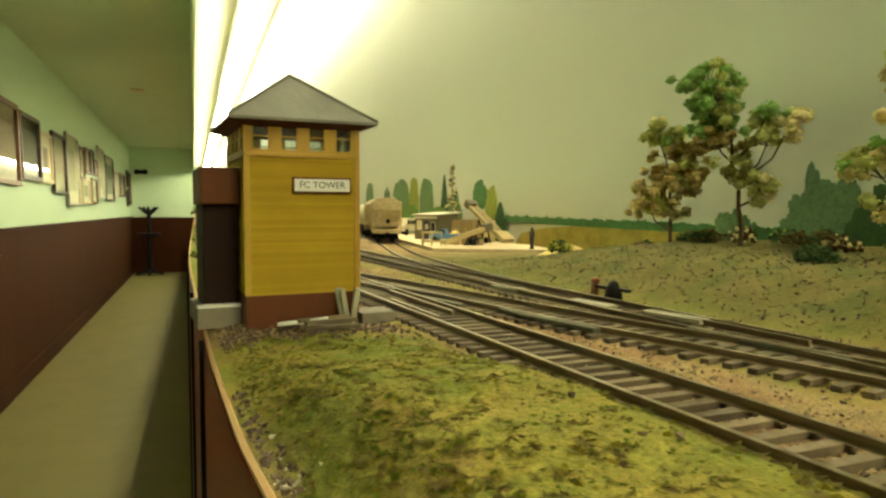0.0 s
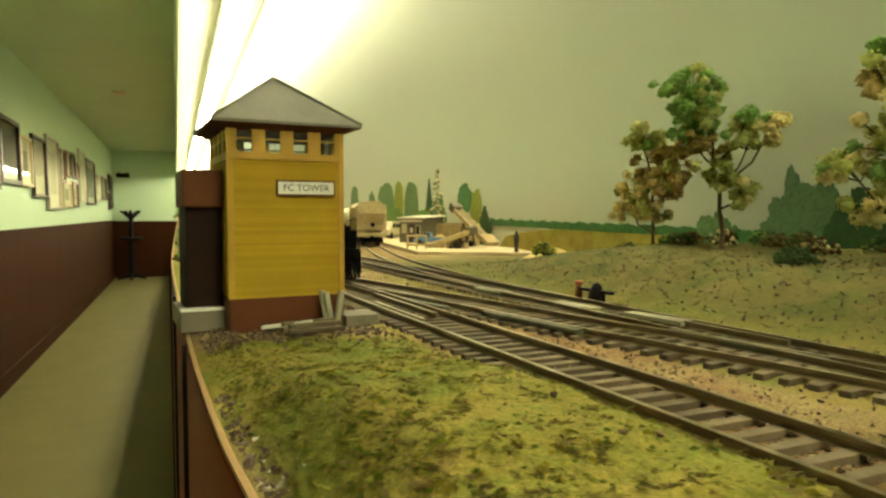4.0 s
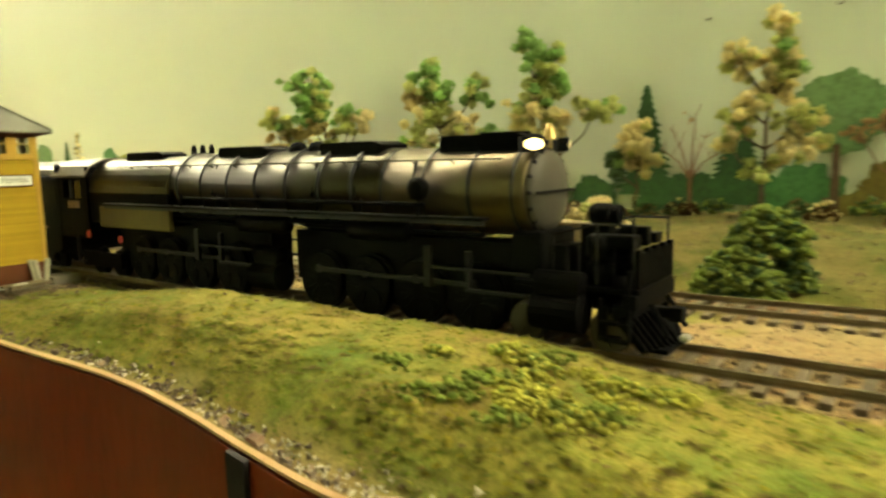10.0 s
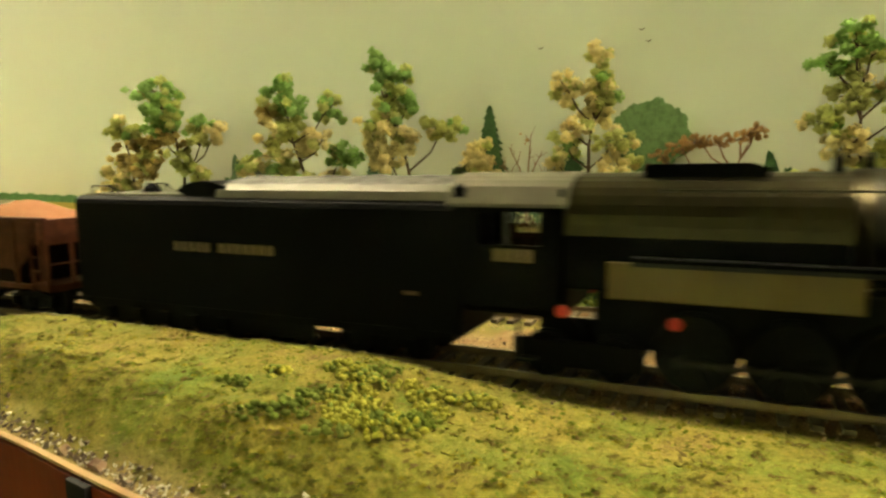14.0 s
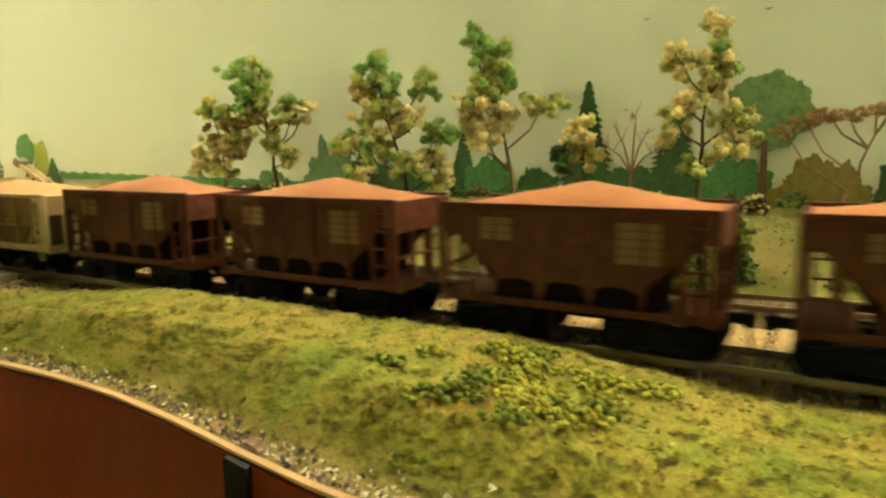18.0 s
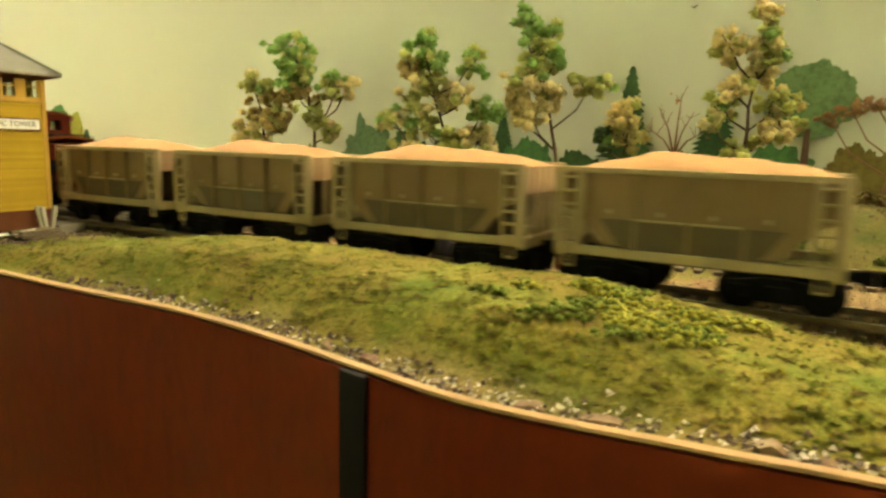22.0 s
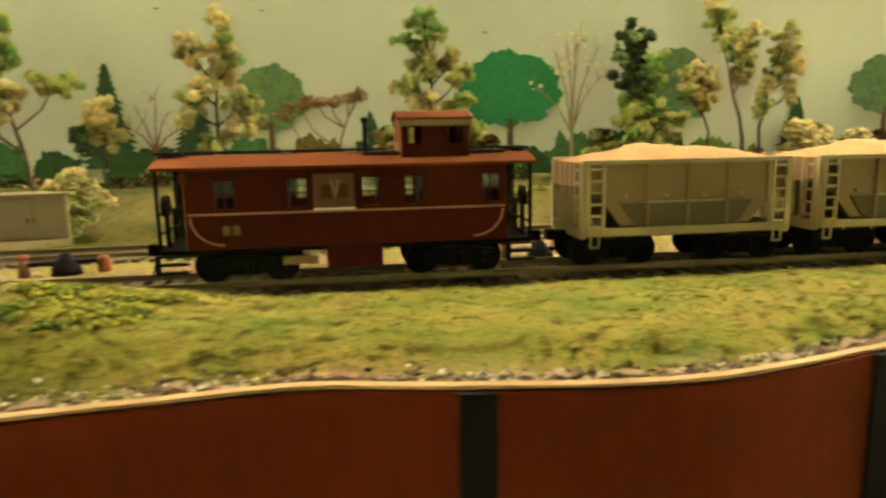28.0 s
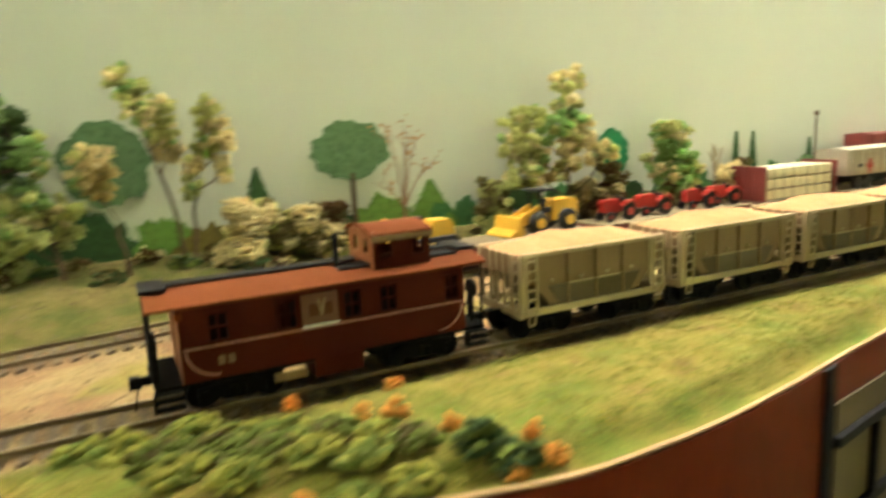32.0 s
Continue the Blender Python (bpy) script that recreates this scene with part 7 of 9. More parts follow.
# ---- painted landscape on the backdrop: flat shapes of paint ----
def paint(name, a, b, scale=120):
    return mat(name, tuple(1.25 * v for v in a), 0.6, second=tuple(1.3 * v for v in b), scale=scale, amount=0.7, third=tuple(0.6 * v for v in a), scale2=scale * 2.3, spec=0.3)


P = dict(green=paint("paint_green", (0.035, 0.12, 0.030), (0.06, 0.16, 0.045)), dark=paint("paint_dark_green", (0.018, 0.055, 0.012), (0.03, 0.08, 0.02)), bright=paint("paint_bright_green", (0.006, 0.19, 0.060), (0.012, 0.125, 0.045), 200),
         teal=paint("paint_blue_green", (0.095, 0.17, 0.060), (0.12, 0.20, 0.080)), sage=paint("paint_sage", (0.075, 0.145, 0.06), (0.10, 0.17, 0.075)), lime=paint("paint_lime", (0.12, 0.23, 0.03), (0.10, 0.19, 0.03)), yellow=paint("paint_yellow_green", (0.26, 0.27, 0.035), (0.2, 0.23, 0.03)),
         olive=paint("paint_olive", (0.15, 0.11, 0.018), (0.12, 0.10, 0.02)), gold=paint("paint_golden_field", (0.32, 0.255, 0.036), (0.27, 0.225, 0.036), 30), bark=paint("paint_bark", (0.10, 0.06, 0.03), (0.07, 0.04, 0.02)))
LAYER = [0]


def flat_shape(name, outline, material, label=""):
    """A thin layer of paint on the backdrop; outline in x and z."""
    LAYER[0] += 1
    d = 0.0007 + 0.00002 * LAYER[0]
    bm = bmesh.new()
    one = [bm.verts.new((x, backdrop_y(x) - d, z)) for x, z in outline]
    two = [bm.verts.new((x, backdrop_y(x) - 0.0001, z)) for x, z in outline]
    bm.faces.new(one)
    for i in range(len(one)):
        j = (i + 1) % len(one)
        bm.faces.new((one[j], one[i], two[i], two[j]))
    bmesh.ops.recalc_face_normals(bm, faces=bm.faces[:])
    return part(name, bm, material, backdrop, label)


def painted(kind, x, z0, z1, half, m, seed):
    rn = random.Random(seed)
    out = []
    if kind == "poplar":
        z0 -= 0.012
    if kind in ("round", "bush", "poplar"):
        n = 240
        for i in range(n):
            a = 2 * math.pi * i / n
            w = 1 + (0.30 if kind == "bush" else 0.16) * fbm(math.cos(a) * 2.2 + seed * 7, math.sin(a) * 2.2, 0, 5) + rn.uniform(-0.02, 0.02)
            if kind == "bush":
                q = (x + half * math.cos(a) * w, z0 + (z1 - z0) * max(0.0, math.sin(a)) ** 0.75 * w if math.sin(a) > 0 else z0)
            elif kind == "poplar":
                c, s_ = math.cos(a), math.sin(a)
                w = 1 + 0.7 * (w - 1)
                q = (x + half * math.copysign(abs(c) ** 0.55, c) * w * (1.0 - 0.18 * s_), (z0 + z1) / 2 + (z1 - z0) / 2 * math.copysign(abs(s_) ** 0.7, s_) * w)
            else:
                q = (x + half * math.cos(a) * w, (z0 + z1) / 2 + (z1 - z0) / 2 * math.sin(a) * w)
            out.append(q)
    else:
        half *= 1.5
        n = 16
        right = []
        for i in range(n):
            u = i / n
            right += [(half * (1 - u) ** 0.85 * rn.uniform(0.72, 1.08) + 0.0004, z0 + (z1 - z0) * u), (half * (1 - u) * 0.62 + 0.0003, z0 + (z1 - z0) * (u + 0.055))]
        out = [(x + a, b) for a, b in right] + [(x, z1)] + [(x - a * rn.uniform(0.85, 1.1), b) for a, b in right[::-1]]
    return flat_shape("painted_tree", out, P[m], {"round": "painted round tree crown", "bush": "painted bush", "poplar": "painted slender tree", "cone": "painted conifer"}[kind])


def painted_trunk(x, z0, z1, w=0.0016):
    flat_shape("painted_trunk", [(x - w, z0), (x + w, z0), (x + w * 0.6, z1), (x - w * 0.6, z1)], P["bark"], "painted tree trunk")


# far hill and hedgerow
flat_shape("painted_hill", [(-0.70 + 0.02 * i, 1.160 + 0.0275 * math.sin(math.pi * min(1, max(0, i / 22))) ** 0.30) for i in range(23)] + [(-0.26, 1.155), (-0.70, 1.155)], P["gold"], "painted golden field")
ridge = [(-0.72 + 0.00125 * i, 1.1915 + 0.0006 * math.sin(i * 0.35) + 0.0030 * abs(fbm(i * 0.45, 1.0)) - 0.000015 * (i - 160)) for i in range(321)]
flat_shape("painted_hedgerow", ridge + [(x, 1.1850 - 0.000012 * (i - 160) - (0.004 if i > 240 else 0)) for i, (x, z) in list(enumerate(ridge))[::-1]], P["green"], "painted far hedgerow")
TREES = (("poplar", -1.353, 1.215, 1.255, 0.030, "teal"), ("bush", -1.225, 1.20, 1.240, 0.022, "sage"), ("poplar", -1.135, 1.19, 1.252, 0.050, "teal"), ("poplar", -1.062, 1.18, 1.253, 0.024, "yellow"), ("poplar", -1.000, 1.18, 1.248, 0.032, "teal"), ("cone", -0.921, 1.17, 1.251, 0.020, "dark"),
         ("bush", -0.881, 1.17, 1.222, 0.030, "teal"), ("bush", -0.95, 1.17, 1.205, 0.07, "lime"), ("bush", -1.1, 1.17, 1.21, 0.08, "lime"), ("round", -0.794, 1.200, 1.238, 0.021, "green"), ("poplar", -0.759, 1.172, 1.229, 0.017, "yellow"), ("cone", -0.735, 1.161, 1.210, 0.026, "dark"), ("bush", -0.372, 1.172, 1.200, 0.019, "teal"),
         ("bush", -0.304, 1.170, 1.222, 0.030, "sage"), ("bush", -0.262, 1.170, 1.211, 0.030, "dark"), ("bush", -0.225, 1.172, 1.205, 0.030, "dark"), ("cone", -0.085, 1.190, 1.257, 0.0145, "dark"), ("cone", -0.031, 1.185, 1.238, 0.016, "dark"), ("cone", -0.178, 1.180, 1.228, 0.012, "dark"), ("bush", -0.157, 1.176, 1.208, 0.021, "green"), ("bush", -0.120, 1.178, 1.202, 0.018, "dark"), ("bush", -0.06, 1.178, 1.203, 0.03, "dark"),
         ("bush", 0.003, 1.178, 1.209, 0.022, "green"), ("round", 0.018, 1.212, 1.255, 0.0235, "teal"), ("bush", 0.046, 1.172, 1.209, 0.026, "olive"), ("bush", 0.088, 1.178, 1.216, 0.017, "dark"), ("bush", 0.120, 1.176, 1.206, 0.020, "olive"), ("bush", 0.150, 1.176, 1.200, 0.022, "green"),
         ("round", 0.176, 1.213, 1.262, 0.033, "bright"), ("bush", 0.219, 1.176, 1.208, 0.024, "green"), ("bush", 0.185, 1.176, 1.198, 0.025, "dark"), ("round", 0.286, 1.213, 1.262, 0.024, "sage"), ("bush", 0.262, 1.172, 1.212, 0.030, "dark"), ("bush", 0.283, 1.172, 1.204, 0.018, "dark"), ("bush", 0.313, 1.172, 1.203, 0.018, "lime"), ("bush", 0.338, 1.172, 1.196, 0.020, "olive"),
         ("cone", 0.369, 1.197, 1.230, 0.009, "dark"), ("bush", 0.375, 1.172, 1.200, 0.022, "olive"), ("bush", 0.412, 1.170, 1.197, 0.028, "dark"), ("round", 0.430, 1.217, 1.256, 0.0245, "sage"), ("bush", 0.452, 1.172, 1.202, 0.026, "lime"), ("cone", 0.484, 1.178, 1.214, 0.019, "lime"), ("bush", 0.505, 1.172, 1.198, 0.024, "green"), ("bush", 0.545, 1.172, 1.202, 0.028, "dark"), ("bush", 0.59, 1.172, 1.200, 0.025, "green"),
         ("round", 0.642, 1.204, 1.240, 0.0155, "bright"), ("bush", 0.66, 1.172, 1.198, 0.025, "dark"), ("bush", 0.70, 1.172, 1.198, 0.022, "sage"), ("bush", 0.736, 1.176, 1.202, 0.016, "green"), ("cone", 0.780, 1.185, 1.232, 0.0055, "dark"), ("cone", 0.801, 1.185, 1.231, 0.0058, "dark"), ("bush", 0.790, 1.18, 1.202, 0.016, "teal"), ("bush", 0.828, 1.18, 1.202, 0.014, "green"), ("cone", 0.878, 1.185, 1.222, 0.005, "dark"), ("bush", 0.88, 1.18, 1.205, 0.03, "teal"))
for k, row in enumerate(TREES):
    painted(*row, seed=k + 1)
for x, a, b, w in ((-0.794, 1.165, 1.204, 0.003), (0.018, 1.178, 1.218, 0.0026), (0.176, 1.178, 1.218, 0.0026), (0.430, 1.178, 1.222, 0.0018), (0.642, 1.178, 1.208, 0.0015), (-0.304, 1.17, 1.18, 0.001)):
    painted_trunk(x, a, b, w)
for k, (x, z) in enumerate(((-0.05, 1.2905), (0.012, 1.296), (0.016, 1.289), (0.225, 1.268), (0.16, 1.274))):
    flat_shape("painted_bird", [(x - 0.002, z + 0.0007), (x - 0.001, z + 0.0002), (x, z - 0.0002), (x + 0.001, z + 0.0002), (x + 0.002, z + 0.0007), (x + 0.001, z - 0.0001), (x, z - 0.0006), (x - 0.001, z - 0.0001)], P["bark"], "tiny painted bird")


# ---- the yard beyond the tower ----
M["concrete"] = mat("pale_concrete", (0.62, 0.50, 0.30), 0.9, second=(0.52, 0.41, 0.24), scale=60, bump=0.4)
M["hopper"] = mat("dusty_tan_hopper", (0.58, 0.47, 0.25), 0.65, second=(0.48, 0.39, 0.20), scale=50, third=(0.34, 0.26, 0.13), scale2=220)
M["shedgrey"] = mat("grey_brown_boards", (0.13, 0.115, 0.07), 0.8, second=(0.17, 0.145, 0.09), scale=200, stretch=(1, 1, 0.15))
M["tin"] = mat("white_tin_roof", (0.72, 0.68, 0.52), 0.6, second=(0.62, 0.58, 0.43), scale=70)
M["bluepaint"] = mat("sky_blue_paint", (0.11, 0.24, 0.46), 0.35, second=(0.09, 0.20, 0.40), scale=120)
M["vancream"] = mat("cream_van_paint", (0.66, 0.60, 0.40), 0.4, second=(0.58, 0.52, 0.34), scale=90)
M["oldwood"] = mat("tan_stripwood", (0.50, 0.38, 0.18), 0.8, second=(0.36, 0.26, 0.115), scale=200, stretch=(1, 0.2, 1), bump=0.4)
M["sand"] = mat("yellow_sand", (0.62, 0.46, 0.17), 0.95, second=(0.5, 0.36, 0.12), scale=250, bump=1.0, bump_scale=900)
M["cloth"] = mat("dark_figure_paint", (0.05, 0.042, 0.035), 0.8, second=(0.08, 0.065, 0.05), scale=300)
M["rubber"] = mat("black_rubber", (0.012, 0.011, 0.010), 0.8)
M["machine"] = mat("construction_yellow", (0.72, 0.42, 0.025), 0.45, second=(0.62, 0.35, 0.02), scale=150)
M["tractor"] = mat("tractor_red", (0.38, 0.022, 0.012), 0.4, second=(0.28, 0.016, 0.010), scale=150)
M["oxide"] = mat("dark_red_car_paint", (0.16, 0.022, 0.016), 0.6, second=(0.12, 0.017, 0.012), scale=90)
M["deck"] = mat("grey_brown_deck", (0.22, 0.17, 0.09), 0.85, second=(0.15, 0.115, 0.06), scale=120, stretch=(0.2, 1, 1), rand=0.2)
M["wrap"] = mat("white_lumber_wrap", (0.80, 0.74, 0.52), 0.5, second=(0.68, 0.60, 0.38), scale=60, amount=0.6)
M["palegrey"] = mat("pale_grey_car_paint", (0.42, 0.37, 0.28), 0.6, second=(0.36, 0.31, 0.23), scale=70)
YARD = 1.1658

bm = bmesh.new()
prism(bm, [(-0.602, 0.140), (-0.536, 0.226), (-0.62, 0.252), (-0.95, 0.272), (-0.95, 0.205), (-0.82, 0.182)], 1.158, YARD, "z")
tagged(link("pavement", bm, M["concrete"]), "pale dusty concrete yard slab", "pavement", kind="structure")


def hopper_car():
    t = thing("covered_hopper", "dusty tan covered hopper car standing on the yard track", "freight car", at=pose(-0.829, 0.1665, RAIL, 0, 0, -14.0))
    L, W = 0.077, 0.0165
    bm = bmesh.new()
    sec = [(-W, 0.018), (-W, 0.044), (-W * 0.72, 0.0495), (W * 0.72, 0.0495), (W, 0.044), (W, 0.018)]
    prism(bm, sec, -L + 0.012, L - 0.012, "x")
    part("body", bm, M["hopper"], t)
    for s in (-1, 1):
        # sloped end sheet, end frame and posts
        bm = bmesh.new()
        e = s * L
        q = [bm.verts.new(c) for c in ((e - s * 0.002, -W, 0.036), (e - s * 0.002, W, 0.036), (e - s * 0.0185, W * 0.7, 0.0155), (e - s * 0.0185, -W * 0.7, 0.0155))]
        q2 = [bm.verts.new(v.co - Vector((s * 0.0012, 0, 0.0006))) for v in q]
        bm.faces.new(q)
        bm.faces.new(q2[::-1])
        for i in range(4):
            bm.faces.new((q[i], q[(i + 1) % 4], q2[(i + 1) % 4], q2[i]))
        bmesh.ops.recalc_face_normals(bm, faces=bm.faces[:])
        part("slope_sheet", bm, M["hopper"], t)
        part("end_head", boxes((min(e - s * 0.012, e), max(e - s * 0.012, e), -W, W, 0.036, 0.0465), bevel=0.0006), M["hopper"], t)
        part("end_sill", boxes((min(e - s * 0.014, e), max(e - s * 0.014, e), -W, W, 0.0105, 0.0145), bevel=0.0004), M["hopper"], t, "tan end sill")
        for y in (-W + 0.0008, W - 0.0008):
            part("post", boxes((e - 0.0007, e + 0.0007, y - 0.0007, y + 0.0007, 0.0145, 0.036)), M["hopper"], t)
        bm = bmesh.new()
        for y in (-0.006, 0.006):
            tube(bm, (e - s * 0.001, y * 2, 0.0145), (e - s * 0.002, y * 1.4, 0.036), 0.0006, n=6)
        part("brace", bm, M["hopper"], t)
        ladder(t, M["hopper"], e + s * 0.0008, -W * 0.62, 0.013, 0.045, 0.0065, 7, ends=True)
        ladder(t, M["hopper"], e - s * 0.006, -W - 0.0006, 0.013, 0.045, 0.0055, 7)
        c = part("brake_wheel", tube(bmesh.new(), (e, 0.001, 0.024), (e + s * 0.001, 0.001, 0.024), 0.0026, n=14), M["frame"], t, "black round outlet")
        truck(t, s * (L - 0.022))
        coupler(t, e, s)
    for k in range(3):
        x = -0.036 + 0.036 * k
        bm = bmesh.new()
        r0 = [bm.verts.new(c) for c in ((x - 0.017, -W, 0.018), (x + 0.017, -W, 0.018), (x + 0.017, W, 0.018), (x - 0.017, W, 0.018))]
        r1 = [bm.verts.new(c) for c in ((x - 0.005, -0.005, 0.007), (x + 0.005, -0.005, 0.007), (x + 0.005, 0.005, 0.007), (x - 0.005, 0.005, 0.007))]
        for i in range(4):
            bm.faces.new((r0[i], r0[(i + 1) % 4], r1[(i + 1) % 4], r1[i]))
        bm.faces.new(r1)
        bmesh.ops.recalc_face_normals(bm, faces=bm.faces[:])
        part("bay", bm, M["hopper"], t, "tapered discharge bay")
    for k in range(9):
        x = -L + 0.016 + 0.0153 * k
        for s in (-1, 1):
            part("rib", boxes((x - 0.0006, x + 0.0006, s * (W + 0.0004) - 0.0005, s * (W + 0.0004) + 0.0005, 0.018, 0.044)), M["hopper"], t)
    part("running_board", boxes((-L, L, -0.0035, 0.0035, 0.0497, 0.0505)), M["hopper"], t)
    for k in range(4):
        part("hatch", tube(bmesh.new(), (-0.054 + 0.036 * k, 0.0075, 0.0493), (-0.054 + 0.036 * k, 0.0075, 0.0512), 0.003, n=12), M["hopper"], t)


hopper_car()


def tank_car():
    t = thing("tank_car", "pale cream tank car coupled behind the hopper", "freight car", at=pose(-0.992, 0.199, RAIL, 0, 0, -11))
    bm = lathe(bmesh.new(), (-0.07, 0, 0.030), (0.07, 0, 0.030), [(0, 0.004), (0.02, 0.011), (0.06, 0.0152), (0.94, 0.0152), (0.98, 0.011), (1, 0.004)], 22)
    part("tank", bm, M["vancream"], t, smooth=True)
    part("dome", tube(bmesh.new(), (0, 0, 0.043), (0, 0, 0.049), 0.006, n=16), M["vancream"], t)
    part("underframe", boxes((-0.074, 0.074, -0.011, 0.011, 0.0105, 0.0145), bevel=0.0004), M["frame"], t)
    for s in (-1, 1):
        truck(t, s * 0.052)
        part("saddle", boxes((s * 0.052 - 0.003, s * 0.052 + 0.003, -0.010, 0.010, 0.0145, 0.019)), M["frame"], t)


tank_car()


def shed():
    u = math.degrees(math.atan2(0.66, 0.75))
    t = thing("shed", "low grey-brown board shed with a white tin roof", "shed", at=pose(-0.7935, 0.1965, YARD, 0, 0, u))
    w, d, h0, h1 = 0.030, 0.062, 0.0285, 0.0310
    for nm, bm in (("wall", boxes((0, w, 0, 0.0012, 0, h0))), ("wall", boxes((0, w, d - 0.0012, d, 0, h1 - 0.0005))), ("wall", boxes((0, 0.0012, 0.0012, d - 0.0012, 0, h0))), ("wall", boxes((w - 0.0012, w, 0.0012, d - 0.0012, 0, h0)))):
        part(nm, bm, M["shedgrey"], t)
    bm = bmesh.new()
    prism(bm, [(-0.003, h0), (-0.003, h0 + 0.0016), (d + 0.003, h1 + 0.0016), (d + 0.003, h1)], -0.003, w + 0.003, "x")
    part("roof", bm, M["tin"], t, "white tin roof")
    part("fascia_board", boxes((0.0, w, -0.0006, 0.0, h0 - 0.004, h0 - 0.0012)), M["tin"], t, "pale board under the eaves")
    for x0, x1, z0, z1 in ((0.0035, 0.0085, 0.012, 0.022), (0.0225, 0.0268, 0.010, 0.020)):
        f = part("window_frame", boxes((x0 - 0.0006, x1 + 0.0006, -0.0008, 0.0, z0 - 0.0006, z1 + 0.0006)), M["tin"], t, "white window")
        part("pane", boxes((x0, x1, -0.0010, -0.0008, z0, z1)), M["vancream"] if x0 < 0.01 else M["glass"], f)
    # closed dark plate; the shade inside the doorway is its colour
    f = part("door", boxes((0.0130, 0.0195, -0.0008, 0, 0.0, 0.0215)), M["ink"], t, "dark plate painted for the shade inside the doorway")
    part("door_pane", boxes((0.0145, 0.0180, -0.0012, -0.0008, 0.012, 0.018)), M["tin"], f)


shed()


def bin_box():
    t = thing("storage_bin", "open tan plywood storage bin beside the shed", "bin", at=pose(-0.735, 0.2185, YARD, 0, 0, 14))
    w, d, h, k = 0.052, 0.020, 0.0240, 0.0012
    for b in ((0, w, 0, k, 0, h * 0.9), (0, w, d - k, d, 0, h), (0, k, k, d - k, 0, h), (w - k, w, k, d - k, 0, h * 0.8)):
        part("side", boxes(b), M["oldwood"], t)
    part("floor", boxes((k, w - k, k, d - k, 0.0, 0.006)), M["sand"], t, "sand in the bin")
    for x in (0.012, 0.025, 0.038):
        part("batten", boxes((x - 0.0008, x + 0.0008, -0.0008, 0, 0, h * 0.9)), M["oldwood"], t)


bin_box()


def wheel4(t, xs, w, r, width=0.0022):
    for x in xs:
        for s in (-1, 1):
            part("wheel", tube(bmesh.new(), (x, s * w - width / 2, r), (x, s * w + width / 2, r), r, n=14), M["rubber"], t, "black rubber wheel")


def pickup():
    t = thing("pickup_truck", "light blue pickup truck with a sand load", "truck", at=pose(-0.716, 0.2035, YARD, 0, 0, 235) @ Matrix.Scale(0.68, 4))
    bm = bmesh.new()
    prism(bm, [(-0.026, 0.006), (-0.026, 0.0125), (-0.002, 0.0125), (0.000, 0.0205), (0.010, 0.0205), (0.0145, 0.0135), (0.024, 0.0115), (0.0265, 0.008), (0.0265, 0.005)], -0.0098, 0.0098)
    bmesh.ops.bevel(bm, geom=bm.edges[:], offset=0.0009, segments=2, affect="EDGES")
    part("body", bm, M["bluepaint"], t, smooth=False)
    for s in (-1, 1):
        part("window", boxes((0.0012, 0.0100, s * 0.0098 - 0.0002, s * 0.0098 + 0.0002, 0.0138, 0.0190)), M["glass"], t, "dark cab window")
        part("headlight", tube(bmesh.new(), (0.0262, s * 0.007, 0.009), (0.0270, s * 0.007, 0.009), 0.0014, n=10), M["tin"], t)
    bm = bmesh.new()
    q = [bm.verts.new(c) for c in ((0.0101, -0.0085, 0.0200), (0.0101, 0.0085, 0.0200), (0.0146, 0.0085, 0.0140), (0.0146, -0.0085, 0.0140))]
    q2 = [bm.verts.new(v.co + Vector((0.0006, 0, 0.0003))) for v in q]
    bm.faces.new(q2[::-1])
    bm.faces.new(q)
    for i in range(4):
        bm.faces.new((q[i], q[(i + 1) % 4], q2[(i + 1) % 4], q2[i]))
    part("windscreen", bm, M["glass"], t)
    part("bumper", boxes((0.0262, 0.0278, -0.0095, 0.0095, 0.0045, 0.0062), bevel=0.0003), M["tin"], t)
    wheel4(t, (-0.017, 0.017), 0.009, 0.0045)
    part("load", lathe(bmesh.new(), (-0.014, 0, 0.0122), (-0.014, 0, 0.0175), [(0, 0.009), (0.5, 0.007), (1, 0.002)], 12), M["sand"], t, "yellow sand load")


pickup()


def van():
    t = thing("van", "cream panel van parked beside the yard", "van", at=pose(-0.935, 0.236, YARD, 0, 0, -45))
    bm = bmesh.new()
    prism(bm, [(-0.026, 0.005), (-0.026, 0.0215), (-0.024, 0.0235), (0.014, 0.0235), (0.020, 0.0150), (0.026, 0.0130), (0.027, 0.005)], -0.011, 0.011)
    bmesh.ops.bevel(bm, geom=bm.edges[:], offset=0.0010, segments=2, affect="EDGES")
    part("body", bm, M["vancream"], t)
    for x in (-0.021, -0.012, -0.003, 0.007):
        for s in (-1, 1):
            part("window", boxes((x, x + 0.0065, s * 0.011 - 0.0002, s * 0.011 + 0.0002, 0.0150, 0.0205)), M["glass"], t, "dark side window")
    wheel4(t, (-0.017, 0.017), 0.0104, 0.0046)


van()


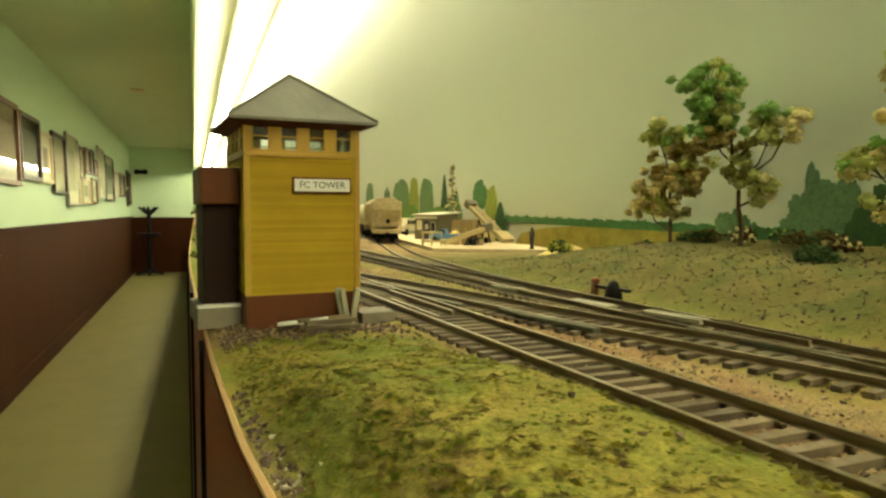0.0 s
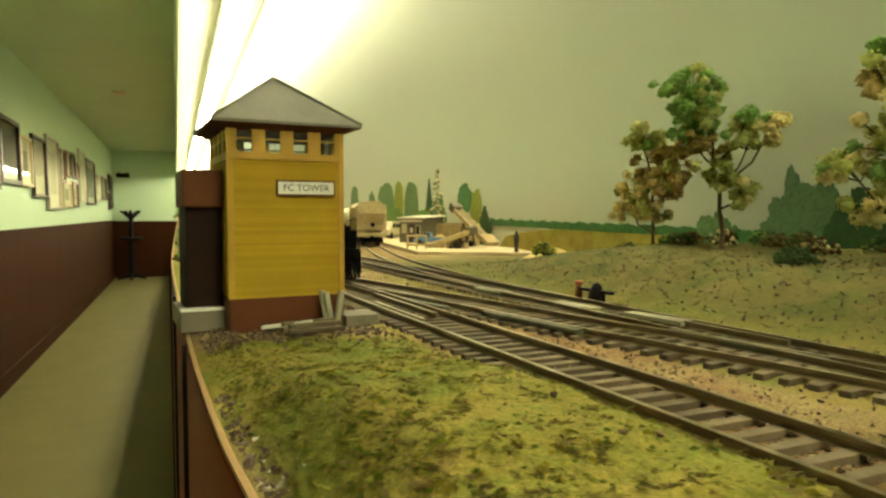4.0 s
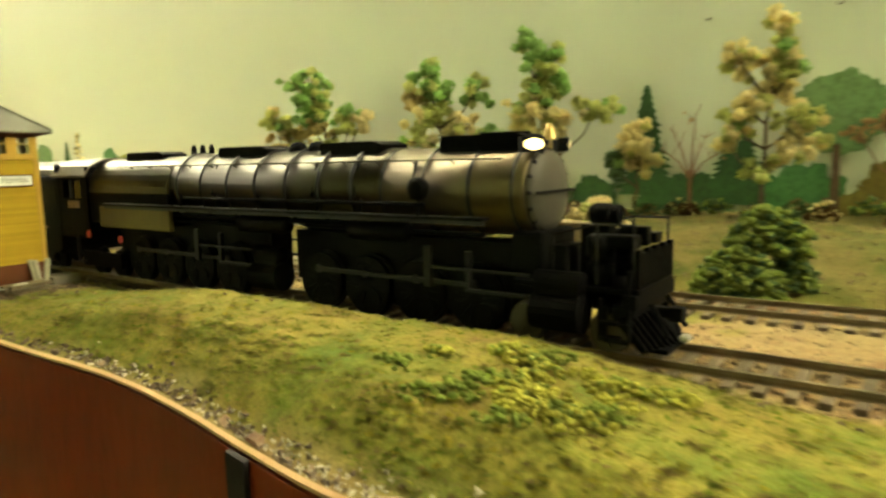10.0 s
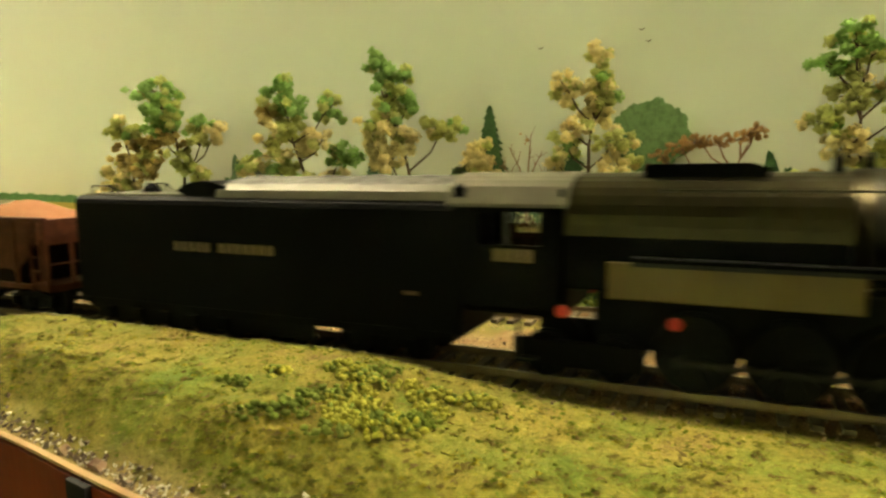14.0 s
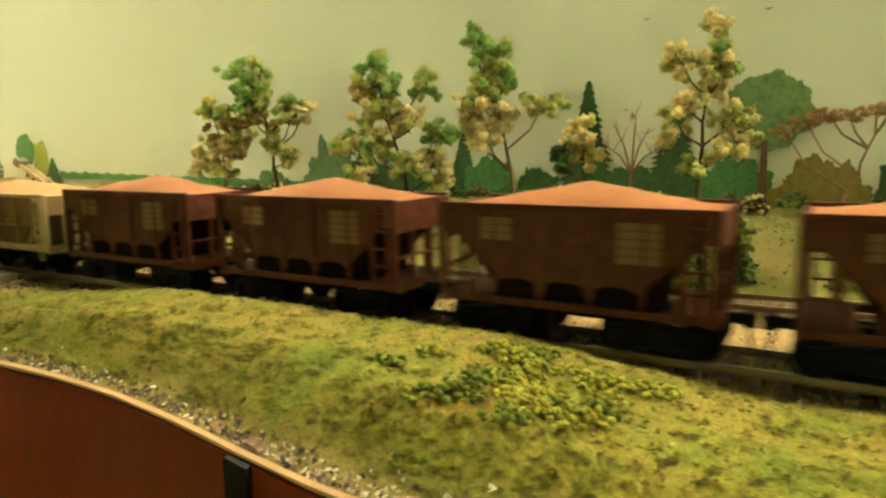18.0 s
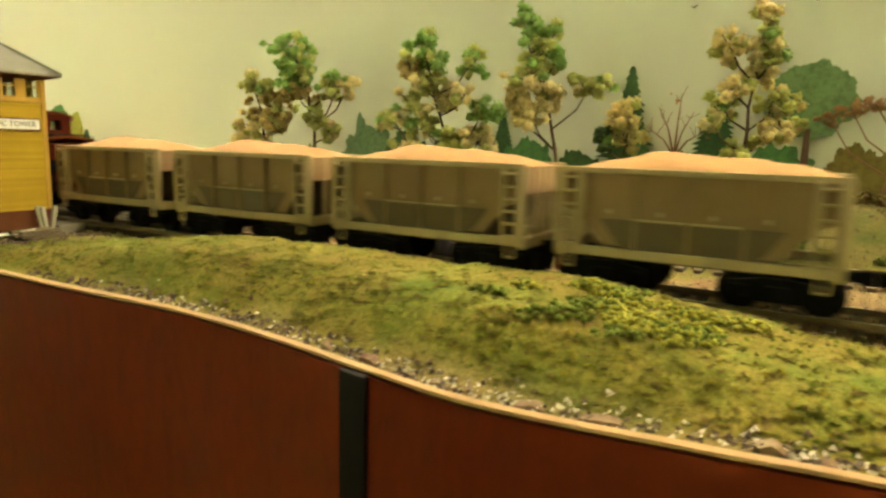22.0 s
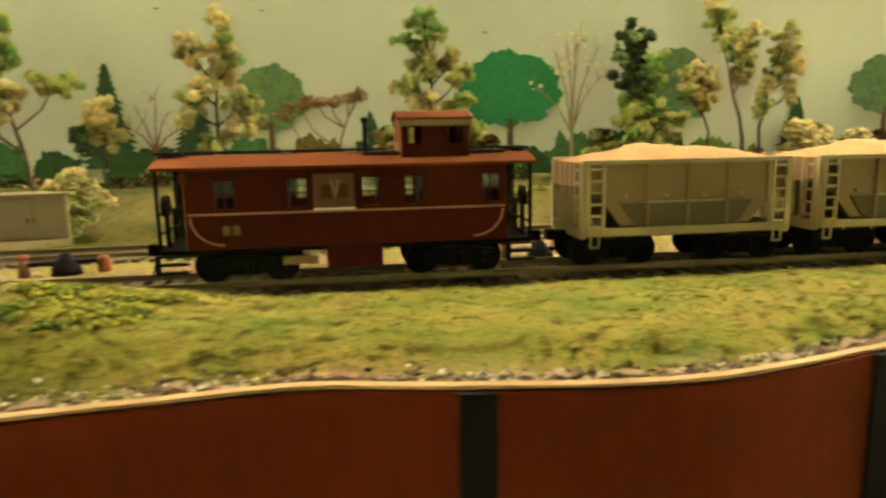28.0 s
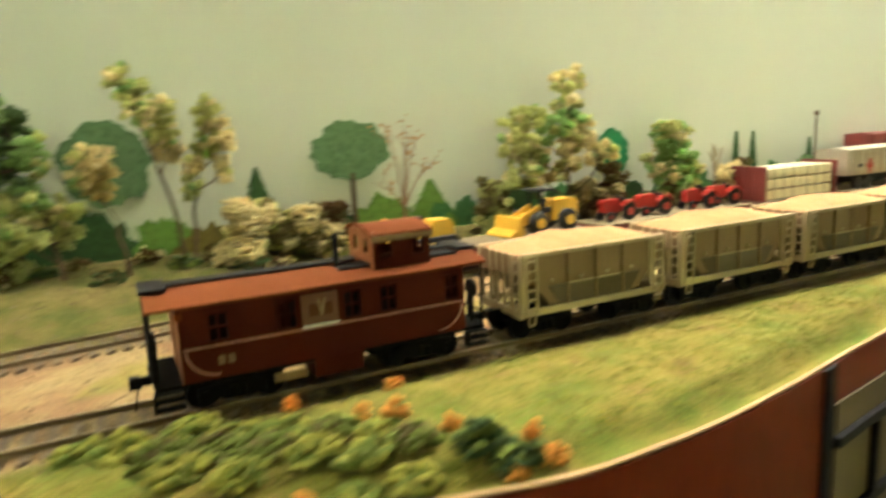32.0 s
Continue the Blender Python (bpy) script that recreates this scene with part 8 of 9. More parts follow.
def conveyor(a, b, w, label, hop=False):
    """An inclined trough conveyor: side rails, belt, rollers, legs and wheels."""
    a, b = Vector(a), Vector(b)
    run = b - a
    L = run.length
    yaw = math.degrees(math.atan2(run.y, run.x))
    up = math.degrees(math.asin(run.z / L))
    t = thing("conveyor", label, "conveyor", "yard conveyors", at=pose(a.x, a.y, a.z, 0, -up, yaw))
    for s in (-1, 1):
        part("side_rail", boxes((0, L, s * w - 0.0008, s * w + 0.0008, -0.0018, 0.0024), bevel=0.0003), M["oldwood"], t)
    part("belt", boxes((0.001, L - 0.001, -w + 0.0008, w - 0.0008, 0.0002, 0.0010)), M["deck"], t, "dusty belt")
    for k in range(int(L / 0.007)):
        part("roller", tube(bmesh.new(), (0.004 + 0.007 * k, -w, -0.0008), (0.004 + 0.007 * k, w, -0.0008), 0.0009, n=8), M["frame"], t)
    part("head", boxes((L - 0.007, L + 0.002, -w - 0.0016, w + 0.0016, -0.003, 0.0045), bevel=0.0005), M["shedgrey"], t, "dark head box")
    down = Matrix.Rotation(math.radians(up), 3, "Y")
    for k in (0.42, 0.58):
        for s in (-1, 1):
            top = Vector((L * 0.62, s * w, -0.001))
            foot = top + down @ Vector(((k - 0.5) * 0.10, 0, 0)) + down @ Vector((0, 0, -(a.z + run.z * 0.62 - YARD) + 0.0012))
            part("leg", tube(bmesh.new(), top, foot, 0.0007, n=6), M["frame"], t)
    c = Vector((L * 0.62, 0, 0)) + down @ Vector((0, 0, -(a.z + run.z * 0.62 - YARD) + 0.0032))
    for s in (-1, 1):
        part("wheel", tube(bmesh.new(), c + Vector((0, s * w - 0.001, 0)), c + Vector((0, s * w + 0.001, 0)), 0.0032, n=14), M["rubber"], t)
    if hop:
        part("hopper", boxes((-0.004, 0.012, -w - 0.003, w + 0.003, 0.0005, 0.005), bevel=0.0004), M["oldwood"], t)


conveyor((-0.628, 0.162, YARD + 0.003), (-0.634, 0.214, 1.1835), 0.0022, "low wooden belt conveyor rising beside the shed")
conveyor((-0.622, 0.226, YARD + 0.004), (-0.688, 0.2185, 1.2070), 0.0044, "tall steep wooden belt conveyor with a dark head box", True)


def trestle(x, y, rz, label):
    t = thing("trestle", label, "trestle", at=pose(x, y, YARD, 0, 0, rz))
    for s in (-1, 1):
        for k in (-0.009, 0, 0.009):
            part("leg", boxes((k - 0.0006, k + 0.0006, s * 0.006 - 0.0006, s * 0.006 + 0.0006, 0, 0.0135)), M["oldwood"], t)
        for z in (0.004, 0.0128):
            part("rail", boxes((-0.0105, 0.0105, s * 0.0066 - 0.0004, s * 0.0066 + 0.0004, z - 0.0007, z + 0.0007)), M["oldwood"], t)
    for k in (-0.009, 0.009):
        part("crosspiece", boxes((k - 0.0006, k + 0.0006, -0.0066, 0.0066, 0.0120, 0.0134)), M["oldwood"], t)


trestle(-0.648, 0.158, 66, "small open tan wooden trestle frame")
for k, (x, y, s) in enumerate(((-0.640, 0.193, 0.006), (-0.634, 0.202, 0.0045), (-0.655, 0.186, 0.005))):
    t = thing("crate", "small weathered wooden crate on the slab", "crate", "crates in the yard", at=pose(x, y, YARD, 0, 0, 20 * k))
    part("box", boxes((-s, s, -s * 0.7, s * 0.7, 0, s * 1.2), bevel=0.0003), M["oldwood"], t)
    part("lid", boxes((-s * 1.05, s * 1.05, -s * 0.75, s * 0.75, s * 1.2, s * 1.32)), M["deck"], t)

# the little figure: one plain shape
bm = lathe(bmesh.new(), (0, 0, 0), (0, 0, 0.0192), [(0, 0.0022), (0.05, 0.0024), (0.1, 0.0017), (0.45, 0.0022), (0.55, 0.0024), (0.76, 0.0027), (0.82, 0.0012), (0.86, 0.0014), (0.94, 0.0016), (1, 0.0007)], 12)
ob = tagged(link("figurine", bm, M["cloth"], smooth=True), "tiny dark painted figurine standing on the slab", "figurine")
ob.matrix_basis = pose(-0.5600, 0.2185, YARD)


def pile(x, y, r, h, seed, material, label):
    rn = random.Random(seed)
    bm = lathe(bmesh.new(), (0, 0, -0.003), (0, 0, h), [(0, r * 1.05), (0.3, r * 0.92), (0.55, r * 0.66), (0.8, r * 0.36), (0.94, r * 0.15), (1, 0.0006)], 26)
    for v in bm.verts:
        v.co *= 1 + 0.12 * fbm(v.co.x * 160 + seed, v.co.y * 160, v.co.z * 160)
    q = tagged(link("heap", bm, material, smooth=True), label, "pile", "piles in the yard")
    q.matrix_basis = pose(x, y, land(x, y))


pile(-0.4760, 0.1990, 0.024, 0.0105, 3, M["sand"], "yellow sand pile at the slab's end")
pile(-0.4640, 0.1880, 0.010, 0.0065, 5, M["sand"], "small yellow sand heap beside the big pile")


def spruce(x, y, z1, label, seed):
    rn = np.random.default_rng(seed)
    z0 = YARD - 0.001
    t = thing("tree", label, "tree", "model trees", at=pose(x, y, z0))
    h = z1 - z0
    bm = tube(bmesh.new(), (0, 0, -0.002), (0.004, 0, h), 0.0012, 0.0003, 7)
    part("trunk", bm, F["palebark"], t)
    for mname in ("olive", "cream"):
        c, r = [], []
        for k in range(60):
            u = rn.uniform(0.08, 1.0)
            a, reach = rn.uniform(0, 6.28), 0.013 * (1.08 - u) * rn.uniform(0.4, 1)
            c.append((0.004 * u + reach * math.cos(a), reach * math.sin(a), h * u))
            r.append(rn.uniform(0.0010, 0.0022))
        foliage("needles", c, r, seed, F[mname], t, fuzz=8, fine=False)


spruce(-0.832, 0.262, 1.2585, "thin sparse spruce tree behind the shed", 71)

# sheet-metal relay cabinet beside the second track
M["cabinet"] = mat("grey_brown_sheet_metal", (0.17, 0.13, 0.075), 0.5, second=(0.22, 0.165, 0.095), scale=60)


def relay_cabinet():
    t = thing("relay_cabinet", "grey-brown sheet-metal relay cabinet on a pale base", "cabinet", at=pose(-0.0765, 0.1065, land(-0.0765, 0.1065), 0, 0, 10))
    w, d, h = 0.0145, 0.0085, 0.0215
    part("base", boxes((-w - 0.0008, w + 0.0008, -d - 0.0008, d + 0.0008, -0.002, 0.0016), bevel=0.0003), M["concrete"], t, "pale concrete base")
    part("body", boxes((-w, w, -d, d, 0.0016, h), bevel=0.0004), M["cabinet"], t)
    part("roof", boxes((-w - 0.0010, w + 0.0010, -d - 0.0010, d + 0.0010, h, h + 0.0012), bevel=0.0004), M["cabinet"], t)
    for s in (-1, 1):
        q = part("door", boxes((s * w * 0.5 - w * 0.46, s * w * 0.5 + w * 0.46, -d - 0.0005, -d, 0.0030, h - 0.0014), bevel=0.0001), M["cabinet"], t)
        part("handle", boxes((s * 0.0012 - 0.0003, s * 0.0012 + 0.0003, -d - 0.0010, -d - 0.0005, 0.0095, 0.0120)), M["steel"], q)


relay_cabinet()


# ---- cars standing on the second track ----
def flat_car(x0, x1, y, heading, label, name="flatcar"):
    L = (x1 - x0) / 2
    t = thing(name, label, "freight car", "cars on the second track", at=pose((x0 + x1) / 2, y, RAIL, 0, 0, heading))
    part("frame", boxes((-L, L, -0.0148, 0.0148, 0.0098, 0.0142), bevel=0.0004), M["oxide"], t, "dark side sills")
    n = int(2 * L / 0.0045)
    for k in range(n):
        part("plank", boxes((-L + 2 * L * k / n + 0.0001, -L + 2 * L * (k + 1) / n - 0.0001, -0.0152, 0.0152, 0.0142, 0.0152)), M["deck"], t)
    for s in (-1, 1):
        truck(t, s * (L - 0.019))
        coupler(t, s * L, s)
    for k in range(6):
        for s in (-1, 1):
            part("stake_pocket", boxes((-L * 0.8 + L * 0.32 * k - 0.0010, -L * 0.8 + L * 0.32 * k + 0.0010, s * 0.0154 - 0.0006, s * 0.0154 + 0.0006, 0.0105, 0.0140)), M["oxide"], t)
    return t


DECK = RAIL + 0.0152
flat_car(0.430, 0.563, 0.1265, 5, "dark flatcar carrying two yellow construction machines")
flat_car(0.574, 0.722, 0.1345, 1.5, "dark flatcar carrying four red farm tractors")


def big_wheel(t, x, s, r, w, y, hub):
    q = part("wheel", lathe(bmesh.new(), (x, s * y - w / 2, r), (x, s * y + w / 2, r), [(0, r * 0.8), (0.15, r), (0.85, r), (1, r * 0.8)], 18), M["rubber"], t)
    part("hub", tube(bmesh.new(), (x, s * y + s * w / 2, r), (x, s * y + s * (w / 2 + 0.0005), r), r * 0.45, n=12), hub, q)


def wheel_loader(x, y, rz, label, cab=True):
    t = thing("wheel_loader", label, "loader", "yellow machines", at=pose(x, y, DECK, 0, 0, rz))
    for wx in (-0.012, 0.012):
        for s in (-1, 1):
            big_wheel(t, wx, s, 0.0072, 0.0052, 0.0098, M["machine"])
    bm = bmesh.new()
    prism(bm, [(0.001, 0.007), (0.001, 0.0185), (0.004, 0.0205), (0.0225, 0.0200), (0.0245, 0.0185), (0.0245, 0.008), (0.019, 0.0065)], -0.0065, 0.0065)
    bmesh.ops.bevel(bm, geom=bm.edges[:], offset=0.0006, segments=2, affect="EDGES")
    part("engine_hood", bm, M["machine"], t, "yellow engine hood")
    part("front_frame", boxes((-0.019, 0.001, -0.005, 0.005, 0.006, 0.0125), bevel=0.0006), M["machine"], t)
    for s in (-1, 1):
        bm = bmesh.new()
        prism(bm, [(-0.006, 0.0150), (-0.008, 0.0180), (-0.022, 0.0120), (-0.028, 0.0060), (-0.026, 0.0045), (-0.019, 0.0100)], s * 0.0048 - 0.0010, s * 0.0048 + 0.0010)
        part("lift_arm", bm, M["machine"], t)
    bm = bmesh.new()
    prism(bm, [(-0.026, 0.0010), (-0.026, 0.0125), (-0.029, 0.0120), (-0.0305, 0.0050), (-0.037, 0.0018), (-0.037, 0.0010)], -0.0125, 0.0125)
    part("bucket", bm, M["machine"], t, "yellow bucket")
    if cab:
        c = part("cab", boxes((-0.0075, 0.0025, -0.0062, 0.0062, 0.0125, 0.0160), bevel=0.0004), M["rubber"], t, "black open cab")
        for px in (-0.0068, 0.0018):
            for s in (-1, 1):
                part("pillar", boxes((px - 0.0006, px + 0.0006, s * 0.0056 - 0.0006, s * 0.0056 + 0.0006, 0.016, 0.0262)), M["rubber"], c)
        part("cab_roof", boxes((-0.0092, 0.0040, -0.0074, 0.0074, 0.0262, 0.0278), bevel=0.0005), M["rubber"], c)
        part("seat", boxes((-0.002, 0.0012, -0.002, 0.002, 0.016, 0.021)), M["rubber"], c)
    part("exhaust", tube(bmesh.new(), (0.012, 0.002, 0.020), (0.012, 0.002, 0.0255), 0.0007, n=8), M["rubber"], t)


wheel_loader(0.535, 0.1290, 5, "yellow wheel loader with a black cab on the flatcar")


def dozer(x, y, rz, label):
    t = thing("dozer", label, "bulldozer", "yellow machines", at=pose(x, y, DECK, 0, 0, rz))
    for s in (-1, 1):
        bm = bmesh.new()
        prism(bm, [(-0.013, 0.001), (-0.016, 0.0045), (-0.013, 0.008), (0.013, 0.008), (0.016, 0.0045), (0.013, 0.001)], s * 0.0085 - 0.0022, s * 0.0085 + 0.0022)
        part("crawler_track", bm, M["rubber"], t, "black crawler track")
    bm = bmesh.new()
    prism(bm, [(-0.014, 0.007), (-0.014, 0.014), (0.000, 0.015), (0.001, 0.0175), (0.013, 0.0172), (0.015, 0.014), (0.015, 0.006)], -0.0060, 0.0060)
    bmesh.ops.bevel(bm, geom=bm.edges[:], offset=0.0005, segments=2, affect="EDGES")
    part("body", bm, M["machine"], t)
    bm = bmesh.new()
    prism(bm, [(-0.0235, 0.0015), (-0.0215, 0.006), (-0.0220, 0.0195), (-0.0205, 0.0195), (-0.0195, 0.006), (-0.0210, 0.0015)], -0.0138, 0.0138)
    part("blade", bm, M["machine"], t, "yellow dozer blade")
    for s in (-1, 1):
        part("push_arm", boxes((-0.021, 0.004, s * 0.0118 - 0.0007, s * 0.0118 + 0.0007, 0.0035, 0.0055)), M["machine"], t)
    part("seat", boxes((-0.009, -0.003, -0.003, 0.003, 0.0145, 0.020), bevel=0.0006), M["rubber"], t)


dozer(0.4475, 0.1205, 5, "yellow bulldozer with a raised blade on the flatcar")


def tractor(x, y, rz):
    t = thing("tractor", "bright red farm tractor on the flatcar", "tractor", "red tractors", at=pose(x, y, DECK, 0, 0, rz))
    bm = bmesh.new()
    prism(bm, [(-0.0145, 0.0065), (-0.0145, 0.0135), (-0.0130, 0.0148), (0.000, 0.0150), (0.001, 0.0115), (0.009, 0.0100), (0.009, 0.006), (-0.010, 0.0050)], -0.0030, 0.0030)
    bmesh.ops.bevel(bm, geom=bm.edges[:], offset=0.0004, segments=2, affect="EDGES")
    part("hood", bm, M["tractor"], t)
    for s in (-1, 1):
        big_wheel(t, 0.0055, s, 0.0062, 0.0034, 0.0072, M["tractor"])
        big_wheel(t, -0.0105, s, 0.0034, 0.0022, 0.0050, M["tractor"])
        bm = bmesh.new()
        prism(bm, [(-0.001, 0.0105), (0.002, 0.0138), (0.009, 0.0138), (0.0125, 0.0100), (0.0120, 0.0098), (0.0086, 0.0129), (0.0024, 0.0129), (-0.0004, 0.0102)], s * 0.0072 - 0.0024, s * 0.0072 + 0.0024)
        part("fender", bm, M["tractor"], t)
    part("seat", boxes((0.0045, 0.0085, -0.0022, 0.0022, 0.010, 0.0150), bevel=0.0004), M["rubber"], t, "black seat")
    part("steering_wheel", tube(bmesh.new(), (0.0018, 0, 0.0158), (0.0022, 0, 0.0162), 0.0022, n=12), M["rubber"], t)
    part("exhaust", tube(bmesh.new(), (-0.008, 0.001, 0.0148), (-0.008, 0.001, 0.0195), 0.0005, n=6), M["rubber"], t)


for k in range(4):
    x = (0.598, 0.634, 0.677, 0.706)[k]
    tractor(x, 0.1335 + 0.0008 * k + (0.001 if k % 2 else -0.001), 2.5 + (3, -4, 2, -2)[k])


def lumber_car():
    t = flat_car(0.733, 0.822, 0.1365, 0.0, "dark red bulkhead flatcar loaded with wrapped lumber", "bulkhead_flatcar")
    for s in (-1, 1):
        x = s * 0.0420
        b = part("bulkhead", boxes((x - 0.0012, x + 0.0012, -0.0155, 0.0155, 0.0152, 0.0420), bevel=0.0003), M["oxide"], t, "dark red bulkhead")
        for y in (-0.0148, -0.005, 0.005, 0.0148):
            part("stiffener", boxes((x + s * 0.0012 - 0.0008, x + s * 0.0012 + 0.0008, y - 0.0008, y + 0.0008, 0.0152, 0.0415)), M["oxide"], b)
    return t


lumber_car()
for layer in range(3):
    for col in range(2):
        for k in range(2):
            x0 = -0.0385 + 0.0387 * k
            t = thing("lumber_bundle", "white-wrapped lumber bundle strapped on the bulkhead flatcar", "lumber", "lumber bundles", at=pose(0.7775, 0.1365 - 0.0072 + 0.0144 * col, DECK + 0.0004 + 0.0082 * layer, 0, 0, 0.0))
            part("wrap", boxes((x0, x0 + 0.0383, -0.0070, 0.0070, 0.0006, 0.0078), bevel=0.0005), M["wrap"], t)
            for q in (0.008, 0.019, 0.030):
                part("strap", boxes((x0 + q - 0.0003, x0 + q + 0.0003, -0.0072, 0.0072, 0.0004, 0.0080)), M["deck"], t)
            for q in (0.006, 0.032):
                part("dunnage", boxes((x0 + q - 0.0007, x0 + q + 0.0007, -0.0068, 0.0068, -0.0002, 0.0006)), M["oldwood"], t)


def box_car(x0, x1, y, z1, material, label, mark=None, heading=0.0, z0=0.0125):
    L = (x1 - x0) / 2
    t = thing("boxcar", label, "freight car", "cars on the second track", at=pose((x0 + x1) / 2, y, RAIL, 0, 0, heading))
    h = z1 - RAIL
    part("body", boxes((-L, L, -0.0150, 0.0150, z0, h), bevel=0.0006), material, t)
    bm = bmesh.new()
    prism(bm, [(-0.0156, h), (-0.0156, h + 0.0006), (0, h + 0.0022), (0.0156, h + 0.0006), (0.0156, h)], -L - 0.0004, L + 0.0004, "x")
    part("roof", bm, material, t)
    for k in range(11):
        for s in (-1, 1):
            part("rib", boxes((-L + 2 * L * (k + 0.5) / 11 - 0.0005, -L + 2 * L * (k + 0.5) / 11 + 0.0005, s * 0.0152 - 0.0003, s * 0.0152 + 0.0003, z0 + 0.0005, h - 0.0005)), material, t)
    part("door", boxes((-0.010, 0.010, -0.0158, -0.0150, z0 + 0.001, h - 0.002), bevel=0.0002), material, t)
    for s in (-1, 1):
        ladder(t, material, s * (L - 0.004), -0.0158, z0 + 0.0005, h - 0.002, 0.0046, 6)
        if z0 < 0.02:
            truck(t, s * (L - 0.020))
    if z0 < 0.02:
        part("underframe", boxes((-L, L, -0.010, 0.010, 0.0095, z0)), M["frame"], t)
    else:
        # a road trailer: axles at both ends, standing on its flatcar
        for x in (-L + 0.016, -L + 0.028, L - 0.016, L - 0.028):
            for s in (-1, 1):
                part("wheel", tube(bmesh.new(), (x, s * 0.0125 - 0.0022, 0.0205), (x, s * 0.0125 + 0.0022, 0.0205), 0.0053, n=14), M["rubber"], t)
        part("underframe", boxes((-L + 0.005, L - 0.005, -0.006, 0.006, 0.0205, z0)), M["frame"], t)
    if mark:
        part("mark", boxes((-L + 0.026, -L + 0.0295, -0.0162, -0.0157, 0.028, 0.040)), M["tractor"], t, "faded red mark")
        part("mark", boxes((-L + 0.0240, -L + 0.0315, -0.0162, -0.0157, 0.0325, 0.0365)), M["tractor"], t, "faded red mark")
        part("lettering_bar", boxes((-L + 0.0125, -L + 0.0180, -0.0162, -0.0157, 0.0335, 0.0365)), M["ink"], t, "dark lettering bar")


flat_car(0.832, 0.962, 0.1360, -1, "dark red flatcar carrying a pale grey trailer")
box_car(0.8370, 0.942, 0.1360, 1.2120, M["palegrey"], "pale grey trailer with a faded red mark on the flatcar", True, -1, 0.0270)
box_car(0.925, 1.037, 0.1660, 1.2210, M["oxide"], "tall dark red boxcar on the rear siding", None, -3)
track("rear_siding", [(0.84, 0.170), (0.93, 0.1680), (1.05, 0.164), (1.3, 0.15)], "weathered siding rails under the red boxcar")
bm = tube(bmesh.new(), (0, 0, -0.002), (0, 0, 0.079), 0.0012, 0.0008, 8)
box(bm, -0.0014, 0.0014, -0.0014, 0.0014, 0.076, 0.080)
ob = tagged(link("pole", bm, F["bark"]), "thin dark wooden pole beside the cars", "pole")
ob.matrix_basis = pose(0.8460, 0.1585, land(0.846, 0.1585))


# ---- pictures and fittings of the aisle ----
M["frame_wood"] = mat("walnut_frame", (0.16, 0.075, 0.03), 0.4, second=(0.11, 0.05, 0.02), scale=30)
M["frame_dark"] = mat("dark_frame", (0.045, 0.026, 0.016), 0.4, second=(0.03, 0.018, 0.012), scale=30)
M["frame_cream"] = mat("cream_frame", (0.62, 0.52, 0.32), 0.5, second=(0.55, 0.45, 0.27), scale=30)
M["frame_silver"] = mat("silver_frame", (0.55, 0.52, 0.42), 0.3, 0.6, second=(0.45, 0.43, 0.35), scale=30)
M["mat_board"] = mat("cream_mat_board", (0.80, 0.74, 0.55), 0.8, second=(0.74, 0.68, 0.5), scale=6)
M["print_sepia"] = mat("faded_sepia_print", (0.30, 0.22, 0.11), 0.6, second=(0.14, 0.10, 0.05), scale=9, amount=0.7, third=(0.42, 0.36, 0.22), scale2=30)
M["print_dark"] = mat("dark_landscape_print", (0.07, 0.075, 0.045), 0.6, second=(0.16, 0.13, 0.07), scale=8, amount=0.7, third=(0.03, 0.03, 0.02), scale2=25)
M["print_pale"] = mat("pale_drawing", (0.66, 0.60, 0.42), 0.7, second=(0.55, 0.48, 0.32), scale=10, amount=0.7, third=(0.24, 0.18, 0.1), scale2=50)


def picture_glass():
    m = bpy.data.materials.new("picture_glass")
    m.use_nodes = True
    nt = m.node_tree
    nt.nodes.remove(nt.nodes["Principled BSDF"])
    tr, gl, fr, mx = nt.nodes.new("ShaderNodeBsdfTransparent"), nt.nodes.new("ShaderNodeBsdfGlossy"), nt.nodes.new("ShaderNodeFresnel"), nt.nodes.new("ShaderNodeMixShader")
    gl.inputs["Roughness"].default_value = 0.04
    nt.links.new(fr.outputs[0], mx.inputs[0])
    nt.links.new(tr.outputs[0], mx.inputs[1])
    nt.links.new(gl.outputs[0], mx.inputs[2])
    nt.links.new(mx.outputs[0], nt.nodes["Material Output"].inputs[0])
    return m


M["picture_glass"] = picture_glass()
PICTURES = ((-5.26, -4.58, 1.363, 1.905, "wood", "sepia", 0.0), (-5.93, -5.30, 1.413, 1.885, "dark", "dark", 0.0), (-6.39, -5.95, 1.418, 1.818, "cream", "sepia", 0.09), (-7.04, -6.43, 1.345, 1.869, "dark", "pale", 0.0), (-7.78, -7.10, 1.244, 1.938, "silver", "pale", 0.12),
            (-8.16, -7.82, 1.524, 1.871, "wood", "sepia", 0.05), (-8.58, -8.24, 1.605, 1.889, "wood", "pale", 0.05), (-8.90, -8.63, 1.609, 1.900, "dark", "pale", 0.04), (-8.58, -8.01, 1.268, 1.561, "cream", "sepia", 0.06), (-9.15, -8.67, 1.281, 1.576, "wood", "pale", 0.06), (-9.25, -8.95, 1.612, 1.811, "wood", "sepia", 0.04),
            (-9.86, -9.30, 1.352, 2.004, "silver", "pale", 0.10), (-10.98, -9.98, 1.327, 1.947, "dark", "dark", 0.08), (-11.69, -11.05, 1.382, 1.815, "silver", "pale", 0.08), (-12.70, -11.86, 1.425, 1.800, "wood", "dark", 0.0), (-13.40, -13.11, 1.604, 1.914, "dark", "pale", 0.06), (-13.40, -13.11, 1.273, 1.576, "dark", "pale", 0.06), (-13.85, -13.50, 1.30, 1.90, "dark", "pale", 0.06))
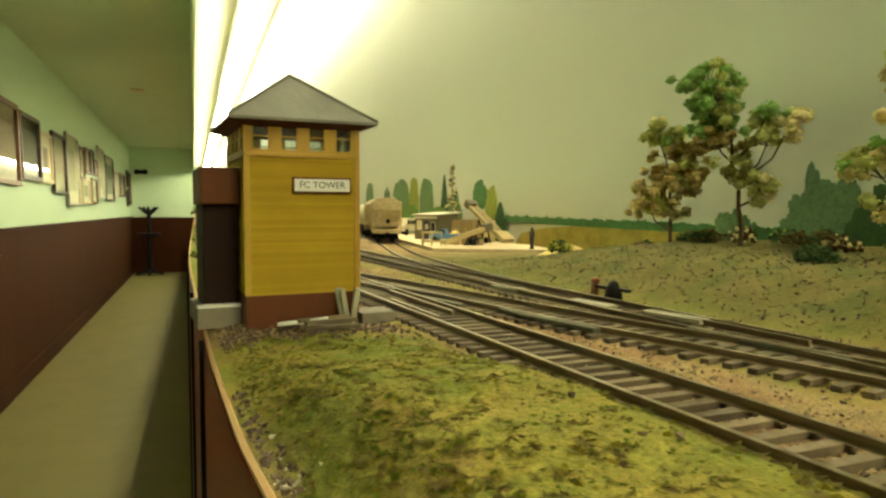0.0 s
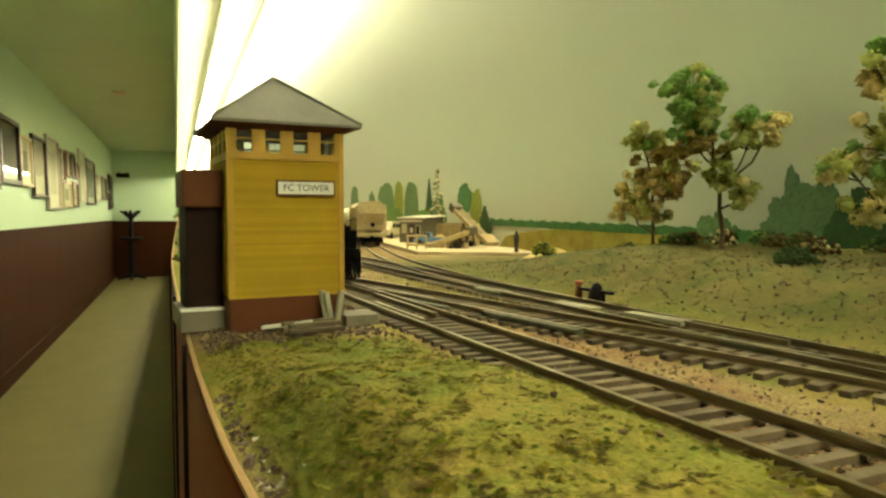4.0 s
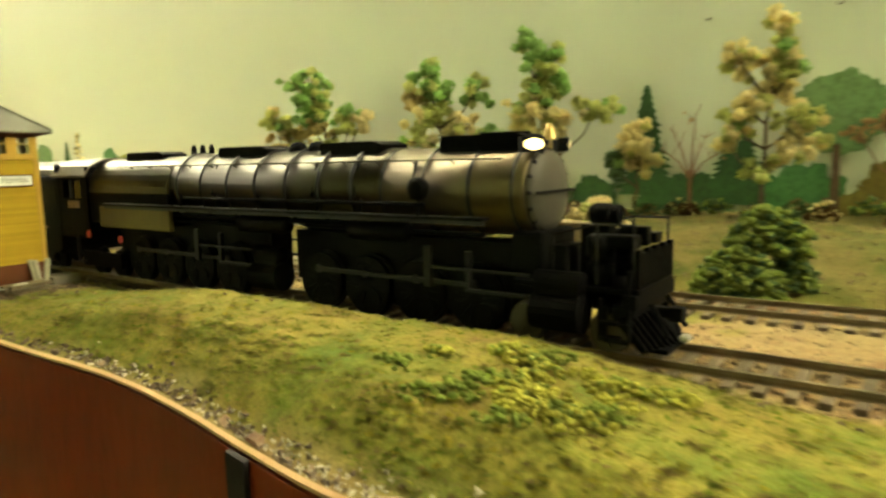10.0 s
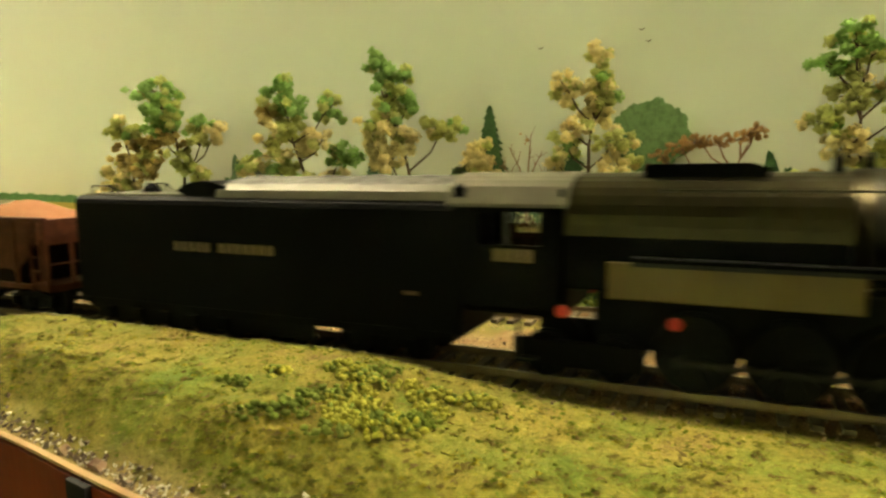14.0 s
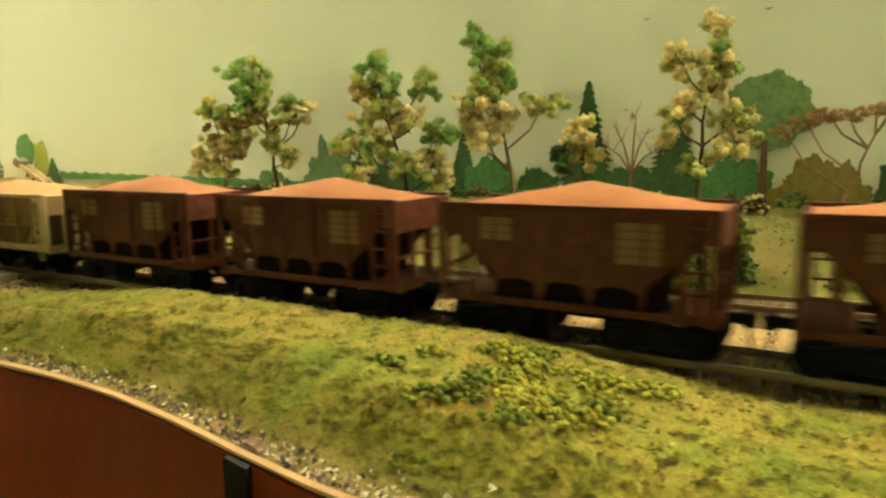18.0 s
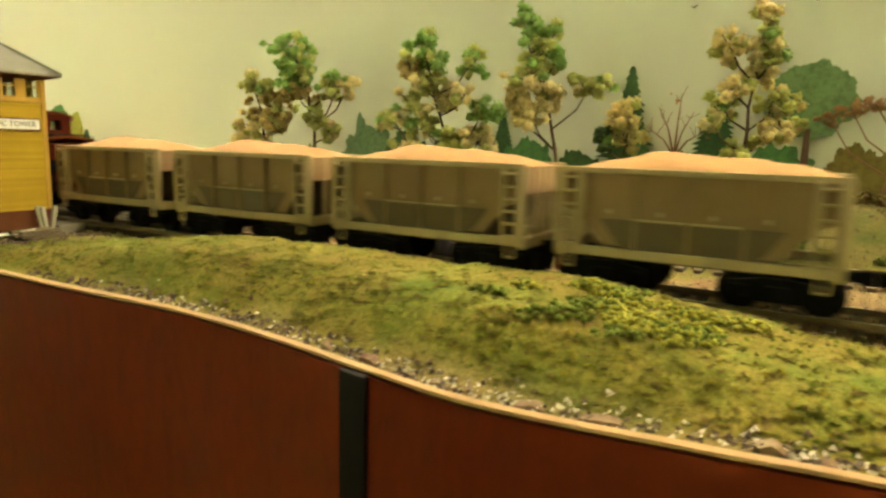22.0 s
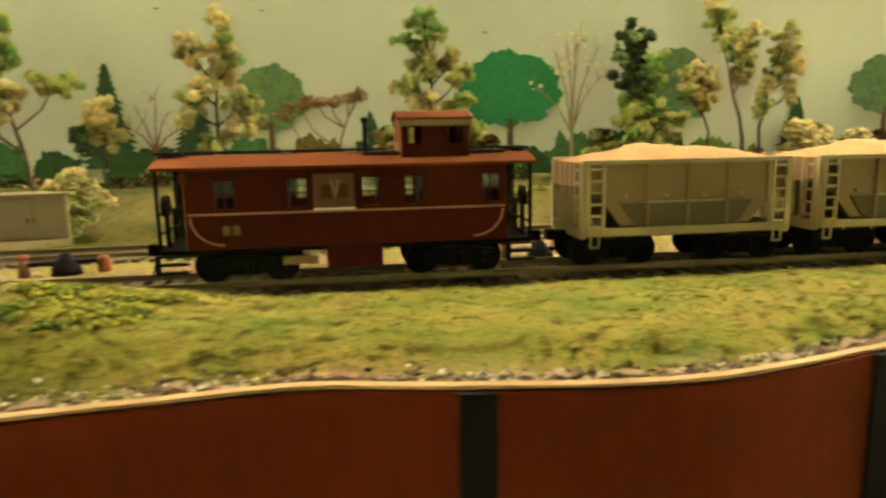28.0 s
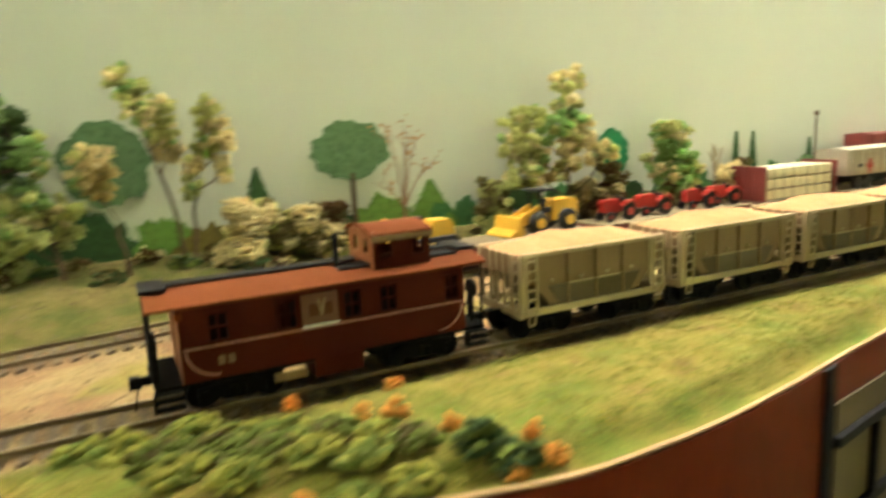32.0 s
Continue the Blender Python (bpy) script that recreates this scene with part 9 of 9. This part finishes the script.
WORDS = dict(wood="walnut-framed", dark="dark-framed", cream="cream-framed", silver="silver-framed", sepia="faded sepia picture", pale="pale drawing")
for a0, a1, z0, z1, fr, pr, matw in PICTURES:
    c = -1.12
    t = thing("picture", WORDS[fr] + " " + (WORDS[pr] if pr != "dark" else "dark landscape picture") + " behind glass on the aisle wall", "picture", "pictures on the aisle wall", at=Matrix.Translation(aisle_point((a0 + a1) / 2, c, (z0 + z1) / 2)) @ Matrix.Rotation(AISLE, 4, "Z") @ Matrix.Rotation(math.radians(1.2), 4, "X"))
    w, h, b = (a1 - a0) / 2, (z1 - z0) / 2, 0.035 if a0 > -6 else 0.026
    for x0, x1, q0, q1 in ((-w, w, h - b, h), (-w, w, -h, -h + b), (-w, -w + b, -h + b, h - b), (w - b, w, -h + b, h - b)):
        part("frame_bar", boxes((x0, x1, 0.006, 0.034, q0, q1), bevel=0.004), M["frame_" + fr], t)
    part("print", boxes((-w + b, w - b, 0.008, 0.012, -h + b, h - b)), M["print_" + pr], t)
    if matw:
        for x0, x1, q0, q1 in ((-w + b, w - b, h - b - matw, h - b), (-w + b, w - b, -h + b, -h + b + matw), (-w + b, -w + b + matw, -h + b + matw, h - b - matw), (w - b - matw, w - b, -h + b + matw, h - b - matw)):
            part("mat_board", boxes((x0, x1, 0.0125, 0.0155, q0, q1)), M["mat_board"], t)
    bm = bmesh.new()
    bm.faces.new([bm.verts.new(q) for q in ((w - b, 0.020, -h + b), (-w + b, 0.020, -h + b), (-w + b, 0.020, h - b), (w - b, 0.020, h - b))])
    part("glass", bm, M["picture_glass"], t).visible_shadow = False


def aisle_thing(name, label, category, a, c, z, rz=0.0):
    return thing(name, label, category, at=Matrix.Translation(aisle_point(a, c, z)) @ Matrix.Rotation(AISLE + math.radians(rz), 4, "Z"))


for a, c in ((-4.05, -0.52), (-7.4, -0.50)):
    t = aisle_thing("ceiling_vent", "small tan ceiling vent plate", "vent", a, c, CEIL)
    part("frame", boxes((-0.10, 0.10, -0.06, 0.06, -0.012, 0.0), bevel=0.003), M["frame_cream"], t)
    for k in range(5):
        part("slat", boxes((-0.085, 0.085, -0.045 + 0.02 * k, -0.033 + 0.02 * k, -0.018, -0.012)), M["frame_cream"], t)
t = aisle_thing("wall_lamp", "small black emergency lamp on the end wall", "lamp", FAR, -0.92, 1.93)
part("back_plate", boxes((0.0, 0.03, -0.11, 0.11, -0.04, 0.04), bevel=0.006), M["strip"], t)
for s in (-1, 1):
    part("lamp_head", lathe(bmesh.new(), (0.03, s * 0.07, 0.0), (0.10, s * 0.07, 0.0), [(0, 0.02), (0.6, 0.045), (1, 0.05)], 16), M["strip"], t)
t = aisle_thing("coat_stand", "dark wooden coat stand against the end wall", "coat stand", FAR + 0.42, -0.78, 0.0)
part("pole", tube(bmesh.new(), (0, 0, 0.03), (0, 0, 1.22), 0.05, 0.035, 12), M["strip"], t)
for k in range(5):
    a = 2 * math.pi * k / 5
    part("hook", tube(bmesh.new(), (0, 0, 1.12), (0.17 * math.cos(a), 0.17 * math.sin(a), 1.26), 0.03, 0.02, 8), M["strip"], t)
    part("foot", tube(bmesh.new(), (0, 0, 0.10), (0.24 * math.cos(a), 0.24 * math.sin(a), 0.02), 0.03, 0.02, 8), M["strip"], t)
part("shelf", lathe(bmesh.new(), (0, 0, 0.72), (0, 0, 0.78), [(0, 0.15), (0.5, 0.20), (1, 0.20)], 16), M["strip"], t)
slab("chair_rail", FAR, NEAR, -1.105, -1.085, 1.06, 1.09, M["wainscot"], "dark brown chair rail along the aisle wall", "trim")
slab("baseboard", FAR, NEAR, -1.105, -1.09, 0.0, 0.12, M["wainscot"], "dark brown baseboard", "baseboard")


# the train gathers speed at first and eases off a little later: metres before or behind an even run
LEAD = ((0, 0.103), (2.5, 0.066), (4.5, 0.0350), (5, 0.0275), (6, 0.0140), (7, 0.0045), (9, 0.0010), (16, 0.0), (19, -0.006), (22.5, -0.012), (25, -0.0115), (29, -0.0137), (31, -0.0122), (32, -0.0165))


def front(t):
    """Where the locomotive's pilot is at t seconds."""
    return 0.009 + SPEED * (t - 10.0) + float(np.interp(t, *zip(*LEAD)))


def on_track(x):
    """A vehicle's pose on the main line, which bends beyond the tower."""
    d = min(0.0, x + 0.8)
    return pose(x, 0.03 * d * d, RAIL, 0, 0, math.degrees(math.atan(0.06 * d)))


def motions():
    steps = [k / 10 for k in range(0, 321)]
    for ob, off in RUN:
        walk(ob, [(t, on_track(front(t) + off)) for t in range(0, 33)])
        for w in ob.children_recursive:
            if "radius" in w.keys():
                r, (x, y, z) = w["radius"], w.matrix_basis.translation
                walk(w, [(t, pose(x, y, z, 0, math.degrees((front(t) - front(0)) / r), 0)) for t in steps])
            elif "mid" in w.keys():
                s, x = w["side"], w["mid"]
                rows = []
                for t in steps:
                    a = (front(t) - front(0)) / 0.0097 + (0 if s < 0 else math.pi / 2)
                    rows.append((t, pose(x + 0.0042 * math.sin(a), s * 0.0112, 0.0097 + 0.0042 * math.cos(a))))
                walk(w, rows)


motions()
